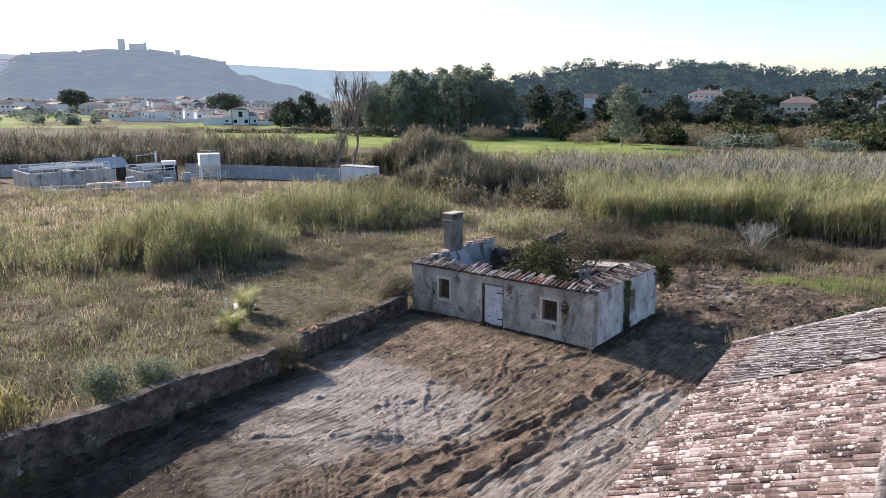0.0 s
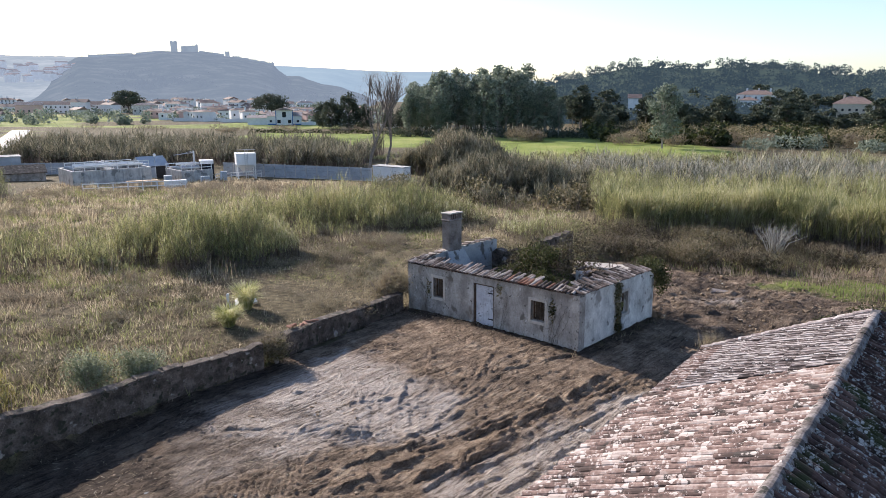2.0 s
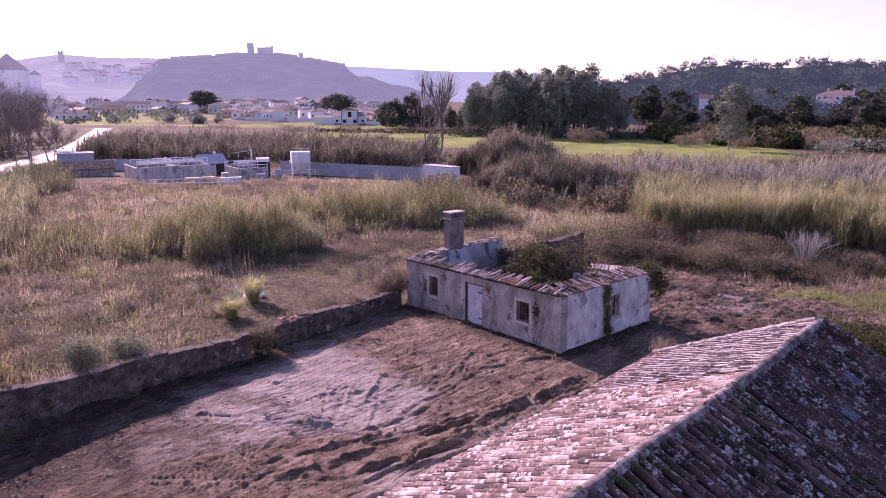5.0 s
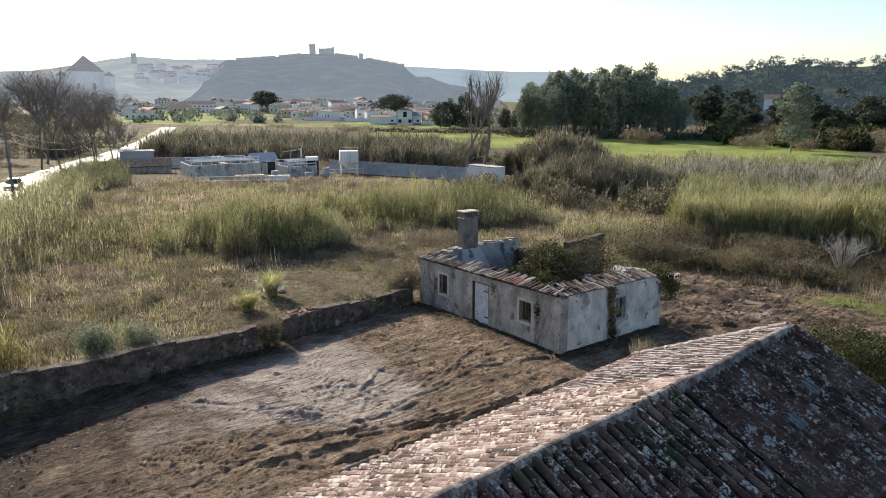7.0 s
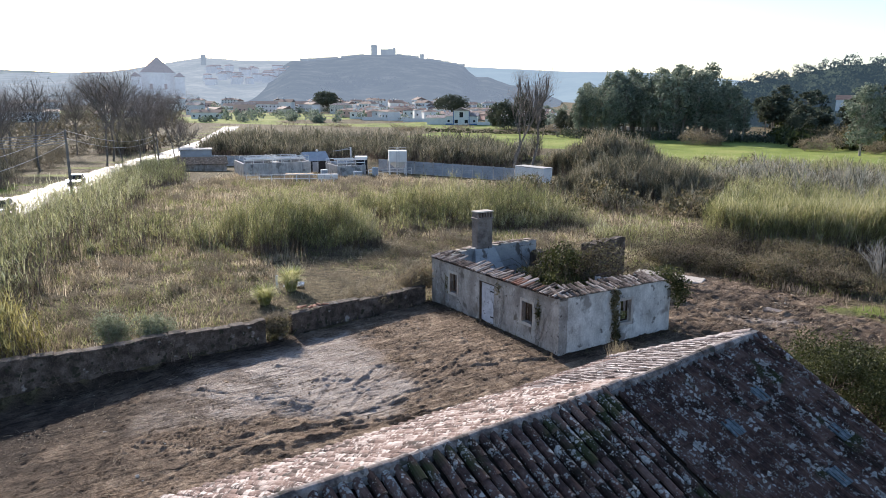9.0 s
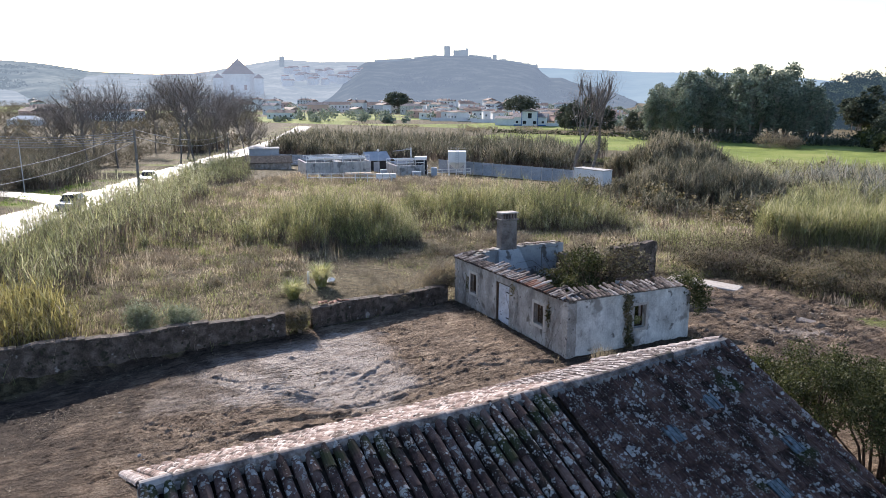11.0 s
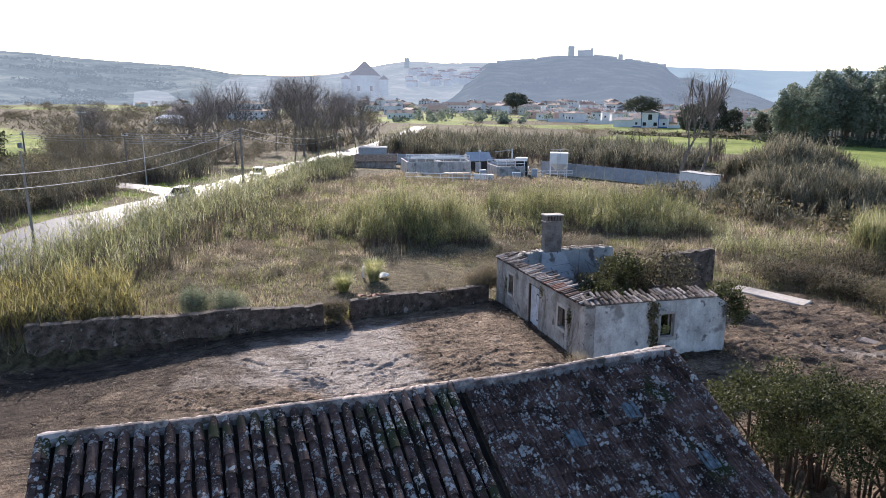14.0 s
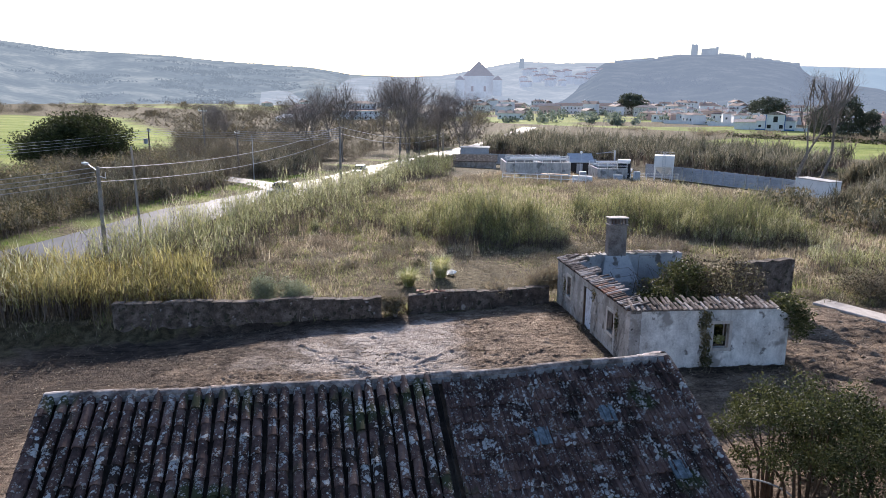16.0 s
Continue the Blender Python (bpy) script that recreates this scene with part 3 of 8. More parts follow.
CORNER, U, V = Vector((6.12, 26.5)), Vector((-0.775, 0.632)), Vector((0.632, 0.775))
HOUSE_Z, HOUSE_L, HOUSE_W = 0.24, 9.75, 6.45


def house_uv(x, y):
    return (x - CORNER.x) * U.x + (y - CORNER.y) * U.y, (x - CORNER.x) * V.x + (y - CORNER.y) * V.y


SAND_A = [(-5.6, 24.2), (-3.4, 26.7), (-1.1, 24.7), (1.2, 22.4), (1.8, 20.8), (0.2, 19.5), (-1.9, 19.5), (-2.8, 18.2), (-3.9, 17.7), (-5.8, 16.4), (-7.2, 18.0), (-7.4, 20.6)]
SAND_B = [(7.3, 23.3), (5.1, 21.4), (2.5, 18.7), (0.9, 16.9), (2.0, 13.6), (4.9, 14.8), (6.4, 18.7), (8.8, 22.4)]
SCARS = [(0.7, 17.4, 6.9, 24.5), (1.0, 17.1, 4.6, 21.2), (-1.5, 16.7, 0.6, 18.7), (2.0, 17.8, 3.7, 19.3), (4.9, 21.0, 7.2, 23.2), (-2.2, 19.8, 0.2, 19.4), (-0.5, 22.1, -0.4, 23.3), (-5.9, 19.8, -5.0, 19.9), (1.9, 18.1, 3.2, 19.8), (3.0, 17.0, 5.6, 19.6), (-3.6, 20.1, -3.8, 18.6), (-2.0, 22.0, -2.1, 20.0), (-2.0, 22.0, -1.2, 22.2), (0.2, 26.6, 0.1, 23.9), (2.7, 26.4, 2.1, 24.3), (-4.5, 22.7, -3.7, 22.8), (0.1, 19.8, 1.4, 21.2), (-2.3, 19.7, -2.9, 17.9), (0.7, 17.4, 3.2, 19.9), (-1.0, 16.8, 0.1, 18.1), (-0.4, 23.6, 1.2, 23.2), (-2.3, 19.8, -0.6, 19.8), (3.8, 21.1, 6.8, 24.2), (3.8, 18.1, 8.9, 23.7)]
FURROWS = [(-0.7, 18.5, 4.5, 22.0), (3.9, 21.0, 7.4, 24.2), (2.1, 19.9, 6.2, 23.4), (0.9, 19.2, 3.0, 20.6), (4.5, 20.0, 8.6, 23.4), (-2.0, 17.6, 0.4, 19.4), (6.6, 23.0, 9.6, 25.6), (3.2, 24.6, 5.6, 25.9), (1.2, 16.2, 3.6, 18.2)]
ARCS = [(-0.6, 24.5, 2.2, 3.6), (-5.8, 24.0, 2.4, 5.2), (0.6, 15.6, 4.2, 6.4), (-8.5, 16.0, 3.0, 6.0), (3.4, 27.5, 4.6, 6.2), (8.5, 14.5, 3.5, 7.5)]
YARD = [(-15, 12.5), (-10.2, 20.0), (-6.1, 25.2), (-1.4, 32.6), (2.5, 37.7), (6.5, 38.5), (8.2, 42.2), (10.8, 45.2), (13.7, 43.6), (15.5, 42.3), (17.1, 41.4), (18.4, 40.5), (19.4, 38.5), (20.7, 36.9), (21.4, 35.0), (24, 32.5), (29, 28), (29, -8), (-14, -8)]
ROAD = [(-20, -16), (-26, 3), (-30.6, 15), (-34.5, 22.5), (-41.5, 32.5), (-49.5, 44), (-62, 62), (-84, 92), (-104, 122), (-122, 161), (-143, 200), (-175, 250), (-208, 303)]
TRACKS = [[(-3.5, 14), (-1, 18.5), (-1.5, 22), (-4.5, 24.5)], [(-2.3, 13.6), (0.3, 18.4), (-0.2, 22.6), (-3.6, 25.6)], [(1.5, 12), (3.5, 16.5), (7.6, 22.6)], [(0.2, 12.6), (2.2, 17.2), (6.3, 23.4)], [(-6.5, 19.2), (-3.6, 19.6), (-0.8, 21.2), (1.5, 24.5)], [(-7, 17.6), (-3.2, 18), (0.4, 20.2), (3, 24)], [(10.5, 33.5), (13, 31), (17, 29.5)], [(-5, 16), (0, 16.8), (4, 20)]]


GREEN_FIELD = [(-60, 14), (-78, 38), (-90, 52), (-104, 60), (-205, 110), (-430, 180), (-520, 130), (-300, 30), (-120, 0)]


def zones(x, y):
    soil = inside(YARD, x + 0.5 * wave(x, y, 1.5, 3), y + 0.5 * wave(x, y, 1.5, 4)).astype(float)
    w = wave(x, y, 1.1, 11)
    sand = np.zeros(np.shape(x))
    wx, wy = 1.1 * (fbm(x, y, 0.9, 5, 0.6, 71) - 0.5), 1.1 * (fbm(x, y, 0.9, 5, 0.6, 72) - 0.5)
    for ox, oy in ((0, 0), (0.35, 0.1), (-0.3, 0.2), (0.1, -0.35), (-0.15, 0.4), (0.3, 0.35), (-0.4, -0.2), (0.2, 0.0)):
        px, py = x + 2 * wx + ox, y + 2 * wy + oy
        sand = sand + (inside(SAND_A, px, py) | inside(SAND_B, px, py) | (np.hypot((px - 14.6) / 1.6, (py - 34.9) / 0.6) < 1)) / 8.0
    sand = np.clip(sand * (0.3 + 0.7 * fbm(x, y, 0.7, 4, 0.55, 73) + 0.9 * np.clip(fbm(x, y, 2.6, 5, 0.65, 74) - 0.28, 0, 1)), 0, 0.88) * soil
    # dark along the west wall and corner: damp soil with wall shade painted in
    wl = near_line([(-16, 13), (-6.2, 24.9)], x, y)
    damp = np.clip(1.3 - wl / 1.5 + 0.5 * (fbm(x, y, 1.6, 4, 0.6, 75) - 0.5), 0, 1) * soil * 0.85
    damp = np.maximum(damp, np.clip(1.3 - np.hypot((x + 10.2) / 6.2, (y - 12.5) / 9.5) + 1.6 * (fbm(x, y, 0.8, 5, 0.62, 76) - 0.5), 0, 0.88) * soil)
    # dark earth round the house foot, its shade painted in with it
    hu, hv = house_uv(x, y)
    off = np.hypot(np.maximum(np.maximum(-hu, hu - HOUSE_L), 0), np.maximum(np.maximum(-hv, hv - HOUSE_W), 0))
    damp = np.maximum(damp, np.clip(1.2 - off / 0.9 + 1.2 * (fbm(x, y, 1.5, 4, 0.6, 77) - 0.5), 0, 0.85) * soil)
    east = np.clip((x - 8.5) / 3, 0, 1) * np.clip((y - 26.5 + 0.5 * (x - 10)) / 4, 0, 1)
    damp = np.maximum(damp, east * np.clip(2.6 * fbm(x, y, 0.8, 5, 0.62, 78) - 0.85, 0, 0.7) * soil)
    sand = sand * (1 - damp)
    field = np.zeros(np.shape(x))
    field = np.maximum(field, ((x > 2) & (x < 75 + 0.0 * y) & (y > 186 + 5 * wave(x, y, 0.05, 5) - 0.02 * x) & (y < 292)).astype(float))
    field = np.maximum(field, ((x > -95) & (x <= 6) & (y > 215 + 4 * wave(x, y, 0.05, 5)) & (y < 300)).astype(float))
    field = np.maximum(field, 0.85 * ((x < -75) & (y > 330) & (y < 520) & (wave(x, y, 0.03, 70) > -0.2)))
    field = np.maximum(field, inside(GREEN_FIELD, x, y) * 1.0)
    verge = np.clip(1.4 - np.abs(near_line(ROAD, x, y) - 4.9), 0, 1) * 0.8
    field = np.maximum(field, verge)
    for cx, cy, r in ((22.5, 37.5, 2.6), (19.5, 38.6, 1.5), (24.5, 38.5, 2.4), (7, 48, 3)):
        field = np.maximum(field, np.clip(1.3 - np.hypot(x - cx, (y - cy) * 1.6) / r + 0.4 * w, 0, 0.75))
    return soil, sand, field, damp


def axis(lo, hi, hi2, fine, far_lo, far_hi, mid):
    """Grid lines: close between lo and hi, half as close to hi2, then ever wider."""
    a = list(np.arange(lo, hi, fine)) + list(np.arange(hi, hi2, 2 * fine))
    s, p = 2 * fine, hi2
    while p < far_hi:
        a.append(p)
        s = min(s * 1.13, mid if p < 320 else 400)
        p += s
    s, p = fine, lo
    b = []
    while p > far_lo:
        s = min(s * 1.13, mid if p > -250 else 400)
        p -= s
        b.append(p)
    return np.array(b[::-1] + a + [far_hi])


def build_ground():
    xs = axis(-8, 9, 19.5, 0.062, -4200, 4200, 6.0)
    ys = axis(14.5, 27.5, 41, 0.062, -2500, 4500, 6.0)
    X, Y = np.meshgrid(xs, ys)
    soil, sand, field, damp = zones(X, Y)
    near = np.exp(-(np.maximum(np.hypot(X - 2, Y - 22) - 30, 0) / 30) ** 2)
    Z = ground_z(X, Y) + 0.05 * wave(X, Y, 0.4, 1) * near
    rough = soil * (1 - 0.75 * sand)
    win = (X > -17) & (X < 30) & (Y > 0) & (Y < 46)
    x, y = X[win], Y[win]
    lump = fbm(x, y, 2.6, 5, 0.62, 3)
    relief = 0.07 * (np.abs(lump - 0.5) * 2) ** 1.2 + 0.06 * (fbm(x, y, 4.5, 4, 0.6, 5) - 0.5)
    bend = 0.25 * (fbm(x, y, 0.8, 3, 0.5, 9) - 0.5)
    # scrape marks of the blade
    swirl = np.sin(34 * (np.hypot(x - 1.5, y - 14.5) + bend)) * np.clip(fbm(x, y, 0.5, 3, 0.5, 11) * 3 - 1.3, 0, 1)
    along, across = 0.66 * x + 0.75 * y, 0.75 * x - 0.66 * y
    drag = np.abs(fbm(along * 0.3 + bend, across * 2.4, 1.0, 4, 0.55, 51) - 0.5) * 2
    dz = 0.05 * (drag ** 0.6 - 0.4) * np.clip((along - 12.5) / 3, 0, 1) * (1 - 0.5 * sand[win]) + rough[win] * relief + 0.012 * swirl * soil[win] + sand[win] * 0.05 * (fbm(x, y, 2.2, 5, 0.6, 13) - 0.5)
    # steps and scars left by the digger
    for x0, y0, x1, y1 in SCARS:
        L = math.hypot(x1 - x0, y1 - y0)
        ux, uy = (x1 - x0) / L, (y1 - y0) / L
        a = (x - x0) * ux + (y - y0) * uy
        c = -(x - x0) * uy + (y - y0) * ux + 0.9 * bend + 0.22 * (fbm(x, y, 3.0, 3, 0.6, 23) - 0.5)
        end = np.clip(1 - np.maximum(-a, a - L) / 0.6, 0, 1) * np.clip(fbm(x, y, 1.8, 4, 0.65, 21) * 3.0 - 0.85, 0, 1)
        dz += end * (0.11 * np.exp(-np.maximum(c, 0) / 0.3) * np.clip(c / 0.05 + 0.5, 0, 1) - 0.02 * np.exp(-((c + 0.1) / 0.06) ** 2))
    # furrows left along the blade's way
    for x0, y0, x1, y1 in FURROWS:
        L = math.hypot(x1 - x0, y1 - y0)
        ux, uy = (x1 - x0) / L, (y1 - y0) / L
        a = (x - x0) * ux + (y - y0) * uy
        c = -(x - x0) * uy + (y - y0) * ux + 0.7 * bend + 0.18 * (fbm(x, y, 2.4, 4, 0.6, 27) - 0.5)
        end = np.clip(1 - np.maximum(-a, a - L) / 0.8, 0, 1) * np.clip(fbm(x, y, 1.5, 4, 0.62, 29) * 2.6 - 0.6, 0, 1)
        dz += end * (0.07 * np.exp(-((c - 0.13) / 0.09) ** 2) - 0.05 * np.exp(-((c + 0.02) / 0.06) ** 2))
    # narrow tooth and tread marks, in arcs and straight runs, pressed into sand and soil alike
    for k, (cx, cy, r0, r1) in enumerate(ARCS):
        rad, ang = np.hypot(x - cx, y - cy) + 0.5 * bend, np.arctan2(y - cy, x - cx)
        keep = np.clip((rad - r0) / 0.1, 0, 1) * np.clip((r1 - rad) / 0.1, 0, 1) * np.clip(fbm(ang * 3 + k, rad * 0.4, 1.2, 3, 0.55, 90 + k) * 4 - 1.7, 0, 1)
        dz += keep * 0.022 * np.sin(rad * (26 + 3 * k))
    crumble = fbm(x, y, 5.5, 4, 0.7, 41)
    dz += rough[win] * 0.05 * np.clip(crumble - 0.54, 0, 1) / 0.25
    for k, t in enumerate(TRACKS):
        d = near_line(t, x + bend + 0.1 * wave(x, y, 0.9, 20 + k), y)
        keep = np.clip(fbm(x, y, 0.6, 3, 0.5, 30 + k) * 4 - 1.2, 0, 1)
        dz -= soil[win] * keep * 0.022 * np.exp(-(d / 0.08) ** 2)
        dz += soil[win] * keep * 0.025 * np.exp(-((d - 0.2) / 0.09) ** 2)
    churn = np.clip((x - 8.5) / 2, 0, 1) * np.clip((y - 26 + 0.5 * (x - 10)) / 3, 0, 1)
    dz += churn * (0.65 * np.abs(fbm(x * 0.7 + 0.4 * y, y * 1.4 - 0.5 * x, 0.9, 5, 0.6, 43) - 0.5) + 0.2 * (fbm(x, y, 3.2, 4, 0.65, 44) - 0.5) - 0.12)
    Z[win] += dz * soil[win]
    road_d = near_line(ROAD, X, Y)
    Z = np.where(road_d < 5.2, ground_z(X, Y) - 0.05, Z)
    me = grid_mesh("ground", np.stack([X, Y, Z], -1), "ground")
    for key, val in (("soil", soil), ("sand", sand), ("field", field), ("damp", damp)):
        at = me.attributes.new(key, "FLOAT", "POINT")
        at.data.foreach_set("value", val.astype(np.float32).reshape(-1))
    thing("ground", "bare earth yard with wheel ruts and rough grassland around it", "ground", kind="structure", data=me)


build_ground()


def ribbon(name, pts, half, lift, mat, label, category, step=2.0):
    P = []
    for (x0, y0), (x1, y1) in zip(pts[:-1], pts[1:]):
        n = max(1, int(math.hypot(x1 - x0, y1 - y0) / step))
        P += [(x0 + (x1 - x0) * i / n, y0 + (y1 - y0) * i / n) for i in range(n)]
    P.append(pts[-1])
    P = np.array(P)
    for _ in range(12):
        P[1:-1] = 0.25 * P[:-2] + 0.5 * P[1:-1] + 0.25 * P[2:]
    d = np.gradient(P, axis=0)
    d /= np.linalg.norm(d, axis=1)[:, None]
    nrm = np.stack([-d[:, 1], d[:, 0]], 1)
    rows = []
    for o in (-half - 0.02, -half, half, half + 0.02):
        q = P + nrm * o
        z = ground_z(P[:, 0], P[:, 1]) + (lift if abs(o) <= half else -0.3)
        rows.append(np.column_stack([q, z]))
    return thing(name, label, category, kind="structure", data=grid_mesh(name, np.stack(rows), mat, False))


ribbon("road", ROAD, 3.7, 0.03, "asphalt", "damp grey asphalt country road without markings", "road")
ribbon("side_road", [(-53, 50.5), (-60, 51.5), (-70, 50), (-84, 46)], 2.6, 0.034, "asphalt", "short grey asphalt turning beside the road", "road")


# ---- hills ----
def skyline(name, points, dist, base, mat, label, seed, rough=0.12, depth=0.35, step=0.15):
    """A range of hills: its crest follows (azimuth, elevation) points at a distance, with slopes towards and away from us."""
    az = np.arange(points[0][0], points[-1][0] + 1e-6, step)
    el = np.interp(az, [p[0] for p in points], [p[1] for p in points])
    el = el + rough * wave(az, az * 0, 1.7, seed) * 0.4 + rough * wave(az, az * 0, 6, seed + 1) * 0.25
    rows = []
    for k, h in ((-0.45, 0.0), (-0.34, 0.2), (-0.24, 0.45), (-0.15, 0.7), (-0.07, 0.9), (0, 1.0), (0.12, 0.9), (depth, 0)):
        r = dist * (1 + k * (1 + 0.12 * wave(az, az * 0 + k, 0.5, seed + 3)))
        top = EYE + dist * np.tan(np.radians(el))
        z = base + (top - base) * np.clip(h + (0.012 * wave(az, az * 0 + k * 9, 1.1, seed + 5) if 0 < h < 1 else 0), 0, 1)
        rows.append(np.column_stack([r * np.sin(np.radians(az)), r * np.cos(np.radians(az)), z]))
    return thing(name, label, "hill", kind="structure", data=grid_mesh(name, np.stack(rows), mat))


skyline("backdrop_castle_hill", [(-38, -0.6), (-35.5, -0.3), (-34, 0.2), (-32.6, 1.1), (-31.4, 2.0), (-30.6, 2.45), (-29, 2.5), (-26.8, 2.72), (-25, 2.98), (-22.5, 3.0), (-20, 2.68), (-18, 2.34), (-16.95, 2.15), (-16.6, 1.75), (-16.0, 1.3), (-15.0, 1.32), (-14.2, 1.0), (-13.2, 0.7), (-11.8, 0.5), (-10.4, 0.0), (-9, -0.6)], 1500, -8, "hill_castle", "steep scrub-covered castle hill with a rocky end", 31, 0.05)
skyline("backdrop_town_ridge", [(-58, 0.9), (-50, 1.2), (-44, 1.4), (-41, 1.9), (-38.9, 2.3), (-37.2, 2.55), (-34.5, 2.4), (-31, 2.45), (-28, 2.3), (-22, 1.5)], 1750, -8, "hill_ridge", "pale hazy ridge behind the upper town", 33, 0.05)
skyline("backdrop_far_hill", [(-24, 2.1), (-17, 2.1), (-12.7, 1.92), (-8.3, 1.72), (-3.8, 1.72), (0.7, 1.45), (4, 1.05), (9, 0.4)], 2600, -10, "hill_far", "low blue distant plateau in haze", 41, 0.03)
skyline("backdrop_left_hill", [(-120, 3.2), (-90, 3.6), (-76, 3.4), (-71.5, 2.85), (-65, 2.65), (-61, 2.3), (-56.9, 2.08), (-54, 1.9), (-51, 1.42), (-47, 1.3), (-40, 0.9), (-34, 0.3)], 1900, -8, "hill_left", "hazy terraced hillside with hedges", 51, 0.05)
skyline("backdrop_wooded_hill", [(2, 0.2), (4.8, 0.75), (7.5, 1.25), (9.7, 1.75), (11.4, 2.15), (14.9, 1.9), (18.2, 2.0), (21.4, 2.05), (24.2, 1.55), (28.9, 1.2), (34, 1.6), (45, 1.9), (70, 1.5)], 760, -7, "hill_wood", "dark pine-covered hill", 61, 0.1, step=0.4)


def rock_face(name, label, az0, az1, low, high, dist, seed):
    """Bare ledges that stand out of a far slope: a broken sheet of steep facets between two heights (degrees)."""
    az = np.arange(az0, az1, 0.07)
    rows = []
    for k in np.linspace(0, 1, 9):
        el = low + (high - low) * k + 0.1 * wave(az, az * 0 + 3 * k, 5, seed)
        r = dist * (0.945 + 0.02 * k + 0.006 * wave(az, az * 0 + 9 * k, 9, seed + 1))
        rows.append(np.column_stack([r * np.sin(np.radians(az)), r * np.cos(np.radians(az)), EYE + r * np.tan(np.radians(el))]))
    P = np.stack(rows)
    idx = np.arange(P.shape[0] * P.shape[1]).reshape(P.shape[:2])
    q = np.stack([idx[:-1, :-1], idx[:-1, 1:], idx[1:, 1:], idx[1:, :-1]], -1)
    A, K = np.meshgrid(az[:-1], np.linspace(0, 1, 8))
    keep = fbm(A * 1.3, K * 1.6, 1.6, 4, 0.6, seed) > 0.47
    return thing(name, label, "rock", kind="structure", data=mesh_of(name, P.reshape(-1, 3), q[keep], "rock_far"))


rock_face("backdrop_cliff", "pale limestone ledges on the castle hill", -20.6, -16.9, 1.25, 2.05, 1500, 5)
rock_face("backdrop_cliff", "pale bare slope below the castle wall", -23.0, -20.4, 2.15, 2.7, 1500, 8)


# ---- the ruined house ----
def wall_mesh(name, length, thick, top, openings, mat, step=0.3, base=-0.4, wobble=0.0, seed=0):
    """An upright wall along x, thick along y, from base to the height top(x), with rectangular openings (x0, x1, z0, z1) right through."""
    xs = sorted({round(v, 4) for v in [*np.arange(0, length, step), length, *[o[0] for o in openings], *[o[1] for o in openings]]})
    zs = sorted({base, 0.0, *[o[2] for o in openings], *[o[3] for o in openings]})
    zs = [z for i, z in enumerate(zs) if i == 0 or z - zs[i - 1] > 1e-3]
    nz = len(zs) + 1
    r = np.random.default_rng(seed)
    off = r.normal(0, wobble, (len(xs), nz, 2))

    def solid(i, j):
        if not (0 <= i < len(xs) - 1 and 0 <= j < nz - 1):
            return False
        xm = (xs[i] + xs[i + 1]) / 2
        zm = (zs[j] + (zs[j + 1] if j + 1 < len(zs) else zs[j] + 0.1)) / 2
        return not any(o[0] < xm < o[1] and o[2] < zm < o[3] for o in openings)

    verts, faces = [], []
    for k, y in enumerate((0.0, thick)):
        for i, x in enumerate(xs):
            for j in range(nz):
                z = zs[j] if j < len(zs) else max(top(x), zs[-1] + 0.01)
                verts.append((x, y + off[i, j, k], z))

    def vid(k, i, j):
        return (k * len(xs) + i) * nz + j

    for i in range(len(xs) - 1):
        for j in range(nz - 1):
            if not solid(i, j):
                continue
            faces.append((vid(0, i, j), vid(0, i + 1, j), vid(0, i + 1, j + 1), vid(0, i, j + 1)))
            faces.append((vid(1, i, j), vid(1, i, j + 1), vid(1, i + 1, j + 1), vid(1, i + 1, j)))
            for di, dj, a, b in ((-1, 0, (i, j), (i, j + 1)), (1, 0, (i + 1, j + 1), (i + 1, j)), (0, -1, (i + 1, j), (i, j)), (0, 1, (i, j + 1), (i + 1, j + 1))):
                if not solid(i + di, j + dj):
                    faces.append((vid(0, *a), vid(0, *b), vid(1, *b), vid(1, *a)))
    return mesh_of(name, verts, faces, mat)


def barrel_tile(name, length, r0, r1, mat, n=6, t=0.014):
    """A half-round clay tile along +y, arched up, wider at its lower end."""
    v, f = [], []
    for y, r in ((0, r0), (length, r1)):
        for rr in (r, r - t):
            for i in range(n + 1):
                a = math.pi * i / n
                v.append((-rr * math.cos(a), y, rr * math.sin(a) * 0.85))
    k = n + 1
    for i in range(n):
        f += [(i, i + 1, 2 * k + i + 1, 2 * k + i), (k + i, 3 * k + i, 3 * k + i + 1, k + i + 1), (i, k + i, k + i + 1, i + 1), (2 * k + i, 2 * k + i + 1, 3 * k + i + 1, 3 * k + i)]
    f += [(0, 2 * k, 3 * k, k), (n, k + n, 3 * k + n, 2 * k + n)]
    return mesh_of(name, v, f, mat)


def join_copies(name, source, mats, mat):
    """Many copies of one mesh as one mesh."""
    n = len(source.vertices)
    co = np.empty(n * 3, np.float32)
    source.vertices.foreach_get("co", co)
    co = np.column_stack([co.reshape(-1, 3), np.ones(n)])
    V4 = np.concatenate([co @ np.array(m).T for m in mats])[:, :3]
    faces = [tuple(p.vertices) for p in source.polygons]
    F = [tuple(i + k * n for i in f) for k in range(len(mats)) for f in faces]
    return mesh_of(name, V4, F, mat)


LF = CORNER + U * HOUSE_L
HOUSE = pose(LF.x, LF.y, HOUSE_Z, -0.5, -1.35, -39.2)  # the old walls have settled towards the west
house = thing("ruined_house", "roofless single-storey plastered house with a remaining edge of clay tiles", "house", HOUSE)
FRONT_OPEN = [(1.72, 2.34, 0.85, 1.78), (4.22, 5.4, 0.0, 1.95), (7.4, 8.1, 0.86, 1.72)]
RIGHT_OPEN = [(3.38, 4.0, 0.8, 1.75)]
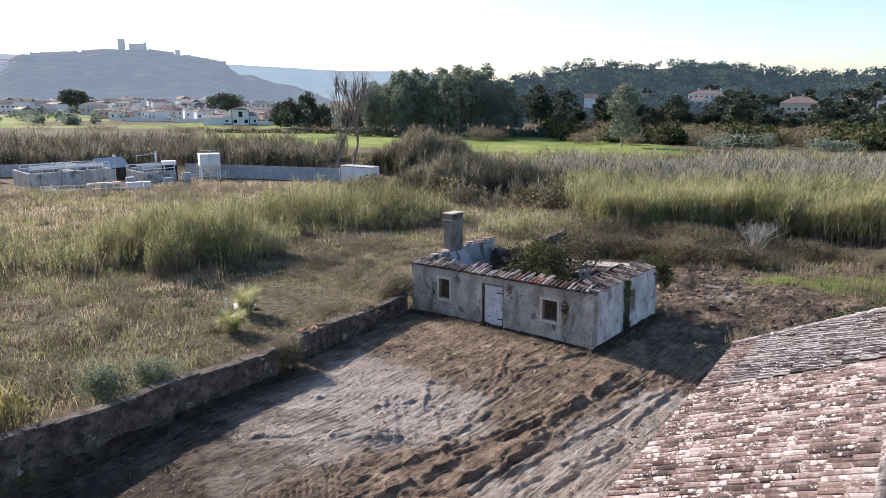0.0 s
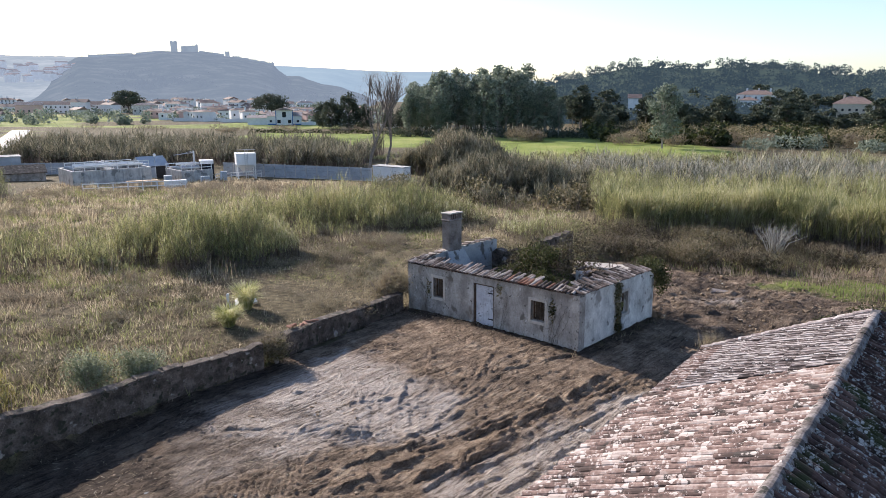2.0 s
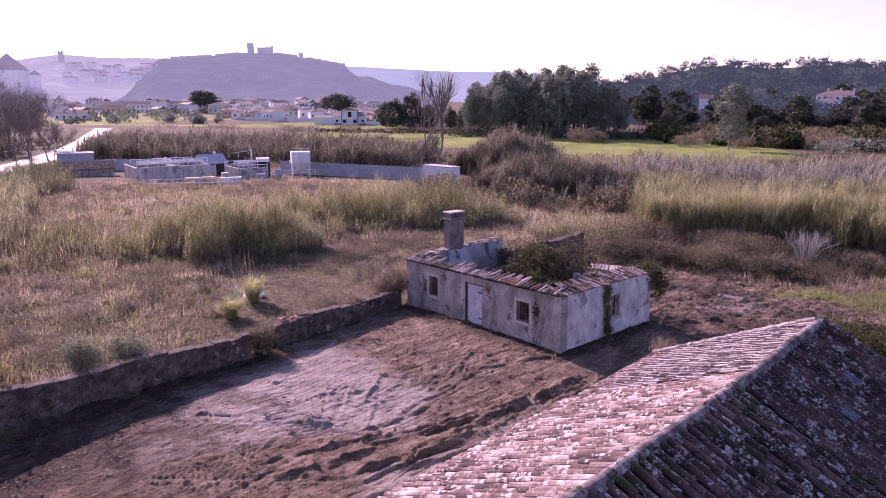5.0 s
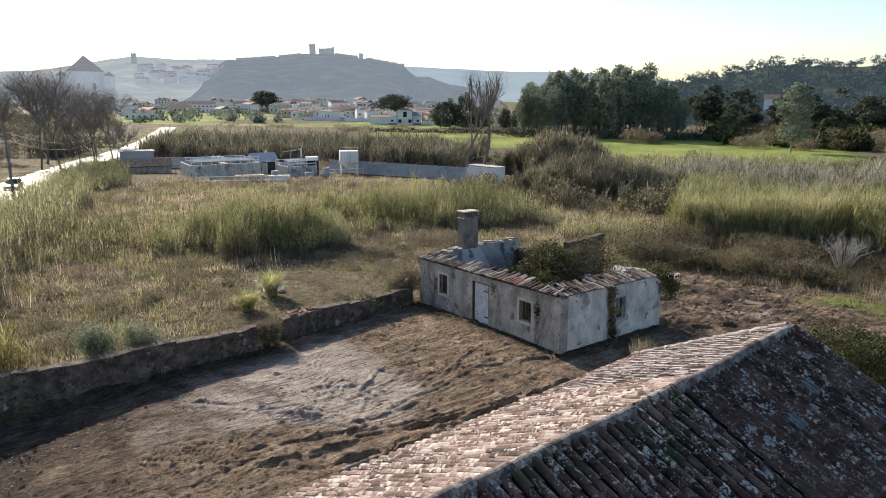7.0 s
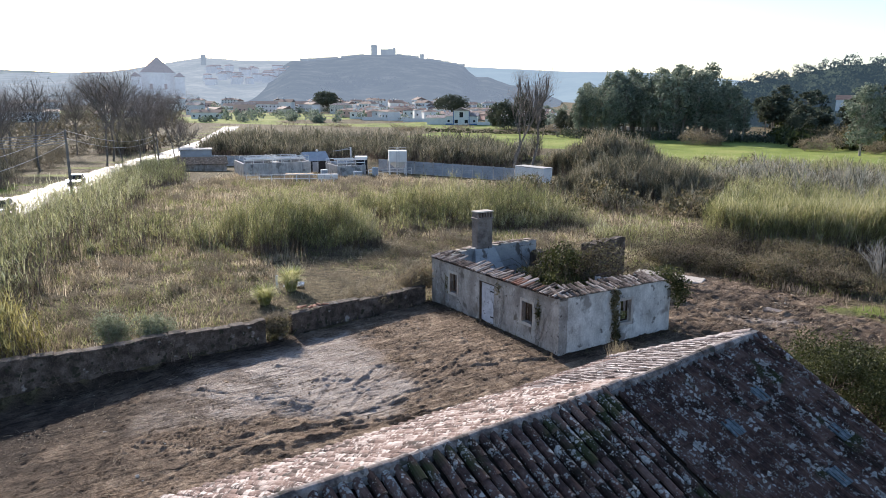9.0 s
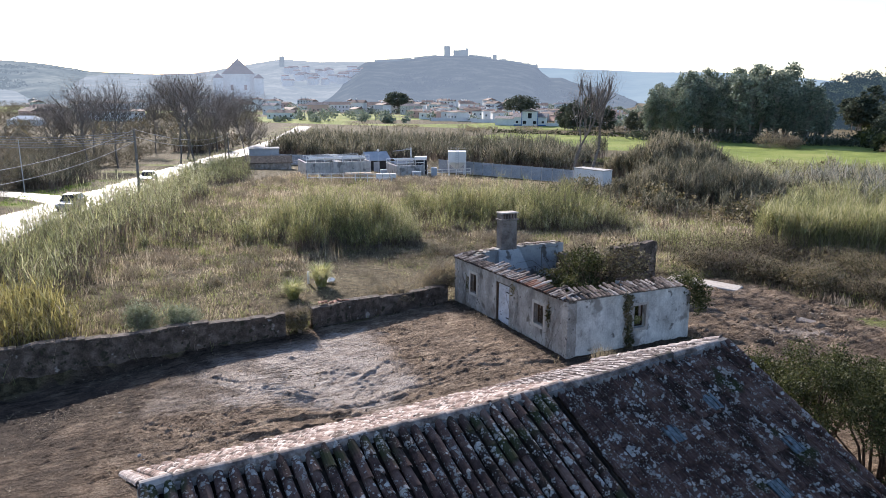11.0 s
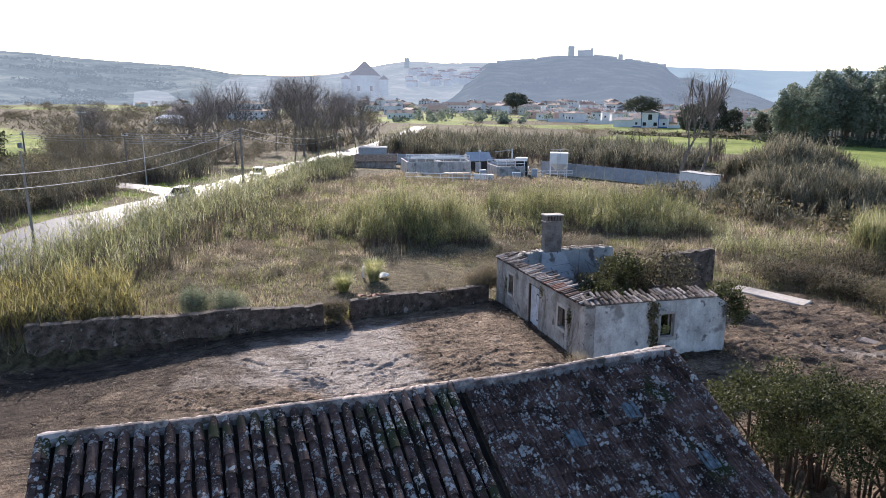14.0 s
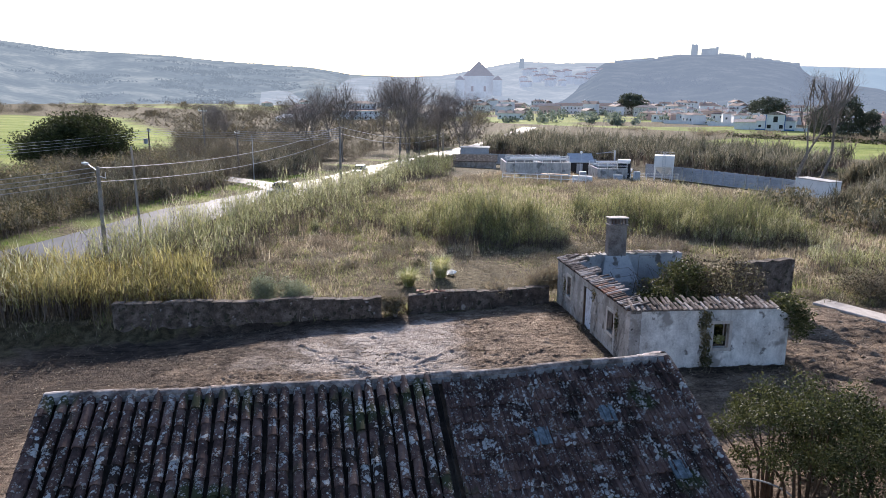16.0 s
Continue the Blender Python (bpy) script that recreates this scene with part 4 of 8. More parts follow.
part("front_wall", wall_mesh("front_wall", HOUSE_L, 0.45, lambda s: 2.27 + 0.05 * s / HOUSE_L, FRONT_OPEN, "plaster", wobble=0.008, seed=1), house, "grey stained lime plaster wall")
right = part("side_wall", wall_mesh("side_wall", HOUSE_W - 0.45, 0.45, lambda s: (2.3 if s < 5.6 else 2.3 - (s - 5.6) * 0.7), [(a - 0.45, b - 0.45, c, d) for a, b, c, d in RIGHT_OPEN], "plaster_white", wobble=0.008, seed=2), house, "whitewashed wall, peeling, with a ruined corner")
right.matrix_basis = pose(HOUSE_L, 0.45, 0, 0, 0, 90)
left = part("gable_wall", wall_mesh("gable_wall", HOUSE_W - 0.45, 0.45, lambda s: 2.3 + 0.3 * min(1, s / 2.2) + 0.04 * math.sin(s * 9), [], "plaster_blue", wobble=0.01, seed=3), house, "pale blue plastered inner side of the end wall")
left.matrix_basis = pose(0.45, 0.45, 0, 0, 0, 90)
back = part("back_wall", wall_mesh("back_wall", HOUSE_L - 0.92, 0.42, lambda s: 1.75 + 0.45 * math.sin(s * 0.9 + 0.4) + 0.12 * math.sin(s * 5.3), [(2.0, 2.9, 0.0, 1.2)], "stone", wobble=0.02, seed=4), house, "broken dark rubble back wall")
back.matrix_basis = pose(0.46, HOUSE_W - 0.43, 0)
inner = part("partition_wall", wall_mesh("partition_wall", 2.6, 0.25, lambda s: 1.9 - 0.4 * s + 0.1 * math.sin(s * 6), [], "plaster_blue", wobble=0.02, seed=5), house, "sloping remains of a plastered inner wall")
inner.matrix_basis = pose(6.3, 5.2, 0, 0, 0, -6)
piece("floor", Shape().box(0.46, 0.46, -0.1, HOUSE_L - 0.46, HOUSE_W - 0.44, 0.04), "stone", house, "rubble-strewn earth floor")

# chimney over the end wall
chim = thing("chimney", "square rendered chimney with a slotted clay cap", "chimney", HOUSE)
s = Shape()
s.add([(x, y, z) for z, a, b in ((0, 1.25, 1.0), (1.3, 1.2, 0.95), (2.5, 0.56, 0.62)) for x, y in ((0.47, 2.9 - b), (a, 2.9 - b), (a, 2.9 + b), (0.47, 2.9 + b))],
      [(4 * k + i, 4 * k + (i + 1) % 4, 4 * k + 4 + (i + 1) % 4, 4 * k + 4 + i) for k in range(2) for i in range(4)] + [(8, 9, 10, 11)])
piece("breast", s, "plaster_blue", chim, "pale blue plastered chimney breast, cracked")
piece("shaft", Shape().box(0.02, 2.43, 2.35, 0.56, 3.37, 4.05, chamfer=0.03), "render_brown", chim, "brown weathered render")
piece("collar", Shape().box(-0.03, 2.38, 4.05, 0.61, 3.42, 4.13, chamfer=0.02), "render_brown", chim)
for i in range(6):
    y = 2.44 + i * 0.166
    piece("cap_brick", Shape().box(0.02, y, 4.13, 0.56, y + 0.085, 4.4, chamfer=0.01), "render_brown", chim, "upright brown clay brick")
piece("cap_slab", Shape().box(-0.02, 2.39, 4.4, 0.6, 3.41, 4.47, chamfer=0.015), "surround", chim, "thin pale mortared cap slab")
s = Shape()
for i in range(9):
    s.tube((0.58 + 0.008 * i, 3.1 + 0.05 * math.sin(i), 2.6 - 0.18 * i), (0.58 + 0.008 * (i + 1), 3.1 + 0.05 * math.sin(i + 1), 2.6 - 0.18 * (i + 1)), 0.015, n=5)
piece("cable", s, "dark", chim, "loose dark cable")

# door and window stones
door = thing("door_1", "closed grey weathered plank door, flaking paint", "door", HOUSE, kind="structure")
for i in range(7):
    x = 4.3 + i * 0.147
    piece("plank", Shape().box(x, 0.1, 0.03, x + 0.142, 0.14, 1.88, chamfer=0.006), "wood_grey", door)
for z in (0.35, 1.55):
    piece("hinge", Shape().box(5.0, 0.08, z, 5.36, 0.098, z + 0.05), "dark", door, "rusty strap hinge")
for x in (4.225, 5.335):
    piece("door_post", Shape().box(x, 0.03, 0.0, x + 0.06, 0.2, 1.94), "wood_dark", door)
piece("lintel", Shape().box(4.225, 0.05, 1.885, 5.395, 0.2, 1.945), "wood_dark", door)


def window(name, x0, x1, z0, z1, label, m, bars=True):
    w = thing(name, label, "window", m, kind="structure")
    b = 0.13
    e = 0.022
    for n2, q in (("jamb", (x0 - b, -e, z0 - b, x0, 0.1, z1 + b)), ("jamb", (x1, -e, z0 - b, x1 + b, 0.1, z1 + b)), ("lintel", (x0, -e, z1, x1, 0.1, z1 + b)), ("sill", (x0, -e - 0.02, z0 - b, x1, 0.12, z0))):
        piece(n2, Shape().box(*q, chamfer=0.012), "surround", w)
    for q in ((x0, 0.2, z0, x0 + 0.05, 0.26, z1), (x1 - 0.05, 0.2, z0, x1, 0.26, z1), (x0 + 0.05, 0.2, z1 - 0.05, x1 - 0.05, 0.26, z1), (x0 + 0.05, 0.2, z0, x1 - 0.05, 0.26, z0 + 0.05)):
        piece("window_frame", Shape().box(*q), "wood_dark", w, "rotten brown wooden frame")
    # dark board added behind the small front openings in place of their dark interior
    if z1 - z0 < 1.0 and x0 < 9 and name != "window_3":
        piece("shutter", Shape().box(x0 + 0.05, 0.3, z0, x1 - 0.05, 0.33, z1), "wood_dark", w, "dark board added so the opening reads as dark inside")
    if bars:
        xm = (x0 + x1) / 2
        piece("glazing_bar", Shape().box(xm - 0.02, 0.205, z0 + 0.05, xm + 0.02, 0.25, z1 - 0.05), "wood_dark", w)
        for k in (1, 2):
            z = z0 + (z1 - z0) * k / 3
            piece("glazing_bar", Shape().box(x0 + 0.05, 0.21, z - 0.018, x1 - 0.05, 0.245, z + 0.018), "wood_dark", w)
    return w


window("window_1", *FRONT_OPEN[0], "small unglazed window in a pale stone surround", HOUSE, False)
window("window_2", *FRONT_OPEN[2], "small window with broken brown bars in a pale stone surround", HOUSE)
window("window_3", *RIGHT_OPEN[0], "empty window opening in a stone surround", HOUSE @ pose(HOUSE_L, 0, 0, 0, 0, 90), False)

# the annex wall behind
annex = thing("annex_wall", "dark weathered remnant of an outbuilding wall", "wall", pose(5.6, 38.1, gz(6, 39) - 0.1, 0, 0, 51))
part("wall", wall_mesh("wall", 3.0, 0.4, lambda q: 2.55 + 0.06 * q + 0.05 * math.sin(q * 8), [], "stone", wobble=0.02, seed=9), annex)

# ---- the boundary wall ----
def field_wall(name, a, b, top, label, seed):
    a, b = Vector(a), Vector(b)
    d = b - a
    w = thing(name, label, "wall", pose(a.x, a.y, 0, 0, 0, math.degrees(math.atan2(d.y, d.x))), kind="structure")
    part("masonry", wall_mesh("masonry", d.length, 0.38, lambda q: top + 0.05 * math.sin(q * 1.3 + seed) + 0.04 * math.sin(q * 5.2), [], "stone", wobble=0.025, seed=seed, base=-1.1), w)
    r = np.random.default_rng(seed)
    q = 0.0
    while q < d.length - 0.25:
        l = r.uniform(0.5, 1.1)
        l = min(l, d.length - q)
        z = top + 0.05 * math.sin(q * 1.3 + seed) + 0.04 * math.sin(q * 5.2)
        if r.random() < 0.85:
            piece("coping_stone", Shape().box(q + 0.01, -0.03, z - 0.05, q + l - 0.01, 0.41, z + r.uniform(0.015, 0.04), chamfer=0.02), "stone", w)
        q += l
    return w


field_wall("wall_west", (-14.3, 15.2), (-6.25, 24.85), 1.02, "low mossy rubble stone boundary wall", 3)
field_wall("wall_east", (-5.75, 26.2), (-1.65, 32.3), 1.0, "low dark rubble stone boundary wall beside the house", 5)
brk = thing("broken_tiles", "broken clay tiles lying on the wall end", "rubble", pose(-5.55, 26.7, 1.0, 0, 0, 56))
for i in range(7):
    t = part("tile_shard", barrel_tile("tile_shard", 0.3, 0.1, 0.08, "tile_red"), brk)
    t.matrix_basis = pose(0.18 * i, 0.1 + 0.1 * (i % 3), 0.06, 0, 0, 40 * i)

# ---- the barn ----
RIDGE_L, BD, BN = Vector((5.1, 7.1)), Vector((0.575, 0.818)), Vector((-0.818, 0.575))
BARN_L, BARN_HALF, RIDGE_Z, EAVE_Z = 12.15, 4.12, 5.36, 3.36
BARN = pose(RIDGE_L.x, RIDGE_L.y, 0, 0, 0, math.degrees(math.atan2(BD.y, BD.x)))
SLOPE = math.atan2(RIDGE_Z - EAVE_Z, BARN_HALF)
barn = thing("barn", "long low farm building under an old lichen-spotted clay tile roof", "farm building", BARN)
for sgn, n2 in ((1, "yard_wall"), (-1, "rear_wall")):
    piece(n2, Shape().box(0.25, sgn * 3.8 - 0.2, -0.3, BARN_L - 0.25, sgn * 3.8 + 0.2, EAVE_Z - 0.05), "plaster", barn)
for x0, n2 in ((0.25, "gable_wall"), (BARN_L - 0.65, "gable_wall")):
    piece(n2, Shape().prism([(-3.59, -0.3), (3.59, -0.3), (3.59, EAVE_Z - 0.05), (0, RIDGE_Z - 0.3), (-3.59, EAVE_Z - 0.05)], 0, 0.4, pose(x0 + 0.4, 0, 0, 0, 0, 90)), "plaster", barn)


def sag(x):
    """The old ridge hangs a little between its supports."""
    return -0.13 * math.sin(math.pi * min(max(x / BARN_L, 0), 1)) + 0.02 * math.sin(x * 2.1)


def slope_pose(side, x, up, lift=0.0):
    """A place on a roof slope: x along the ridge, up metres from the eave along the slope; y there points uphill."""
    q = up / (BARN_HALF / math.cos(SLOPE))
    m = pose(x, side * (BARN_HALF - up * math.cos(SLOPE)), EAVE_Z + up * math.sin(SLOPE) + sag(x) * (0.25 + 0.75 * q), math.degrees(SLOPE), 0, 180 if side > 0 else 0)
    return m @ Matrix.Translation((0, 0, lift))


LEN = BARN_HALF / math.cos(SLOPE)
for side in (1, -1):
    P = np.array([[tuple(slope_pose(side, x, u, -0.09).translation) for x in np.linspace(0.05, BARN_L - 0.05, 30)] for u in np.linspace(0.02, LEN, 6)])
    part("roof_deck", grid_mesh("roof_deck", P if side < 0 else P[:, ::-1], "wood_dark"), barn, "dark boards under the tiles")


# ---- growth: tools ----
def blade_tris(x, y, z, h, lean, width):
    """One pointed blade for each place: (n, 3, 3)."""
    n = len(x)
    a, b = rng.uniform(0, math.tau, n), rng.uniform(0, math.tau, n)
    w = width / 2
    base = np.column_stack([x, y, z])
    side = np.column_stack([np.cos(a) * w, np.sin(a) * w, np.zeros(n)])
    tip = base + np.column_stack([np.cos(b) * lean * h, np.sin(b) * lean * h, h])
    return np.stack([base - side, base + side, tip], 1)


def leaf_tris(p, length, width, droop):
    """Long drooping leaves from points p: (n, 3, 3)."""
    n = len(p)
    a = rng.uniform(0, math.tau, n)
    d = np.column_stack([np.cos(a), np.sin(a), rng.uniform(-droop, 0.9, n)])
    s = np.column_stack([-np.sin(a), np.cos(a), rng.uniform(-0.5, 0.5, n)]) * (width / 2)[:, None]
    return np.stack([p - s, p + s, p + d * length[:, None]], 1)


def card_quads(p, size, flat=0.0):
    """Small randomly turned leaf clusters, pointed ovals of four corners: (n, 4, 3)."""
    n = len(p)
    a = rng.normal(size=(n, 3))
    a[:, 2] *= 1 - flat
    a /= np.linalg.norm(a, axis=1)[:, None]
    b = np.cross(a, rng.normal(size=(n, 3)))
    b /= np.linalg.norm(b, axis=1)[:, None] + 1e-9
    s = (size * rng.uniform(0.6, 1.4, n))[:, None]
    return np.stack([p - a * s, p - b * s * 0.45, p + a * s, p + b * s * 0.45], 1)


def blob_points(c, r, n, fill=0.45):
    """Points in the outer part of a lumpy ellipsoid."""
    d = rng.normal(size=(n, 3))
    d /= np.linalg.norm(d, axis=1)[:, None]
    k = rng.uniform(fill, 1.0, n) ** 0.6
    k *= 1 + 0.18 * np.sin(d[:, 0] * 5 + c[0]) * np.sin(d[:, 1] * 4 + c[1]) + 0.12 * np.sin(d[:, 2] * 9 + c[0])
    return np.array(c) + d * np.array(r) * k[:, None]


def not_built(x, y, pad=0.0):
    u, v = house_uv(x, y)
    house_in = (u > -0.2 - pad) & (u < HOUSE_L + 0.2 + pad) & (v > -0.2 - pad) & (v < HOUSE_W + 0.2 + pad)
    return ~house_in & (near_line(ROAD, x, y) > 4.6 + pad) & (near_line([(-14.3, 15.2), (-6.2, 24.9)], x, y) > 0.35) & (near_line([(-5.7, 26.2), (-1.6, 32.4)], x, y) > 0.35)


def scatter(n, x0, x1, y0, y1, keep):
    x, y = rng.uniform(x0, x1, n), rng.uniform(y0, y1, n)
    k = keep(x, y)
    return x[k], y[k]


def reed_bed(name, x, y, h, mat, label, leaves=4, stalk=0.035, leaf=0.55, width=0.05, plume=0.1, category="reeds", tuft=0.45, per=7, dome=None, gap=0.4, even=0.0):
    """Reeds in tufts: brown upright stalks, leaves in their upper part, of uneven height and with gaps."""
    k = fbm(x, y, 0.2, 4, 0.55, 4) > gap
    x, y = x[k], y[k]
    n = max(1, len(x) // per)
    tall = rng.uniform(0.6, 1.12, n)
    x, y = np.repeat(x[:n], per), np.repeat(y[:n], per)
    h = h * (even + (1 - even) * np.repeat(tall, per) * (0.4 + 1.05 * fbm(x, y, 0.3, 4, 0.6, 8)))
    if dome:
        cx, cy, a, b, ang = dome
        c, s_ = math.cos(radians(ang)), math.sin(radians(ang))
        r = np.hypot(((x - cx) * c + (y - cy) * s_) / a, (-(x - cx) * s_ + (y - cy) * c) / b)
        h = h * np.clip(1.4 - r * 0.85 + 0.9 * (fbm(x, y, 0.6, 3, 0.6, 19) - 0.5), 0.3, 1.15)
    x, y = x + rng.normal(0, tuft * 0.5, len(x)), y + rng.normal(0, tuft * 0.5, len(y))
    z = ground_z(x, y) - 0.05
    h = h * rng.uniform(0.62 + 0.25 * even, 1.15 - 0.05 * even, len(x))
    ob = None
    t = [blade_tris(x[::3], y[::3], z[::3] + h[::3] * 0.5, h[::3] * 0.55, 0.2, np.full(len(x[::3]), stalk))]
    for k in range(leaves):
        q = rng.uniform(0.3, 0.95, len(x)) ** 0.8
        p = np.column_stack([x + rng.normal(0, 0.06, len(x)), y + rng.normal(0, 0.06, len(x)), z + h * q])
        n_ = len(x)
        a = rng.uniform(0, math.tau, n_)
        up = rng.uniform(0.15, 2.4, n_)
        d = np.column_stack([np.cos(a), np.sin(a), up]) / np.sqrt(1 + up * up)[:, None]
        s_ = np.column_stack([-np.sin(a), np.cos(a), rng.uniform(-0.4, 0.4, n_)]) * width / 2
        ln = leaf * rng.uniform(0.6, 1.5, n_) * np.clip(h / 2.2, 0.5, 1.4)
        t.append(np.stack([p - s_, p + s_, p + d * ln[:, None]], 1))
    ob = thing(name, label, category, kind="stuff", data=tri_mesh(name, np.concatenate(t), 3, mat))
    part("stalks", tri_mesh("stalks", blade_tris(x, y, z, h, 0.13, np.full(len(x), stalk * 1.25)), 3, "reed_stalk"), ob, "brown upright reed stalks")
    if plume > 0:
        k = rng.random(len(x)) < plume
        p = np.column_stack([x[k], y[k], z[k] + h[k] * 0.95])
        pl = blade_tris(p[:, 0], p[:, 1], p[:, 2] - h[k] * 0.08, h[k] * 0.22, 0.5, np.full(k.sum(), max(0.05, width * 0.9)))
        part("plumes", tri_mesh("plumes", pl, 3, "plume"), ob, "pale feathery seed heads")
    return ob


def bush(name, x, y, r, h, mat, label, n=1500, leaf=0.07, lumps=9, category="bush", stems=True, z=None, twiggy=False):
    z = gz(x, y) if z is None else z
    ob = thing(name, label, category, pose(x, y, z))
    pts = []
    for k in range(lumps):
        a, q = rng.uniform(0, math.tau), rng.uniform(0, 0.65) * r
        hh = rng.uniform(0.35, 0.75) * h
        pts.append(blob_points((q * math.cos(a), q * math.sin(a), hh), (r * rng.uniform(0.35, 0.6), r * rng.uniform(0.35, 0.6), h * rng.uniform(0.22, 0.4)), n // lumps, 0.3))
    p = np.concatenate(pts)
    p = p[p[:, 2] > 0.02]
    part("foliage", tri_mesh("foliage", card_quads(p, leaf), 4, mat), ob)
    if twiggy:
        q = p[:: 2]
        tagged(part("twig_spray", tri_mesh("twig_spray", leaf_tris(q, rng.uniform(0.2, 0.6, len(q)), np.full(len(q), 0.022), -0.1), 3, "scrub"), ob, "fine dry twigs"), kind="stuff")
    if stems:
        for k in range(9):
            s = Shape()
            a = rng.uniform(0, math.tau)
            m = Vector((0.25 * r * math.cos(a), 0.25 * r * math.sin(a), h * 0.35))
            s.tube((0.06 * math.cos(a), 0.06 * math.sin(a), -0.1), m, 0.02 + 0.01 * r, 0.02, 5, False)
            s.tube(m, (0.6 * r * math.cos(a), 0.6 * r * math.sin(a), h * 0.75), 0.02, 0.006, 5, False)
            piece("stem", s, "twig", ob)
    return ob


def limb_tree(height, trunk_r, seed, levels=4, spread=0.5, first=0.3, twig_r=0.02, ratio=0.68, kids=4, up=0.35, sides=5):
    """Tapered trunk and limbs; returns the shape and the ends of the finest twigs."""
    r = random.Random(seed)
    s, ends = Shape(), []

    def grow(p, d, length, rad, level):
        q = p
        steps = 3 if level < 2 else 2
        for i in range(steps):
            d2 = (d + Vector((r.gauss(0, 0.1), r.gauss(0, 0.1), r.gauss(0, 0.05)))).normalized()
            e = q + d2 * (length / steps)
            ra, rb = rad * (1 - 0.35 * i / steps), rad * (1 - 0.35 * (i + 1) / steps)
            s.tube(q, e, max(ra, twig_r), max(rb, twig_r * 0.7), sides if level < 2 else 3, False)
            q, d = e, d2
            if level == 0 and i < steps - 1 or level >= levels:
                continue
            for k in range(kids if i == steps - 1 else max(1, kids // 2)):
                a = r.uniform(0, math.tau)
                side = Vector((math.cos(a), math.sin(a), 0))
                nd = (d + side * spread * r.uniform(0.6, 1.4) + Vector((0, 0, up * r.uniform(0.2, 1)))).normalized()
                grow(q, nd, length * ratio * r.uniform(0.75, 1.15), rb * 0.62, level + 1)
        if level >= levels - 1:
            ends.append(q)

    grow(Vector((0, 0, -0.3)), Vector((0, 0, 1)), height * first, trunk_r, 0)
    return s, ends


def bare_tree(x, y, height, seed, label, mat="bark", group="", first=0.17, spread=0.6, kids=4, up=0.45):
    s, ends = limb_tree(height, height * 0.0054, seed, 3, spread, first, height * 0.0011, 0.74, kids, up, 4)
    top = max(v[2] for v in s.v)
    k = height * 0.9 / top
    s.v = [(a * k, b * k, c * k) for a, b, c in s.v]
    ob = thing("bare_tree", label, "tree", pose(x, y, gz(x, y)), group)
    piece("trunk", s, mat, ob, "leafless trunk with forking limbs")
    p = np.repeat(np.array([tuple(e * k) for e in ends]), 7, 0)
    p = p + rng.normal(0, height * 0.025, p.shape)

    def spray(p, lo, hi, w):
        n = len(p)
        a, upw = rng.uniform(0, math.tau, n), rng.uniform(-0.1, 1.6, n)
        d = np.column_stack([np.cos(a), np.sin(a), upw]) / np.sqrt(1 + upw * upw)[:, None]
        s_ = np.column_stack([-np.sin(a), np.cos(a), 0 * a]) * w / 2
        e = p + d * (height * rng.uniform(lo, hi, n))[:, None]
        return np.stack([p - s_, p + s_, e], 1)

    long_ = spray(p, 0.06, 0.13, height * 0.0012)
    q = np.repeat(long_[:, 0] * 0.5 + long_[:, 2] * 0.5, 3, 0) + rng.normal(0, height * 0.012, (3 * len(p), 3))
    tagged(part("twig_spray", tri_mesh("twig_spray", np.concatenate([long_, spray(q, 0.03, 0.075, height * 0.0011)]), 3, "twig"), ob, "fine leafless twigs"), kind="stuff")
    return ob


def crown_tree(name, x, y, height, crown, mat, seed, label, bark="bark", clumps=24, per=70, leaf=0.5, trunk=0.45, flatness=0.4, group="", z=None):
    """A leafy tree: trunk, limbs and a crown of clumps. crown: half width and the share of the height it takes."""
    half, share = crown
    r = random.Random(seed)
    ob = thing(name, label, "tree", pose(x, y, gz(x, y) if z is None else z), group)
    s = Shape()
    lean = Vector((r.gauss(0, 0.04), r.gauss(0, 0.04), 1))
    top = lean * (height * (1 - share * 0.45))
    s.tube((0, 0, -0.4), top * 0.5, height * 0.018, height * 0.012, 7, False).tube(top * 0.5, top, height * 0.012, height * 0.005, 7, False)
    pts = []
    for k in range(clumps):
        t = (k + 0.5) / clumps
        zz = height * (1 - share) + height * share * t
        wide = half * (math.sin(math.pi * (0.15 + 0.8 * t)) ** 0.7)
        a, q = k * 2.4 + r.uniform(-0.5, 0.5), wide * r.uniform(0.35, 0.95)
        c = Vector((q * math.cos(a), q * math.sin(a), zz * r.uniform(0.94, 1.02)))
        b = top * min(0.97, max(trunk, (zz - wide * 0.5) / height))
        s.tube(b, c, height * 0.005, height * 0.002, 4, False)
        cr = half * r.uniform(0.26, 0.44)
        pts.append(blob_points(c, (cr, cr, cr * (1 - flatness)), per, 0.25))
    piece("trunk", s, bark, ob)
    part("crown", tri_mesh("crown", card_quads(np.concatenate(pts), leaf), 4, mat), ob)
    return ob


# ---- growth: the grassland ----
FIELD_W = [(-14.8, 14.5), (-6.1, 25.6), (-1.8, 32.8), (2.2, 38.2), (6, 44), (14, 46), (16, 60), (0, 118), (-70, 118), (-48, 50), (-27, 14), (-20, 5)]


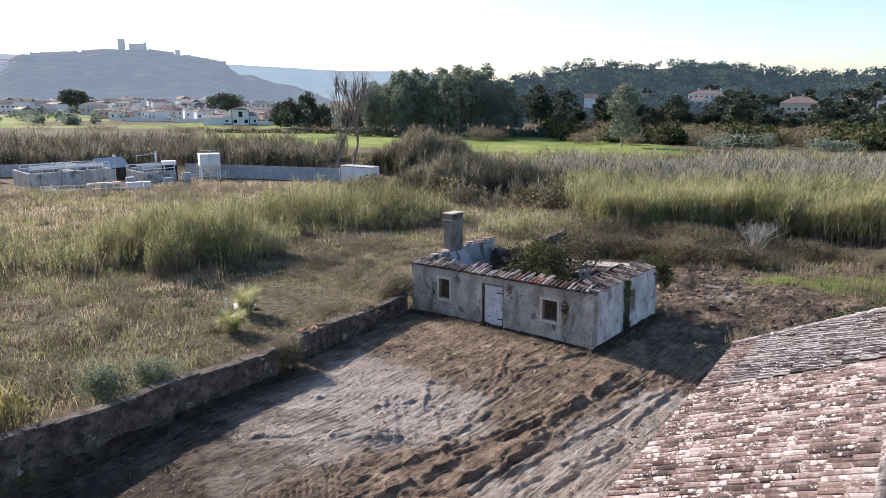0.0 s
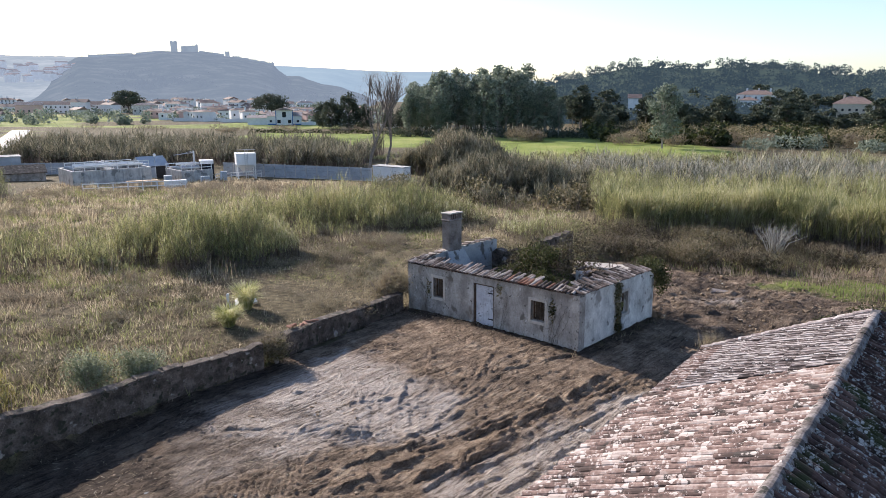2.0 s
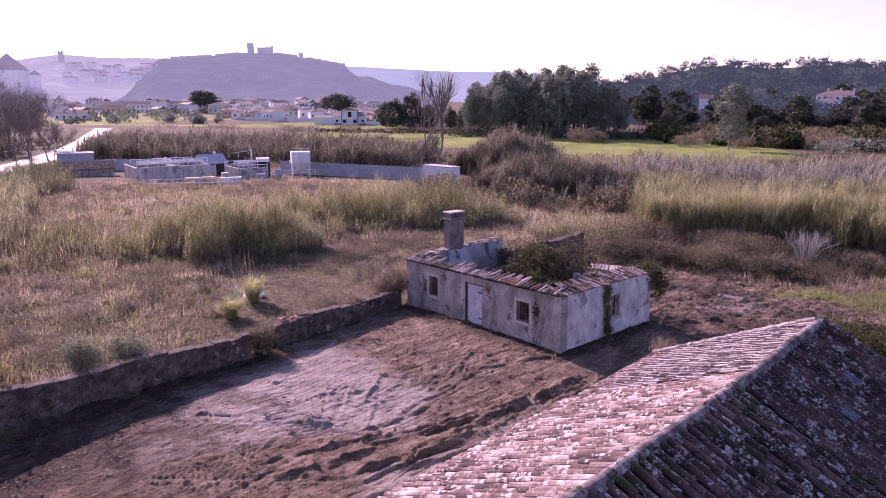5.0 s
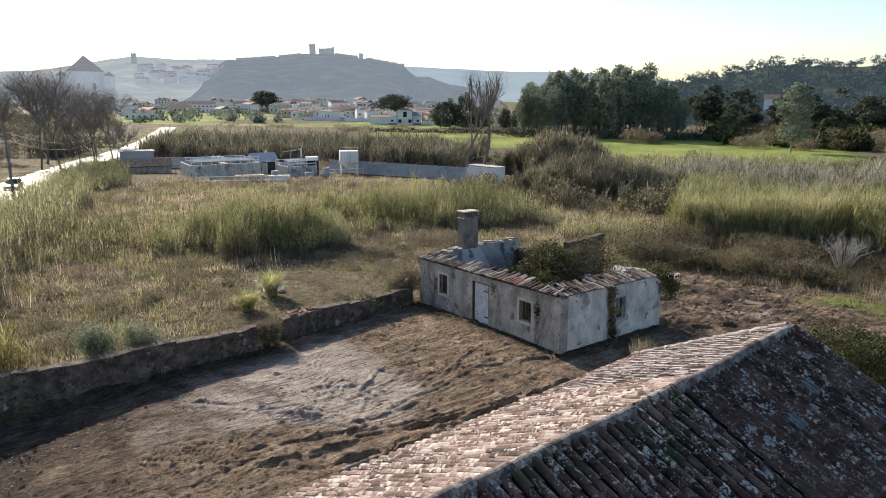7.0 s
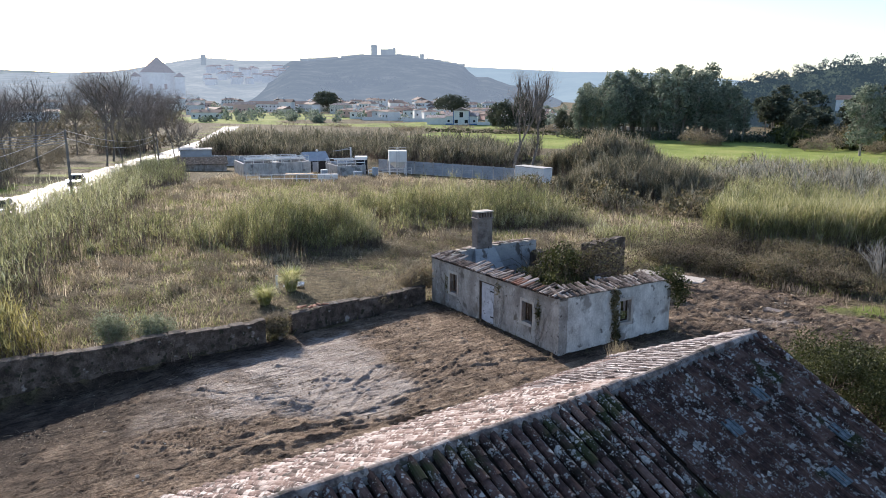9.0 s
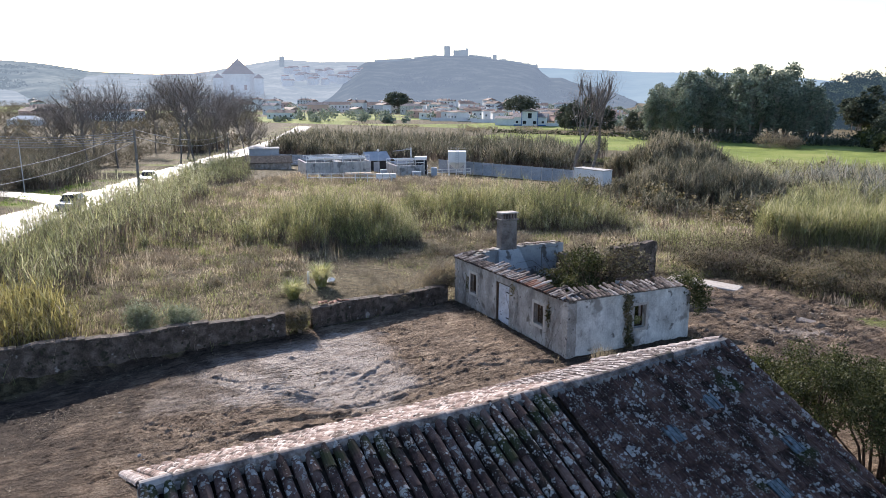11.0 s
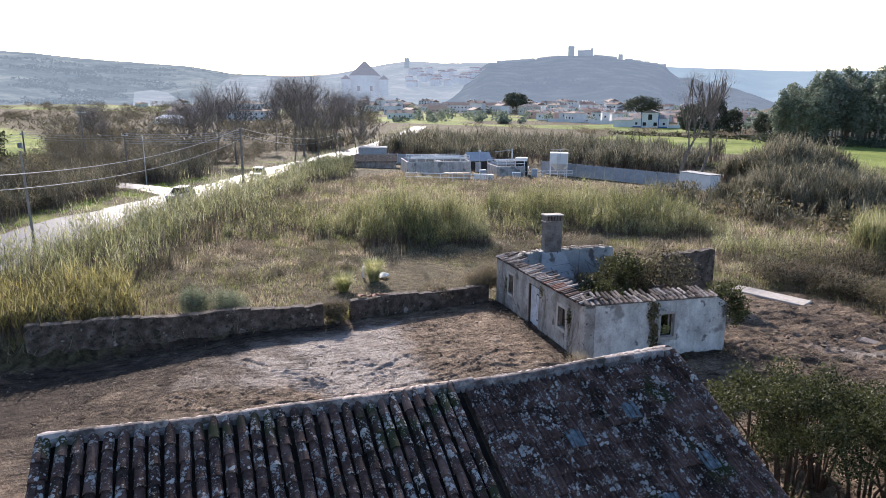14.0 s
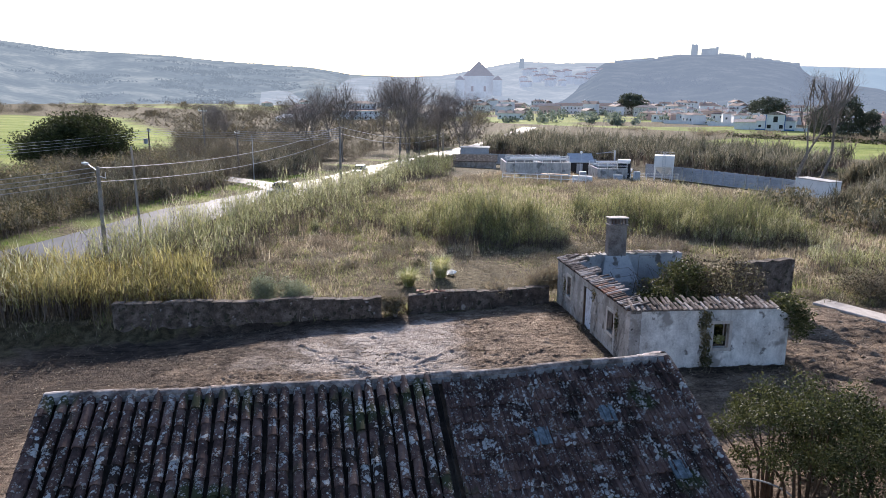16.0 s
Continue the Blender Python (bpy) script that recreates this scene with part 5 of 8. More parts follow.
def grass_layer(name, n, area, keep, h, mat, label, width=0.03, lean=0.9, patch=0.5, seed=1, per=8, tuft=0.26, floor=0.35):
    """Tussocks: blades that spread from a root."""
    x, y = scatter(n, *area, keep)
    f = fbm(x, y, patch, 4, 0.55, seed)
    k = rng.random(len(x)) < np.clip((f - 0.3) * 3.6, floor, 1)
    x, y, f = x[k], y[k], f[k]
    tall = h * rng.uniform(0.45, 1.3, len(x)) * (0.5 + f)
    x, y, hh = np.repeat(x, per), np.repeat(y, per), np.repeat(tall, per)
    x, y = x + rng.normal(0, tuft, len(x)), y + rng.normal(0, tuft, len(y))
    d = np.hypot(x - 8, y)
    low = np.clip(np.hypot((x + 4) / 9.5, (y - 41) / 15) * 1.3 - 0.45 + 0.5 * (fbm(x, y, 0.25, 3, 0.5, 33) - 0.5), 0.4, 1.0)
    hh = hh * np.where(y < 62, low, 1.0)
    hh = hh * rng.uniform(0.5, 1.15, len(x))
    t = blade_tris(x, y, ground_z(x, y) - 0.04, hh, lean * rng.uniform(0.1, 1.0, len(x)), width * np.clip(d / 32, 0.9, 2.8))
    return thing(name, label, "grass", kind="stuff", data=tri_mesh(name, t, 3, mat))


out_yard = lambda x, y: ~inside(YARD, x, y) & not_built(x, y)
in_field = lambda x, y: inside(FIELD_W, x, y) & not_built(x, y)
grass_layer("dry_grass", 26000, (-50, 16, 8, 60), in_field, 0.38, "grass_dry", "tall dry brown grass over the fallow field", seed=2)
grass_layer("short_grass", 24000, (-50, 16, 8, 60), in_field, 0.22, "grass_brown", "short matted dry grass between the tussocks", 0.03, 1.6, 0.8, 12, 8, 0.3)
grass_layer("dry_grass_far", 15000, (-80, 16, 55, 120), in_field, 0.65, "grass_dry", "dry brown grass in the far part of the field", 0.035, seed=3)
grass_layer("green_grass", 25000, (-60, 16, 8, 100), in_field, 0.42, "grass_green", "green grass among the dry stalks", patch=0.25, seed=4, floor=0.1)
grass_layer("tall_weeds", 2600, (-60, 16, 8, 100), lambda x, y: in_field(x, y) & (fbm(x, y, 0.12, 3, 0.5, 66) > 0.55), 1.25, "grass_dry", "tall dead weeds standing in the field", 0.03, 0.35, 0.5, 17, 9, 0.25)
grass_layer("rough_grass", 10000, (4, 60, 34, 66), lambda x, y: out_yard(x, y) & ~inside(FIELD_W, x, y) & (np.hypot((x - 9.3) / 4.5, (y - 43) / 2.6) > 1), 0.55, "grass_brown", "tall dry grass round the bare earth", 0.035, 0.5, seed=6)
grass_layer("rough_grass_green", 2600, (4, 60, 34, 66), lambda x, y: out_yard(x, y) & ~inside(FIELD_W, x, y) & (np.hypot((x - 9.3) / 4.5, (y - 43) / 2.6) > 1), 0.4, "grass_green", "green grass in the rough margin of the yard", 0.035, 0.7, 0.3, 16)
grass_layer("verge_grass", 10000, (-75, -18, -2, 75), lambda x, y: (np.abs(near_line(ROAD, x, y) - 6.0) < 1.5), 0.26, "grass_fresh", "short green grass on the road verge", patch=0.8, seed=7)
grass_layer("wall_weeds", 3000, (-16, 0, 12, 34), lambda x, y: (near_line([(-14.8, 15.6), (-6.6, 25.3), (-2.4, 32.4)], x, y) < 0.8) & in_field(x, y), 0.75, "grass_green", "weeds growing along the boundary wall", seed=8)
grass_layer("wall_stalks", 2600, (-16, 0, 12, 34), lambda x, y: (near_line([(-14.8, 15.6), (-6.6, 25.3), (-2.4, 32.4)], x, y) < 0.7) & in_field(x, y), 1.0, "grass_brown", "tall dead stalks leaning over the boundary wall", 0.025, 0.6, seed=18)
near_house = lambda x, y: inside(YARD, x, y) & (np.maximum(np.maximum(-house_uv(x, y)[0], house_uv(x, y)[0] - HOUSE_L), np.maximum(-house_uv(x, y)[1], house_uv(x, y)[1] - HOUSE_W)) > 0.03) & (np.maximum(np.maximum(-house_uv(x, y)[0], house_uv(x, y)[0] - HOUSE_L), np.maximum(-house_uv(x, y)[1], house_uv(x, y)[1] - HOUSE_W)) < 0.5)
grass_layer("house_foot_weeds", 5200, (-4, 14, 24, 40), near_house, 0.22, "bramble_dry", "dark dead weeds and litter along the foot of the house", 0.03, 1.2, 1.2, 19, 8, 0.1)
grass_layer("house_foot_grass", 420, (-4, 14, 24, 40), near_house, 0.4, "grass_dry", "dry grass tufts along the foot of the house", 0.02, 0.7, 1.4, 20, 8, 0.08)
grass_layer("fresh_grass", 3000, (12, 32, 33, 46), lambda x, y: (np.hypot((x - 23) / 3.6, (y - 38) / 2.2) + 0.4 * wave(x, y, 1, 5) < 1), 0.24, "grass_fresh", "patch of fresh green grass beside the bare earth", patch=1.2, seed=9)

# ---- growth: reeds ----
def clump_area(cx, cy, a, b, ang, edge=0.25, seed=1):
    c, s_ = math.cos(radians(ang)), math.sin(radians(ang))
    return lambda x, y: np.hypot(((x - cx) * c + (y - cy) * s_) / a, (-(x - cx) * s_ + (y - cy) * c) / b) + edge * wave(x, y, 0.5, seed) < 1


c1 = clump_area(-9.5, 66, 11.5, 6.5, 8, 0.5, seed=1)
c2 = clump_area(-17.5, 47, 6.2, 5.0, 40, 0.5, seed=2)
c3 = clump_area(-26, 41, 6, 4.5, 40, seed=3)
x, y = scatter(15000, -24, 4, 56, 76, c1)
reed_bed("reed_clump", x, y, 3.7, "reed_green", "dense clump of tall green-yellow reeds", leaves=6, stalk=0.024, width=0.04, plume=0.04, gap=0.0, dome=(-9.5, 66, 11.5, 6.5, 8))
x, y = scatter(14000, -27, -8, 38, 56, c2)
reed_bed("reed_clump", x, y, 4.0, "reed_green", "dense clump of tall olive reeds in the field", leaves=6, stalk=0.024, width=0.038, plume=0.05, gap=0.0, dome=(-17.5, 47, 6.2, 5.0, 40))
x, y = scatter(5200, -36, -8, 33, 62, lambda x, y: clump_area(-22, 49, 13, 8, 25, seed=23)(x, y) & ~c2(x, y))
reed_bed("reed_clump", x, y, 2.0, "reed_green", "loose low reeds round the dense clump", plume=0.04, gap=0.3)
x, y = scatter(2600, -36, -16, 33, 50, c3)
reed_bed("reed_clump", x, y, 2.2, "reed", "loose clump of brownish reeds", plume=0.05, gap=0.25, dome=(-26, 41, 6, 4.5, 40))
x, y = scatter(11000, -27, -12, 8, 24, lambda x, y: clump_area(-18.6, 15.8, 6.4, 4.2, 45, seed=5)(x, y) & not_built(x, y) & (0.768 * (x + 14.3) - 0.64 * (y - 15.2) < -0.9))
reed_bed("reed_clump", x, y, 2.3, "reed_gold", "golden yellow reeds behind the end of the wall", plume=0.05, gap=0.15, leaves=5, even=0.3)
road_off = lambda x, y: near_line(ROAD, x, y)
right_of_road = lambda x, y: inside([(-20, -16), (-26, 3), (-30.6, 15), (-41.5, 32.5), (-62, 62), (-84, 92), (-95, 110), (-70, 108), (-46, 62), (-26, 34), (-14.5, 14), (-5, -16)], x, y)
x, y = scatter(80000, -95, -10, 0, 112, lambda x, y: right_of_road(x, y) & (road_off(x, y) > 4.8) & (road_off(x, y) < 13 + 4 * wave(x, y, 0.15, 9)) & not_built(x, y))
reed_bed("roadside_reeds", x, y, 3.0, "reed", "tall olive reeds between the field and the road", leaves=4, stalk=0.028, plume=0.05, gap=0.4, tuft=0.9)
x, y = scatter(9000, -48, -13, 10, 42, lambda x, y: right_of_road(x, y) & (road_off(x, y) > 4.8) & (road_off(x, y) < 10) & not_built(x, y))
reed_bed("roadside_reeds_green", x, y, 2.0, "reed_green", "green-yellow reeds beside the road", plume=0.05)
BED = lambda x, y: 57.0 - 0.46 * (x - 12) + 2.5 * wave(x, y, 0.3, 12)
x, y = scatter(46000, 9, 75, 44, 112, lambda x, y: (y > BED(x, y)) & (x > 12 + 0.12 * (y - 58)) & (y < 112))
green = fbm(x, y, 0.07, 3, 0.5, 91) + 0.0016 * (90 - y) > 0.5
reed_bed("reed_bed", x[green], y[green], 3.7, "reed_green", "wide bed of tall green-yellow reeds", leaf=0.75, width=0.065, plume=0.04, gap=0.38, tuft=0.55, per=10)
reed_bed("reed_bed_brown", x[~green], y[~green], 3.5, "reed", "brownish dry part of the reed bed", leaf=0.75, width=0.065, plume=0.08, gap=0.38, tuft=0.55, per=10)
x, y = scatter(120000, 12, 62, 38, 66, lambda x, y: (np.abs(y - 2.5 - BED(x, y)) < 2.8) & (x > 13))
reed_bed("reed_bed_front", x, y, 3.9, "reed_green", "dense steep front of the tall reed bed", plume=0.03, gap=0.25, tuft=0.4, per=8, leaves=5, leaf=0.7, width=0.06, even=0.6)
x, y = scatter(2600, 2, 16, 50, 66, clump_area(8, 57, 5, 4, 20, seed=44))
reed_bed("golden_reeds", x, y, 1.7, "reed", "low golden dry reeds behind the ruin", plume=0.1, gap=0.1)
x, y = scatter(34000, 2, 130, 104, 200, lambda x, y: (y > 104) & (y < 176) & (x > 8 + 10 * wave(x, y, 0.1, 3)))
reed_bed("reed_bed_far", x, y, 2.6, "reed", "broad belt of brownish reeds reaching to the green field", leaf=1.0, width=0.12, stalk=0.08, plume=0.25)
x, y = scatter(24000, 14, 120, 84, 150, clump_area(58, 112, 46, 20, -8, 0.4, seed=14))
reed_bed("reed_bed_pale", x, y, 4.8, "cane_pale", "pale silvery canes in the reed bed", leaf=1.0, width=0.13, stalk=0.05, plume=0.3, gap=0.36, tuft=1.0, per=9, leaves=6)
x, y = scatter(15000, -6, 20, 86, 112, clump_area(5.5, 99, 11, 8.5, 0, 0.4, seed=45))
reed_bed("dark_canes", x, y, 5.2, "reed_dark", "tall dark grey-green clump of canes", leaf=0.9, width=0.09, stalk=0.05, plume=0.1, gap=0.0, dome=(5.5, 99, 11, 8.5, 0), even=0.5, leaves=5)
x, y = scatter(9000, -20, 24, 74, 118, clump_area(4, 92, 19, 13, 0, seed=15))
reed_bed("dark_reeds", x, y, 2.6, "reed_dark", "dark tangled reeds and brambles", leaf=0.9, width=0.1, stalk=0.06, plume=0.04)
x, y = scatter(15000, -16, 12, 126, 154, clump_area(-3, 140, 10, 11, 0, 0.35, seed=16))
reed_bed("cane_thicket", x, y, 6.9, "reed_dark", "tall thicket of brown giant canes with pale tops", leaf=1.2, width=0.15, stalk=0.09, plume=0.35, gap=0.0, dome=(-3, 140, 10, 11, 0), even=0.5, leaves=5)
x, y = scatter(16000, -135, -26, 138, 192, lambda x, y: (road_off(x, y) > 9) & (y > 142 + 3 * wave(x, y, 0.1, 8)) & (y < 186))
reed_bed("cane_belt", x, y, 5.2, "reed_dark", "belt of tall dark canes behind the works", leaf=1.3, width=0.2, stalk=0.12, plume=0.06, tuft=1.6)
x, y = scatter(8000, -40, 110, 165, 190, lambda x, y: (y < 184 + 3 * wave(x, y, 0.1, 2)))
reed_bed("field_edge_reeds", x, y, 1.2, "reed", "brownish reeds along the edge of the green field", leaf=1.0, width=0.16, stalk=0.1, plume=0.3)

# low woody weeds and brambles that break up the fallow field
def field_scrub(name, n, area, keep, size, mat, label, seed, thin=0.02):
    r = np.random.default_rng(seed)
    x, y = r.uniform(area[0], area[1], n), r.uniform(area[2], area[3], n)
    k = keep(x, y)
    P, L = [], []
    for px, py in zip(x[k], y[k]):
        a = size * r.lognormal(0, 0.4)
        m = int(150 * min(2.2, a / size))
        d = r.normal(size=(m, 3))
        d /= np.linalg.norm(d, axis=1)[:, None]
        q = d * np.array([a, a, 0.6 * a]) * r.uniform(0.25, 1.0, m)[:, None] ** 0.7
        q[:, 2] = np.abs(q[:, 2]) * 1.1 + 0.02
        P.append(q + (px, py, gz(px, py)))
        L.append(np.full(m, a))
    P, L = np.concatenate(P), np.concatenate(L)
    return thing(name, label, "scrub", kind="stuff", data=tri_mesh(name, leaf_tris(P, L * rng.uniform(0.2, 0.5, len(P)), np.full(len(P), thin), -0.2), 3, mat))


field_scrub("woody_weeds", 1500, (-48, 14, 12, 60), lambda x, y: in_field(x, y) & (fbm(x, y, 0.25, 3, 0.5, 81) > 0.47), 0.42, "scrub", "low brown woody weeds dotted over the fallow field", 61)
field_scrub("dark_weeds", 800, (-48, 14, 12, 60), lambda x, y: in_field(x, y) & (fbm(x, y, 0.2, 3, 0.5, 83) > 0.5), 0.5, "bramble", "dark low brambles dotted over the fallow field", 62, 0.03)
field_scrub("grey_weeds", 700, (-60, 14, 50, 105), lambda x, y: in_field(x, y) & (fbm(x, y, 0.1, 3, 0.5, 84) > 0.45), 0.8, "scrub", "greyish dead weeds in the far part of the field", 63, 0.04)
field_scrub("margin_scrub", 260, (8, 42, 42, 58), lambda x, y: out_yard(x, y) & ~inside(FIELD_W, x, y), 0.8, "bramble_dry", "brown tangled scrub between the bare earth and the reeds", 64, 0.03)

# ---- growth: bushes and brambles near the house ----
def brambles():
    ob = thing("brambles", "brambles and ivy overgrowing the inside of the ruin", "climbing plant", HOUSE)
    for cx, cy, cz, r, h, n in ((4.4, 4.2, 1.2, 1.8, 1.2, 4200), (6.2, 3.6, 1.0, 1.8, 0.9, 3600), (3.2, 4.8, 1.0, 1.4, 1.1, 2200), (3.9, 5.4, 2.1, 1.5, 1.0, 2600), (7.6, 3.4, 1.0, 1.3, 0.9, 1500), (7.5, 1.6, 1.0, 1.2, 0.9, 1400), (8.6, 5.2, 1.3, 0.9, 0.9, 900), (5.8, 2.2, 0.7, 1.2, 0.8, 1200), (2.6, 4.6, 0.7, 1.2, 0.7, 800), (5.4, 6.6, 2.3, 1.4, 1.2, 1900), (4.6, 4.6, 2.5, 1.1, 0.7, 1700), (5.6, 3.0, 1.7, 0.9, 0.5, 1300)):
        p = blob_points((cx, cy, cz), (r, r, h), n, 0.2)
        p = p[(p[:, 2] > 0.05) & (p[:, 0] > 0.7) & (p[:, 0] < HOUSE_L - 0.3)]
        part("foliage", tri_mesh("foliage", card_quads(p, 0.07), 4, "leaf" if n in (3600, 2200, 1500, 1200) else "leaf_shrub" if n in (1700, 1300, 4200) else "bramble_dry"), ob)
    s = Shape()
    for k in range(70):
        a = Vector((rng.uniform(3, 8.5), rng.uniform(2, 6.4), rng.uniform(0.8, 1.8)))
        b = a + Vector((rng.normal(0, 0.7), rng.normal(0, 0.7), rng.uniform(0.5, 1.5)))
        c = b + Vector((rng.normal(0, 0.5), rng.normal(0, 0.5), rng.uniform(-0.6, 0.3)))
        s.tube(a, b, 0.012, 0.009, 4, False).tube(b, c, 0.009, 0.004, 4, False)
    tagged(piece("cane_tangle", s, "wood_dark", ob, "bare arching bramble canes"), kind="stuff")


brambles()


def ivy(name, label, patches, m, mat="bramble", leaf=0.06):
    ob = thing(name, label, "climbing plant", m)
    for cx, cy, cz, rx, ry, rz, n in patches:
        part("foliage", tri_mesh("foliage", card_quads(blob_points((cx, cy, cz), (rx, ry, rz), n, 0.1), leaf), 4, mat), ob)
    return ob


ivy("ivy", "strip of dark ivy hanging down the white wall by the window", [(HOUSE_L + 0.1, 2.95, 1.9, 0.14, 0.3, 0.6, 420), (HOUSE_L + 0.08, 3.05, 1.0, 0.1, 0.24, 0.7, 330), (HOUSE_L + 0.08, 3.1, 0.3, 0.12, 0.3, 0.4, 200)], HOUSE)
ivy("ivy", "leafy creeper over the ruined house corner", [(HOUSE_L - 0.3, 6.5, 2.4, 0.8, 0.7, 0.5, 1300), (HOUSE_L + 0.2, 6.8, 1.8, 0.4, 0.6, 0.7, 1100)], HOUSE, "leaf_shrub")
ivy("ivy", "dry creeper stems and leaves beside the front window", [(8.5, -0.04, 1.5, 0.16, 0.05, 0.6, 110), (5.7, -0.04, 1.9, 0.2, 0.05, 0.4, 70), (1.45, -0.04, 1.2, 0.2, 0.04, 0.6, 60)], HOUSE)
ivy("ivy", "yellowing leaves inside the empty window", [(HOUSE_L - 0.25, 3.8, 1.05, 0.12, 0.28, 0.2, 220)], HOUSE, "pampas", 0.05)
ivy("ivy", "dark leaves filling the ruin behind the empty window", [(HOUSE_L - 0.95, 3.7, 1.2, 0.35, 0.9, 0.7, 1600)], HOUSE, "leaf", 0.08)
# leafless creepers that climb the plaster
def dry_creeper(x, y0, top, n, m, seed, label):
    r = random.Random(seed)
    ob = thing("dry_creeper", label, "climbing plant", m)
    st = Shape()
    for k in range(n):
        p, d = Vector((x + r.gauss(0, 0.15), y0, -0.1)), r.gauss(0, 0.03)
        while p.z < top * r.uniform(0.7, 1.0):
            q = p + Vector((d + r.gauss(0, 0.05), 0, r.uniform(0.08, 0.16)))
            st.tube(p, q, 0.006, 0.005, 4, False)
            if r.random() < 0.7:
                st.tube(q, q + Vector((r.gauss(0, 0.12), r.uniform(-0.04, 0), r.gauss(0.02, 0.08))), 0.004, 0.002, 3, False)
            p = q
    tagged(piece("twig_tangle", st, "bark", ob, "thin clinging twigs"), kind="stuff")
    return ob


dry_creeper(8.5, -0.02, 2.1, 10, HOUSE, 3, "leafless brown creeper round the barred window")
dry_creeper(5.75, -0.02, 2.2, 4, HOUSE, 4, "leafless brown creeper beside the plank door")
dry_creeper(1.4, -0.02, 1.9, 7, HOUSE, 5, "leafless brown creeper beside the small window")
bush("scrub_bush", -2.6, 32.9, 1.5, 2.0, "scrub", "dry brown bush against the house end wall", 4200, 0.06, 14, twiggy=True)
bush("scrub_bush", -1.4, 34.4, 1.3, 1.7, "scrub", "dry brown bush behind the house end wall", 1800)
bush("scrub_bush", -3.6, 30.3, 0.9, 1.2, "scrub", "dry scrub on the field side of the wall", 1100)
bush("grey_shrub", -9.95, 22.3, 1.15, 1.75, "leaf_grey", "silvery grey-leaved shrub behind the wall", 5200, 0.05, 16)
bush("grey_shrub", -11.3, 21.4, 0.95, 1.9, "leaf_grey", "upright silvery grey-leaved shrub behind the wall", 4200, 0.05, 14)
bush("scrub_bush", -6.0, 25.5, 0.75, 1.15, "bramble", "dense weeds growing in the gap of the wall", 2200, 0.055, 12, twiggy=True)
bush("scrub_bush", -6.7, 25.9, 0.7, 1.0, "scrub", "dry weeds behind the gap of the wall", 1500, 0.055, 10, stems=False, twiggy=True)
for q, (bx, by, br, bh) in enumerate(((13.0, 53, 3.8, 2.2), (18.6, 50.5, 4.0, 1.9), (9.6, 47.5, 3.2, 1.5), (27, 54, 3.2, 1.6), (13.0, 46.6, 2.4, 1.5), (16.2, 44.9, 2.2, 1.5), (18.8, 43.2, 2.0, 1.3), (10.4, 48.0, 2.2, 1.2), (31, 49, 4, 1.7), (36, 52, 4.2, 2.6), (25.6, 46.5, 2.4, 1.0), (28.5, 43.5, 2.4, 0.9))):
    bush("scrub_bush", bx, by, br, bh, ("bramble_dry", "bramble", "bramble_dry", "scrub")[q % 4], "tangled brown and green scrub at the reed bed's edge", 4600, 0.06, 22, twiggy=True)
def stemmed_shrub(x, y, r, h, n):
    """An evergreen on several bare stems, its leaves in the upper half."""
    ob = thing("evergreen_shrub", "tall small-leaved evergreen shrub on bare stems beside the barn", "shrub", pose(x, y, gz(x, y)), "evergreen shrubs by the barn")
    pts = []
    for k in range(16):
        a, q = 2.4 * k, r * 1.1 * math.sqrt((k + 0.5) / 16)
        c = Vector((q * math.cos(a), q * math.sin(a), h * (0.94 - 0.22 * (q / r) ** 2) * rng.uniform(0.9, 1.03)))
        pts.append(blob_points(c, (r * 0.32, r * 0.32, h * 0.1), n // 11, 0.05))
        if k % 2 == 0:
            m = Vector((c.x * 0.35, c.y * 0.35, c.z * 0.55))
            piece("stem", Shape().tube((0.15 * math.cos(a), 0.15 * math.sin(a), -0.1), m, 0.05, 0.035, 5, False).tube(m, c, 0.035, 0.01, 5, False), "wood_dark", ob)
    part("foliage", tri_mesh("foliage", card_quads(np.concatenate(pts), 0.038), 4, "leaf_shrub"), ob)


for bx, by, br, bh, bn in ((14.3, 20.4, 1.7, 4.4, 7500), (13.2, 21.0, 1.3, 3.6, 5500), (15.9, 20.5, 1.8, 4.1, 7000), (17.3, 20.2, 2.0, 4.1, 7000), (19.2, 19.6, 2.2, 4.0, 6000), (14.8, 22.4, 1.5, 3.0, 5000), (16.6, 22.4, 1.8, 3.2, 5500), (21.2, 20.4, 2.2, 3.8, 5000), (16.6, 24.2, 1.8, 2.6, 4500), (18.8, 23.8, 1.9, 2.9, 4500)):
    stemmed_shrub(bx, by, br, bh, bn)
for bx, by, br, bh, bn in ((14.6, 19.0, 1.2, 1.6, 2500), (16.6, 18.2, 1.8, 2.2, 3000), (18.6, 17.6, 2.0, 2.4, 3000), (20.8, 17.5, 2.2, 2.4, 3000), (18.4, 22.2, 1.9, 2.3, 3500), (20.8, 22.8, 2.2, 2.3, 3500), (13.6, 23.4, 1.1, 1.3, 2500)):
    bush("evergreen_shrub", bx, by, br, bh, "leaf", "dense small-leaved evergreen shrub beside the barn", bn, 0.06, 26, "shrub")
ob = thing("dry_weed", "tuft of dry brown weeds on the barn's eave corner", "weed", pose(8.96, 19.48, 3.3))
wq = rng.normal(0, 0.14, (260, 2))
part("tuft", tri_mesh("tuft", blade_tris(wq[:, 0], wq[:, 1], np.zeros(260), rng.uniform(0.2, 0.65, 260), 0.45, np.full(260, 0.02)), 3, "scrub"), ob)
for o in ob.children:
    tagged(o, kind="stuff")


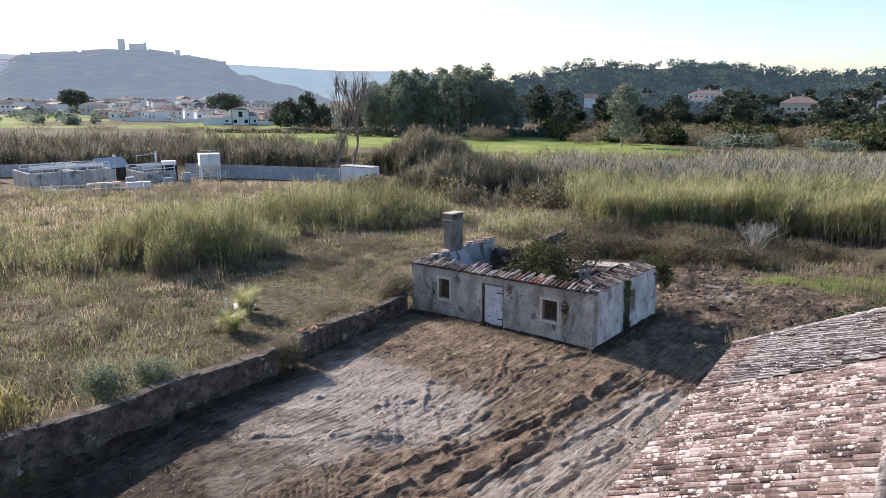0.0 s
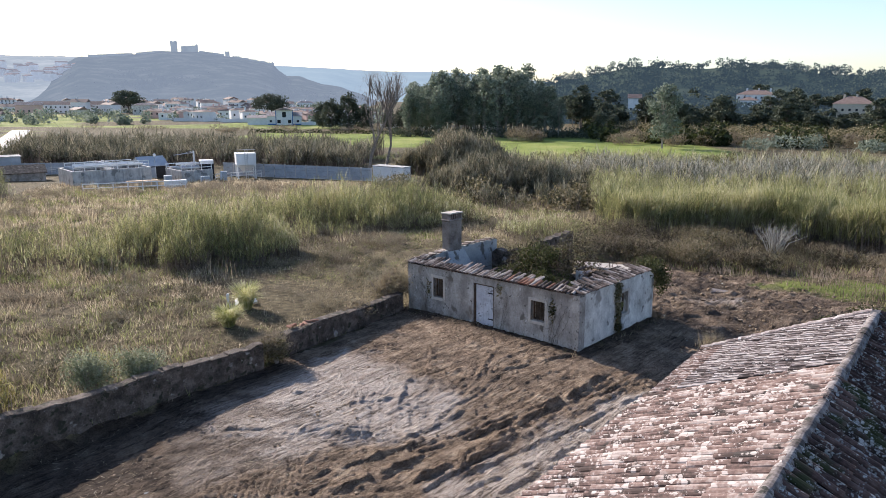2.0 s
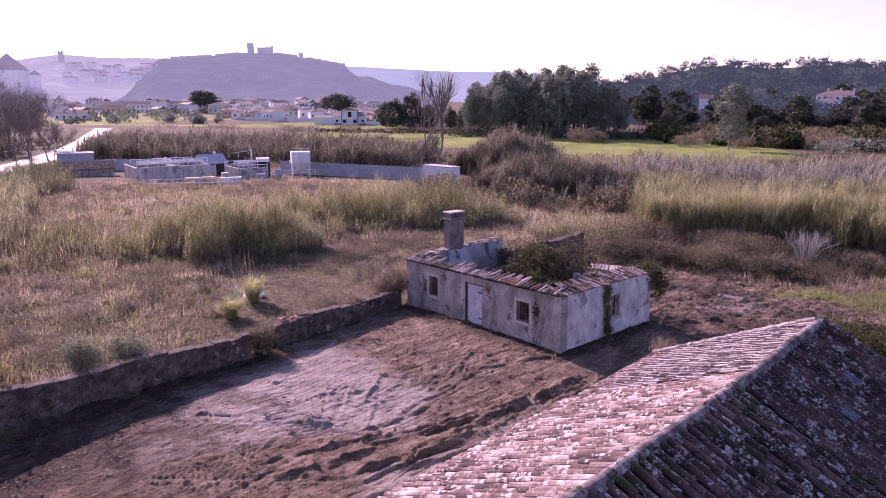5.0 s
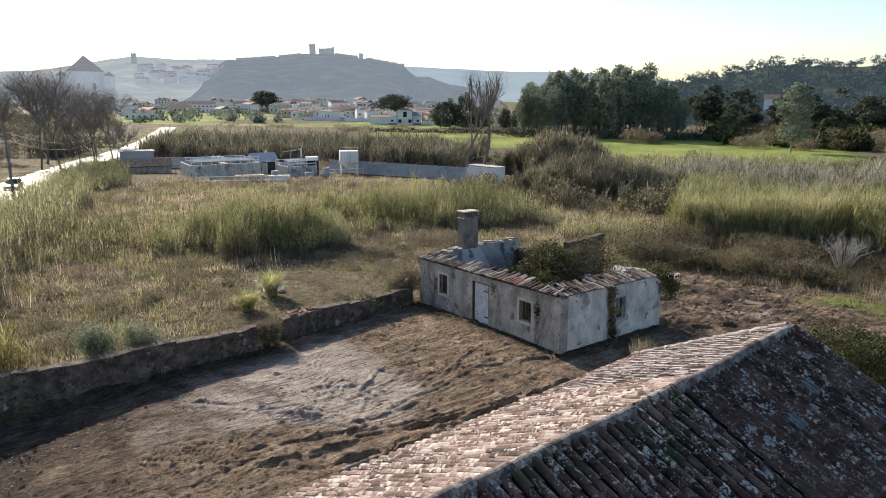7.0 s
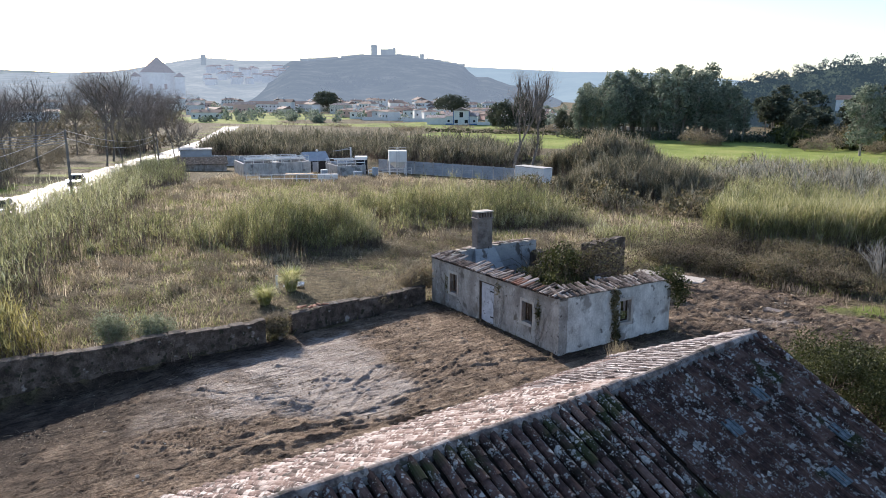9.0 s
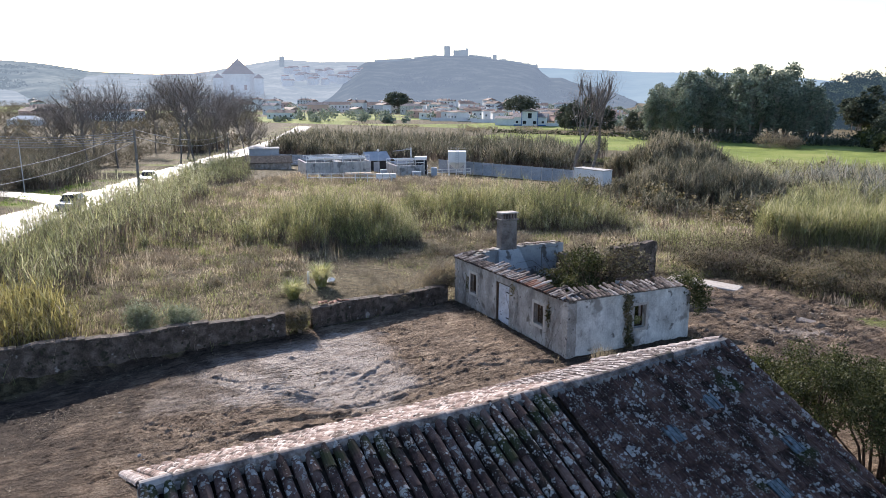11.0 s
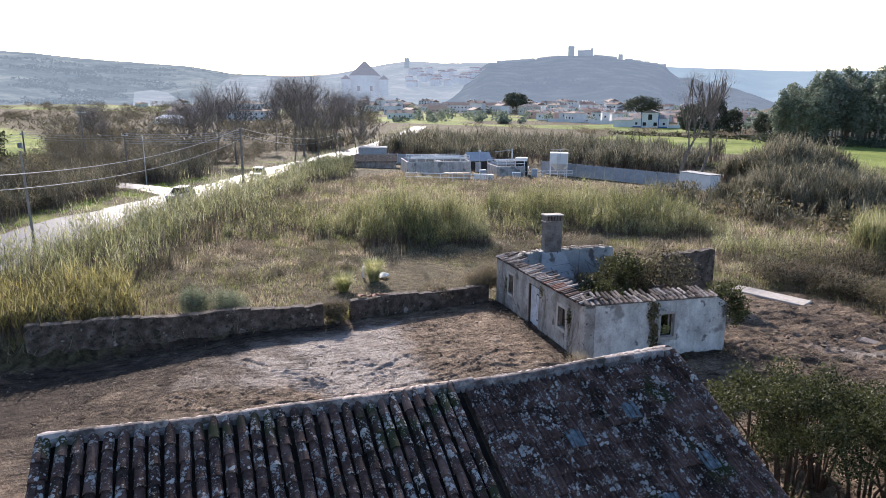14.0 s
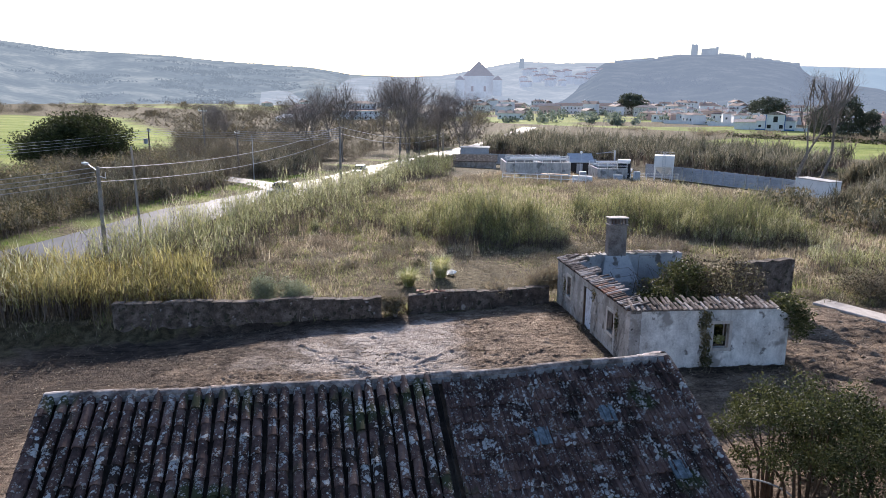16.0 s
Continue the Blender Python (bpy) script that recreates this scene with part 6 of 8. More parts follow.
def pampas(x, y, r, h):
    ob = thing("pampas_grass", "bright yellow-green pampas grass tuft in the field", "grass", pose(x, y, gz(x, y)), "pampas tufts")
    n = 700
    a, q = rng.uniform(0, math.tau, n), rng.uniform(0, 0.25, n)
    p = np.column_stack([q * np.cos(a), q * np.sin(a), np.zeros(n)])
    e = p + np.column_stack([np.cos(a) * r * rng.uniform(0.3, 1, n), np.sin(a) * r * rng.uniform(0.3, 1, n), h * rng.uniform(0.35, 1, n)])
    m = p * 0.5 + e * 0.5 + np.column_stack([0 * a, 0 * a, 0.25 * h + 0 * a])
    s_ = np.column_stack([-np.sin(a), np.cos(a), 0 * a]) * 0.02
    part("leaves", tri_mesh("leaves", np.concatenate([np.stack([p - s_, p + s_, m], 1), np.stack([m - s_, m + s_, e], 1)]), 3, "pampas"), ob)


pampas(-9.6, 32.4, 0.9, 1.5)
pampas(-9.5, 29.7, 0.8, 1.1)

# dead thorn bush in front of the reeds
ob = thing("dead_bush", "bare grey dead thorn bush before the reeds", "bush", pose(22.3, 47.9, gz(22.3, 47.9)))
for k in range(34):
    a, out = 2.4 * k + rng.uniform(-0.3, 0.3), rng.uniform(0.3, 2.0)
    base = Vector((0.25 * math.cos(a), 0.25 * math.sin(a), -0.05))
    mid = Vector((0.45 * out * math.cos(a), 0.45 * out * math.sin(a), rng.uniform(0.9, 1.4)))
    tip = Vector((out * math.cos(a + 0.2), out * math.sin(a + 0.2), rng.uniform(1.7, 2.7) - 0.25 * out))
    s = Shape().tube(base, mid, 0.035, 0.024, 4, False).tube(mid, tip, 0.024, 0.008, 4, False)
    for q in range(5):
        p = mid.lerp(tip, 0.15 + 0.17 * q)
        s.tube(p, p + Vector((rng.normal(0, 0.3), rng.normal(0, 0.3), rng.uniform(0.2, 0.6))), 0.012, 0.005, 3, False)
    piece("branch", s, "dead_twig", ob)


# ---- the water works ----
WORKS = pose(-61.5, 102.5, 0, 0, 0, 46.5)


def at_works(lx, ly, rot=0):
    p = WORKS @ Vector((lx, ly, 0))
    return pose(p.x, p.y, gz(p.x, p.y), 0, 0, 46.5 + rot)


def rail(name, length, m, label, height=1.1, gap=1.6):
    ob = thing(name, label, "railing", m)
    n = max(2, round(length / gap))
    for i in range(n + 1):
        x = length * i / n
        piece("post", Shape().tube((x, 0, -0.1), (x, 0, height), 0.07, n=6), "white_paint", ob)
    for z in (height * 0.5, height):
        piece("rail", Shape().tube((-0.05, 0, z), (length + 0.05, 0, z), 0.065, n=6), "white_paint", ob)
    return ob


def basin(m, lx, ly, h, label):
    ob = thing("settling_basin", label, "basin", m, "basins of the works")
    t = 0.3
    for n2, q in (("side_wall", (0, 0, -1, lx, t, h)), ("side_wall", (0, ly - t, -1, lx, ly, h)), ("end_wall", (0, t, -1, t, ly - t, h)), ("end_wall", (lx - t, t, -1, lx, ly - t, h))):
        piece(n2, Shape().box(*q, chamfer=0.03), "concrete", ob)
    piece("water", Shape().box(t, t, h - 1.2, lx - t, ly - t, h - 0.5), "glass", ob, "dark water surface")
    for i in range(2):
        piece("pipe", Shape().tube((0.3, ly * (0.35 + 0.3 * i), h + 0.25), (lx - 0.3, ly * (0.35 + 0.3 * i), h + 0.25), 0.16, n=8), "steel_grey", ob, "grey pipe across the basin")
    for i in range(4):
        x = lx * (0.12 + 0.25 * i)
        piece("buttress", Shape().box(x, -0.25, -1, x + 0.25, -0.01, h - 0.2, chamfer=0.03), "concrete", ob)
    return ob


basin(at_works(0, 0), 12.0, 8.0, 2.3, "concrete basin with stained walls and grey pipes")
basin(at_works(17, 0), 5.6, 7.0, 1.9, "small pale concrete basin")
rail("railing", 10.5, at_works(1, 7.8) @ Matrix.Translation((0, 0, 2.2)), "white steel railing on the basin's rim")
rail("railing", 5.4, at_works(17.1, 6.8) @ Matrix.Translation((0, 0, 1.8)), "white steel railing on the small basin")
rail("railing", 5.4, at_works(17.1, 0.2) @ Matrix.Translation((0, 0, 1.8)), "white steel railing on the small basin")
rail("railing", 13.5, pose(-54.0, 92.5, gz(-54, 92.5), 0, 0, 26), "low steel railing before the works", 1.2, 1.9)

rail("railing", 11.5, at_works(0.2, 0.15) @ Matrix.Translation((0, 0, 2.3)), "white steel railing along the basin's front rim")
rail("railing", 9.0, at_works(23.5, 1.0), "white steel railing on the yard of the works")
for k, (lx, ly, ll) in enumerate(((1.0, 2.2, 10.5), (1.5, 5.2, 9.5), (17.4, 3.0, 5.0))):
    pr = thing("pipe_run", "white pipe carried on short stands over the basin", "pipe", at_works(lx, ly), "pipes of the works")
    piece("pipe", Shape().tube((0, 0, 2.95), (ll, 0, 2.95), 0.14, n=8), "white_paint", pr)
    for i in range(4):
        piece("stand", Shape().box(ll * (0.1 + 0.26 * i), -0.08, 1.6, ll * (0.1 + 0.26 * i) + 0.14, 0.08, 2.82), "concrete", pr)
wk = thing("walkway", "pale concrete walkway across the basins", "walkway", at_works(5.6, 0.1))
piece("deck", Shape().box(0, 0, 2.31, 1.2, 7.8, 2.46, chamfer=0.02), "concrete", wk)
for x in (0.05, 1.1):
    piece("handrail", Shape().box(x, 0.1, 3.3, x + 0.06, 7.7, 3.38), "white_paint", wk)
    for i in range(5):
        piece("baluster", Shape().box(x, 0.1 + 1.85 * i, 2.46, x + 0.06, 0.18 + 1.85 * i, 3.3), "white_paint", wk)
for lx, ly, w, h in ((13.0, -3.0, 1.2, 1.4), (19.4, -2.4, 1.6, 1.0), (23.4, -1.6, 1.1, 1.7)):
    cb = thing("control_cabinet", "white metal control cabinet at the works", "cabinet", at_works(lx, ly), "cabinets of the works")
    piece("case", Shape().box(0, 0, 0.1, w, 0.6, h, chamfer=0.03), "white_paint", cb)
    piece("plinth", Shape().box(0.03, 0.03, -0.2, w - 0.03, 0.57, 0.096), "concrete", cb)
    piece("door", Shape().box(0.06, -0.02, 0.2, w - 0.06, -0.004, h - 0.1), "steel_grey", cb)

shed = thing("pump_house", "small pump house with white gable and grey sheet roof", "shed", pose(-59.6, 120.7, gz(-59.6, 120.7), 0, 0, 46.5))
# near-black colour stands in for the shade on the front
piece("wall", Shape().prism([(0, -0.5), (4.4, -0.5), (4.4, 2.3), (0, 2.3)], 0.05, 5.5), "dark", shed, "dark shaded front")
piece("gable", Shape().prism([(0.0, 0), (0.0, 2.3), (5.5, 2.3), (5.5, 0)], 0, 0.12, pose(0.0, 0, 0, 0, 0, 90)), "white_paint", shed)
piece("gable", Shape().prism([(0.0, 2.3), (2.4, 3.7), (5.5, 2.3)], -0.12, 0.12, pose(0.0, 0, 0, 0, 0, 90)), "white_paint", shed)
piece("roof", Shape().prism([(-0.3, 2.2), (2.4, 3.72), (5.8, 2.2), (5.8, 2.32), (2.4, 3.86), (-0.3, 2.32)], -4.7, 0.25, pose(0.0, 0, 0, 0, 0, 90)), "steel_grey", shed, "grey corrugated roof")
piece("door", Shape().box(1.2, -0.02, 0, 2.4, 0.045, 2.0), "steel_grey", shed)

tank = thing("water_tank", "white conical-bottom tank on steel legs", "tank", pose(-42.7, 126.6, gz(-42.7, 126.6), 0, 0, 25))
s = Shape()
s.add([(x * a, y * a, z) for z, a in ((4.7, 1.75), (2.6, 1.75), (1.3, 0.55)) for x, y in ((-1, -1), (1, -1), (1, 1), (-1, 1))], [(0, 1, 2, 3)] + [(4 * k + 4 + i, 4 * k + 4 + (i + 1) % 4, 4 * k + (i + 1) % 4, 4 * k + i) for k in range(2) for i in range(4)] + [(11, 10, 9, 8)])
piece("vessel", s, "white_paint", tank)
for x in (-1.6, 1.6):
    for y in (-1.6, 1.6):
        piece("leg", Shape().box(x - 0.1, y - 0.1, -0.2, x + 0.1, y + 0.1, 2.9), "white_paint", tank)
s = Shape()
for x in (-0.25, 0.25):
    s.tube((x, -1.95, 0), (x, -1.95, 5.5), 0.04, n=5)
for k in range(13):
    s.tube((-0.25, -1.95, 0.4 + k * 0.4), (0.25, -1.95, 0.4 + k * 0.4), 0.03, n=5)
piece("ladder", s, "metal", tank)
for z in (4.95, 5.4):
    piece("top_rail", Shape().tube((-1.7, -1.7, z), (1.7, -1.7, z), 0.035, n=5), "metal", tank)


def panel_fence(a, b, h, label):
    a, b = Vector(a), Vector(b)
    L = (b - a).length
    ob = thing("panel_fence", label, "fence", pose(a.x, a.y, gz(*((a + b) / 2)), 0, 0, math.degrees(math.atan2(b.y - a.y, b.x - a.x))), kind="structure")
    n = int(L / 2.1)
    for i in range(n):
        x0, x1 = L * i / n, L * (i + 1) / n
        piece("post", Shape().box(x0, -0.12, -0.5, x0 + 0.16, 0.12, h + 0.05), "concrete", ob)
        for k in range(5):
            z = 0.12 + k * (h - 0.12) / 5
            piece("panel", Shape().box(x0 + 0.165, -0.03, z, x1 - 0.005, 0.04, z + (h - 0.12) / 5 - 0.03), "steel_grey", ob)
        piece("kerb", Shape().box(x0 + 0.165, -0.06, -0.4, x1 - 0.005, 0.06, 0.1), "concrete", ob)
    return ob


panel_fence((-48.5, 130.5), (-18.4, 123.6), 2.5, "long grey slatted panel fence round the works")
panel_fence((-88, 126), (-62, 134), 2.3, "grey slatted panel fence behind the basins")
blk = thing("white_wall_block", "plain white rendered wall block at the fence end", "wall", pose(-18.1, 122.6, gz(-18, 122), 0, 0, -28))
piece("body", Shape().box(0, 0, -0.5, 6.6, 2.4, 2.75, chamfer=0.05), "white_paint", blk)
piece("coping", Shape().box(-0.06, -0.06, 2.754, 6.66, 2.46, 2.9, chamfer=0.03), "concrete", blk)
hut = thing("utility_hut", "plain grey-green flat-roofed hut beside the road", "shed", pose(-92.5, 124, gz(-92, 124), 0, 0, 40))
piece("body", Shape().box(0, 0, -0.5, 6.5, 4, 3.2, chamfer=0.04), "steel_grey", hut)
piece("roof", Shape().box(-0.2, -0.2, 3.204, 6.7, 4.2, 3.4, chamfer=0.03), "concrete", hut)
low = thing("low_outbuilding", "low outbuilding with a dark tiled roof", "shed", pose(-80.5, 108.5, gz(-80, 108) - 0.5, 0, 0, 40))
piece("wall", Shape().box(0, 0, -0.5, 9, 5, 1.6), "plaster", low)
piece("roof", Shape().prism([(-0.3, 1.55), (2.5, 2.7), (5.3, 1.55), (5.3, 1.65), (2.5, 2.85), (-0.3, 1.65)], -9.3, 0.3, pose(0, 0, 0, 0, 0, 90)), "stone", low)


def crates(n, m, mat, label):
    for i in range(n):
        ob = thing("crate", label, "crate", m @ Matrix.Translation((i * 1.15, 0, 0)), "crates before the works")
        for k in range(4):
            piece("board", Shape().box(0, -0.02, 0.1 + k * 0.27, 1.05, 0.02, 0.1 + k * 0.27 + 0.24), mat, ob)
        piece("load", Shape().box(0.02, 0.025, 0.08, 1.03, 1.0, 1.15, chamfer=0.03), mat, ob)
        piece("skid", Shape().box(0, 0, 0, 1.05, 1.0, 0.075), "wood_dark", ob)


crates(4, pose(-51.4, 99.6, gz(-50, 100), 0, 0, 32), "wood_crate", "pale wooden crate stacked with goods")
crates(3, pose(-46.9, 102.2, gz(-46, 103), 0, 0, 30), "white_paint", "white plastic-wrapped crate before the works")

# truck with its cab towards us
truck = thing("truck", "parked truck with a white cab and black front", "truck", pose(-47.2, 119.5, gz(-47, 119.5), 0, 0, 25))
piece("cab", Shape().prism([(-1.2, 0.9), (1.2, 0.9), (1.2, 3.35), (1.05, 3.5), (-1.05, 3.5), (-1.2, 3.35)], 0, 2.2), "dark", truck, "dark cab front")
piece("windscreen", Shape().prism([(-1.08, 1.95), (1.08, 1.95), (1.0, 2.85), (-1.0, 2.85)], -0.03, 0.0), "glass", truck)
piece("roof_panel", Shape().box(-1.18, -0.05, 2.95, 1.18, 2.15, 3.58, chamfer=0.06), "white_paint", truck, "white cab roof")
piece("bumper", Shape().box(-1.22, -0.12, 0.4, 1.22, 0.12, 0.9, chamfer=0.04), "dark", truck)
piece("bed", Shape().box(-1.2, 2.4, 1.0, 1.2, 7.6, 1.3), "steel_grey", truck)
for x in (-1.05, 0.8):
    for y in (0.9, 4.6, 6.2):
        w = piece("wheel", Shape().tube((x, y, 0.48), (x + 0.28, y, 0.48), 0.48, n=14), "rubber", truck)
for x in (-0.85, 0.85):
    piece("headlight", Shape().box(x - 0.18, -0.14, 0.95, x + 0.18, 0.0, 1.12), "metal", truck)
lampm = thing("lamp_post", "thin pole with a white ball lamp at the works", "street lamp", at_works(16, 9))
piece("pole", Shape().tube((0, 0, 0), (0, 0, 4.2), 0.05, n=6), "metal", lampm)
bm = bmesh.new()
bmesh.ops.create_icosphere(bm, subdivisions=2, radius=0.28, matrix=Matrix.Translation((0, 0, 4.4)))
me = bpy.data.meshes.new("globe")
bm.to_mesh(me)
bm.free()
me.materials.append(M["white_paint"])
part("globe", me, lampm)
gant = thing("gantry", "steel hoist arm over the basin", "hoist", at_works(21.5, 5))
piece("mast", Shape().box(-0.12, -0.12, 0, 0.12, 0.12, 5.2), "metal", gant)
piece("arm", Shape().tube((0.1, 0, 4.9), (-3.6, 0, 4.6), 0.06, n=5).tube((0, 0, 5.2), (-2.4, 0, 4.7), 0.03, n=5), "metal", gant)

# ---- poles and wires ----
def pole(x, y, h, r, mat, label, tilt=(0, 0), arm=0.0, category="utility pole"):
    ob = thing("utility_pole", label, category, pose(x, y, gz(x, y), tilt[0], tilt[1]))
    piece("mast", Shape().tube((0, 0, -0.3), (0, 0, h), r, r * 0.65, 8), mat, ob)
    if arm:
        piece("cross_arm", Shape().box(-arm, -0.06, h - 0.5, arm, 0.06, h - 0.38), "metal", ob)
        for q in (-0.9, 0.0, 0.9):
            piece("insulator", Shape().tube((q * arm, 0, h - 0.38), (q * arm, 0, h - 0.2), 0.05, n=6), "white_paint", ob)
    return ob


p1 = pole(-29.8, 20.6, 5.9, 0.17, "pole_grey", "tall grey concrete utility pole beside the road", (0, 1.5))
piece("bracket", Shape().tube((0, 0, 5.6), (-0.9, -0.3, 6.0), 0.03, n=5).tube((0, 0, 5.3), (0.7, 0.2, 5.2), 0.025, n=5).tube((0.7, 0.2, 5.2), (0.7, 0.2, 5.6), 0.02, n=5), "metal", p1)
piece("lamp_head", Shape().box(-1.5, -0.5, 5.95, -0.85, -0.2, 6.1, chamfer=0.04), "metal", p1, "street lamp head")
pole(-32.6, 24.2, 6.9, 0.11, "bark_pale", "leaning weathered wooden pole", (0, -3))
pole(-51.6, 57.3, 8.0, 0.17, "pole_grey", "grey concrete pole at the road's edge")
pole(-98, 123.6, 6.6, 0.16, "pole_grey", "grey concrete pole beside the road")
p3 = pole(-80, 45.5, 6.4, 0.14, "bark", "dark wooden pole carrying a small transformer", arm=0.5)
piece("transformer", Shape().tube((-0.3, -0.35, 4.2), (-0.3, -0.35, 4.9), 0.3, n=10), "steel_grey", p3)
pole(-66.3, 53.7, 6.2, 0.07, "metal", "thin steel lamp pole at the turning", category="street lamp")
pole(-73.6, 55.6, 6.6, 0.14, "bark", "dark wooden pole carrying several wires", arm=0.7)
pole(-104, 66, 9.5, 0.16, "pole_grey", "concrete pole with a long cross arm in the green field", arm=1.6)


def wire(a, b, drop, r=0.022, n=14):
    a, b = Vector(a), Vector(b)
    pts = [a.lerp(b, i / n) - Vector((0, 0, drop * 4 * (i / n) * (1 - i / n))) for i in range(n + 1)]
    side = Vector((b.y - a.y, a.x - b.x, 0)).normalized() * r
    ring_ = (side, Vector((0, 0, r)), -side, Vector((0, 0, -r)))
    s = Shape().add([p + o for p in pts for o in ring_], [(4 * i + j, 4 * i + (j + 1) % 4, 4 * i + 4 + (j + 1) % 4, 4 * i + 4 + j) for i in range(n) for j in range(4)])
    thing("wire", "sagging overhead cable between the poles", "cable", group="overhead wires", data=s.mesh("wire", "wire"))


top1 = Vector((-29.7, 20.6, 5.8))
topx = Vector((-51.6, 57.3, gz(-51.6, 57.3) + 7.9))
wire(top1, topx, 1.0, 0.026)
wire(top1 - Vector((0, 0, 0.9)), topx - Vector((0, 0, 1.3)), 1.0, 0.026)
topq = Vector((-73.6, 55.6, gz(-73.6, 55.6) + 6.3))
for k in range(5):
    wire(topq + Vector((0, 0, 0.15 - 0.32 * k)), topx + Vector((0, 0, -0.25 - 0.26 * k)), 0.35, 0.03)
    if k < 3:
        wire(topq + Vector((0, 0, -0.35 * k)), Vector((-80, 45.5, gz(-80, 45.5) + 6.2 - 0.3 * k)), 0.3, 0.02)
top5 = Vector((-98, 123.6, gz(-98, 123.6) + 6.5))
wire(topx, top5, 1.3, 0.03)
wire(topx - Vector((0, 0, 0.8)), top5 - Vector((0, 0, 0.7)), 1.5, 0.03)
for k in range(4):
    wire(top1 + Vector((-0.5, 0, -0.3 * k)), Vector((-27, -6, 6.4 - 0.3 * k)), 0.6, 0.02)
    wire(Vector((-80, 45.5, gz(-80, 45.5) + 6.0 - 0.35 * k)), Vector((-58, -4, 6.2 - 0.35 * k)), 0.9, 0.02)

# ---- cars ----
def car(x, y, heading, paint, label):
    ob = thing("car", label, "car", pose(x, y, gz(x, y) + 0.03, 0, 0, heading), "cars on the road")
    side = [(-2.1, 0.35), (2.05, 0.35), (2.1, 0.6), (2.0, 0.78), (1.05, 0.92), (-1.95, 0.98), (-2.1, 0.8)]
    piece("body", Shape().prism(side, -0.86, 0.86), paint, ob)
    s = Shape()
    low, high = [(1.0, 0.92), (-1.85, 0.98)], [(0.35, 1.42), (-1.35, 1.42)]
    s.add([(low[0][0], -0.8, low[0][1]), (low[0][0], 0.8, low[0][1]), (low[1][0], 0.8, low[1][1]), (low[1][0], -0.8, low[1][1]), (high[0][0], -0.62, 1.42), (high[0][0], 0.62, 1.42), (high[1][0], 0.62, 1.42), (high[1][0], -0.62, 1.42)],
          [(0, 1, 5, 4), (1, 2, 6, 5), (2, 3, 7, 6), (3, 0, 4, 7)])
    piece("glazing", s, "glass", ob)
    piece("roof", Shape().box(-1.37, -0.64, 1.424, 0.37, 0.64, 1.47, chamfer=0.02), paint, ob)
    for a in (-1.3, 1.3):
        for b in (-0.88, 0.68):
            w = piece("wheel", Shape().tube((a, b, 0.32), (a, b + 0.2, 0.32), 0.32, n=14), "rubber", ob)
            piece("rim", Shape().tube((a, b - 0.006, 0.32), (a, b + 0.206, 0.32), 0.19, n=10), "metal", w)
    for b in (-0.62, 0.62):
        piece("headlight", Shape().box(2.0, b - 0.17, 0.58, 2.12, b + 0.17, 0.72), "white_paint", ob)
    return ob


car(-49.6, 47.2, -54, "car_silver", "silver hatchback driving on the wet road")
car(-70.0, 75.2, -54, "car_silver", "silver car further along the wet road")

# ---- houses ----
def house_far(name, x, y, z, w, d, h, rot, wall, label, storeys=1, hip=False, group="", chimneys=1, roof_h=None, roof="roof_far"):
    ob = thing(name, label, "house", pose(x, y, z, 0, 0, rot), group)
    piece("wall", Shape().box(-w / 2, -d / 2, -4, w / 2, d / 2, h), wall, ob)
    rh = roof_h or d * 0.22
    e = 0.5
    if hip:
        rf = Shape().add([(-w / 2 - e, -d / 2 - e, h), (w / 2 + e, -d / 2 - e, h), (w / 2 + e, d / 2 + e, h), (-w / 2 - e, d / 2 + e, h), (-w / 2 + d / 2, 0, h + rh), (w / 2 - d / 2, 0, h + rh)], [(0, 1, 5, 4), (1, 2, 5), (2, 3, 4, 5), (3, 0, 4), (3, 2, 1, 0)])
    else:
        rf = Shape().prism([(-d / 2 - e, h + 0.004), (0, h + rh), (d / 2 + e, h + 0.004)], -w / 2 - e, w / 2 + e, pose(0, 0, 0, 0, 0, -90))
    piece("roof", rf, roof, ob)
    for k in range(chimneys):
        cx = w * (-0.25 + 0.3 * k)
        piece("chimney", Shape().box(cx - 0.5, -0.4, h + rh * 0.4, cx + 0.5, 0.4, h + rh + 1.2), wall, ob)
    n = max(2, int(w / 3.2))
    for st in range(storeys):
        for i in range(n):
            x0 = -w / 2 + w * (i + 0.5) / n
            zz = h * (st + 0.45) / storeys
            piece("window", Shape().box(x0 - 0.55, -d / 2 - 0.03, zz - 0.6, x0 + 0.55, -d / 2 - 0.004, zz + 0.65), "glass", ob)
    return ob


wx, wy = -109.5, 381
wh = house_far("white_house", wx, wy, -6.7, 16, 10, 5.2, 14, "white_paint", "white two-storey farmhouse with blue trim", 1, chimneys=0, roof="tile_grey")
piece("gable_front", Shape().box(-4.0, -6.3, -3, 4.0, -5.02, 8.6), "white_paint", wh)
piece("gable_roof", Shape().prism([(-4.6, 8.5), (0, 10.2), (4.6, 8.5)], -6.9, 2.0), "tile_grey", wh)
for x in (-4.1, 3.75):
    piece("corner_band", Shape().box(x, -6.36, 0, x + 0.35, -6.304, 8.5), "blue_paint", wh, "blue painted band")
piece("base_band", Shape().box(-8.0, -5.06, 0, 8.0, -5.006, 0.9), "blue_paint", wh, "blue painted base band")
piece("door_window", Shape().box(-0.9, -6.37, 4.6, 0.9, -6.306, 7.6), "glass", wh)
for x in (-2.5, 2.5):
    piece("window", Shape().box(x - 0.8, -6.37, 1.3, x + 0.8, -6.306, 3.2), "glass", wh)
piece("side_wing", Shape().box(-17.5, -4, -3, -8.1, 4, 4.2), "white_paint", wh)
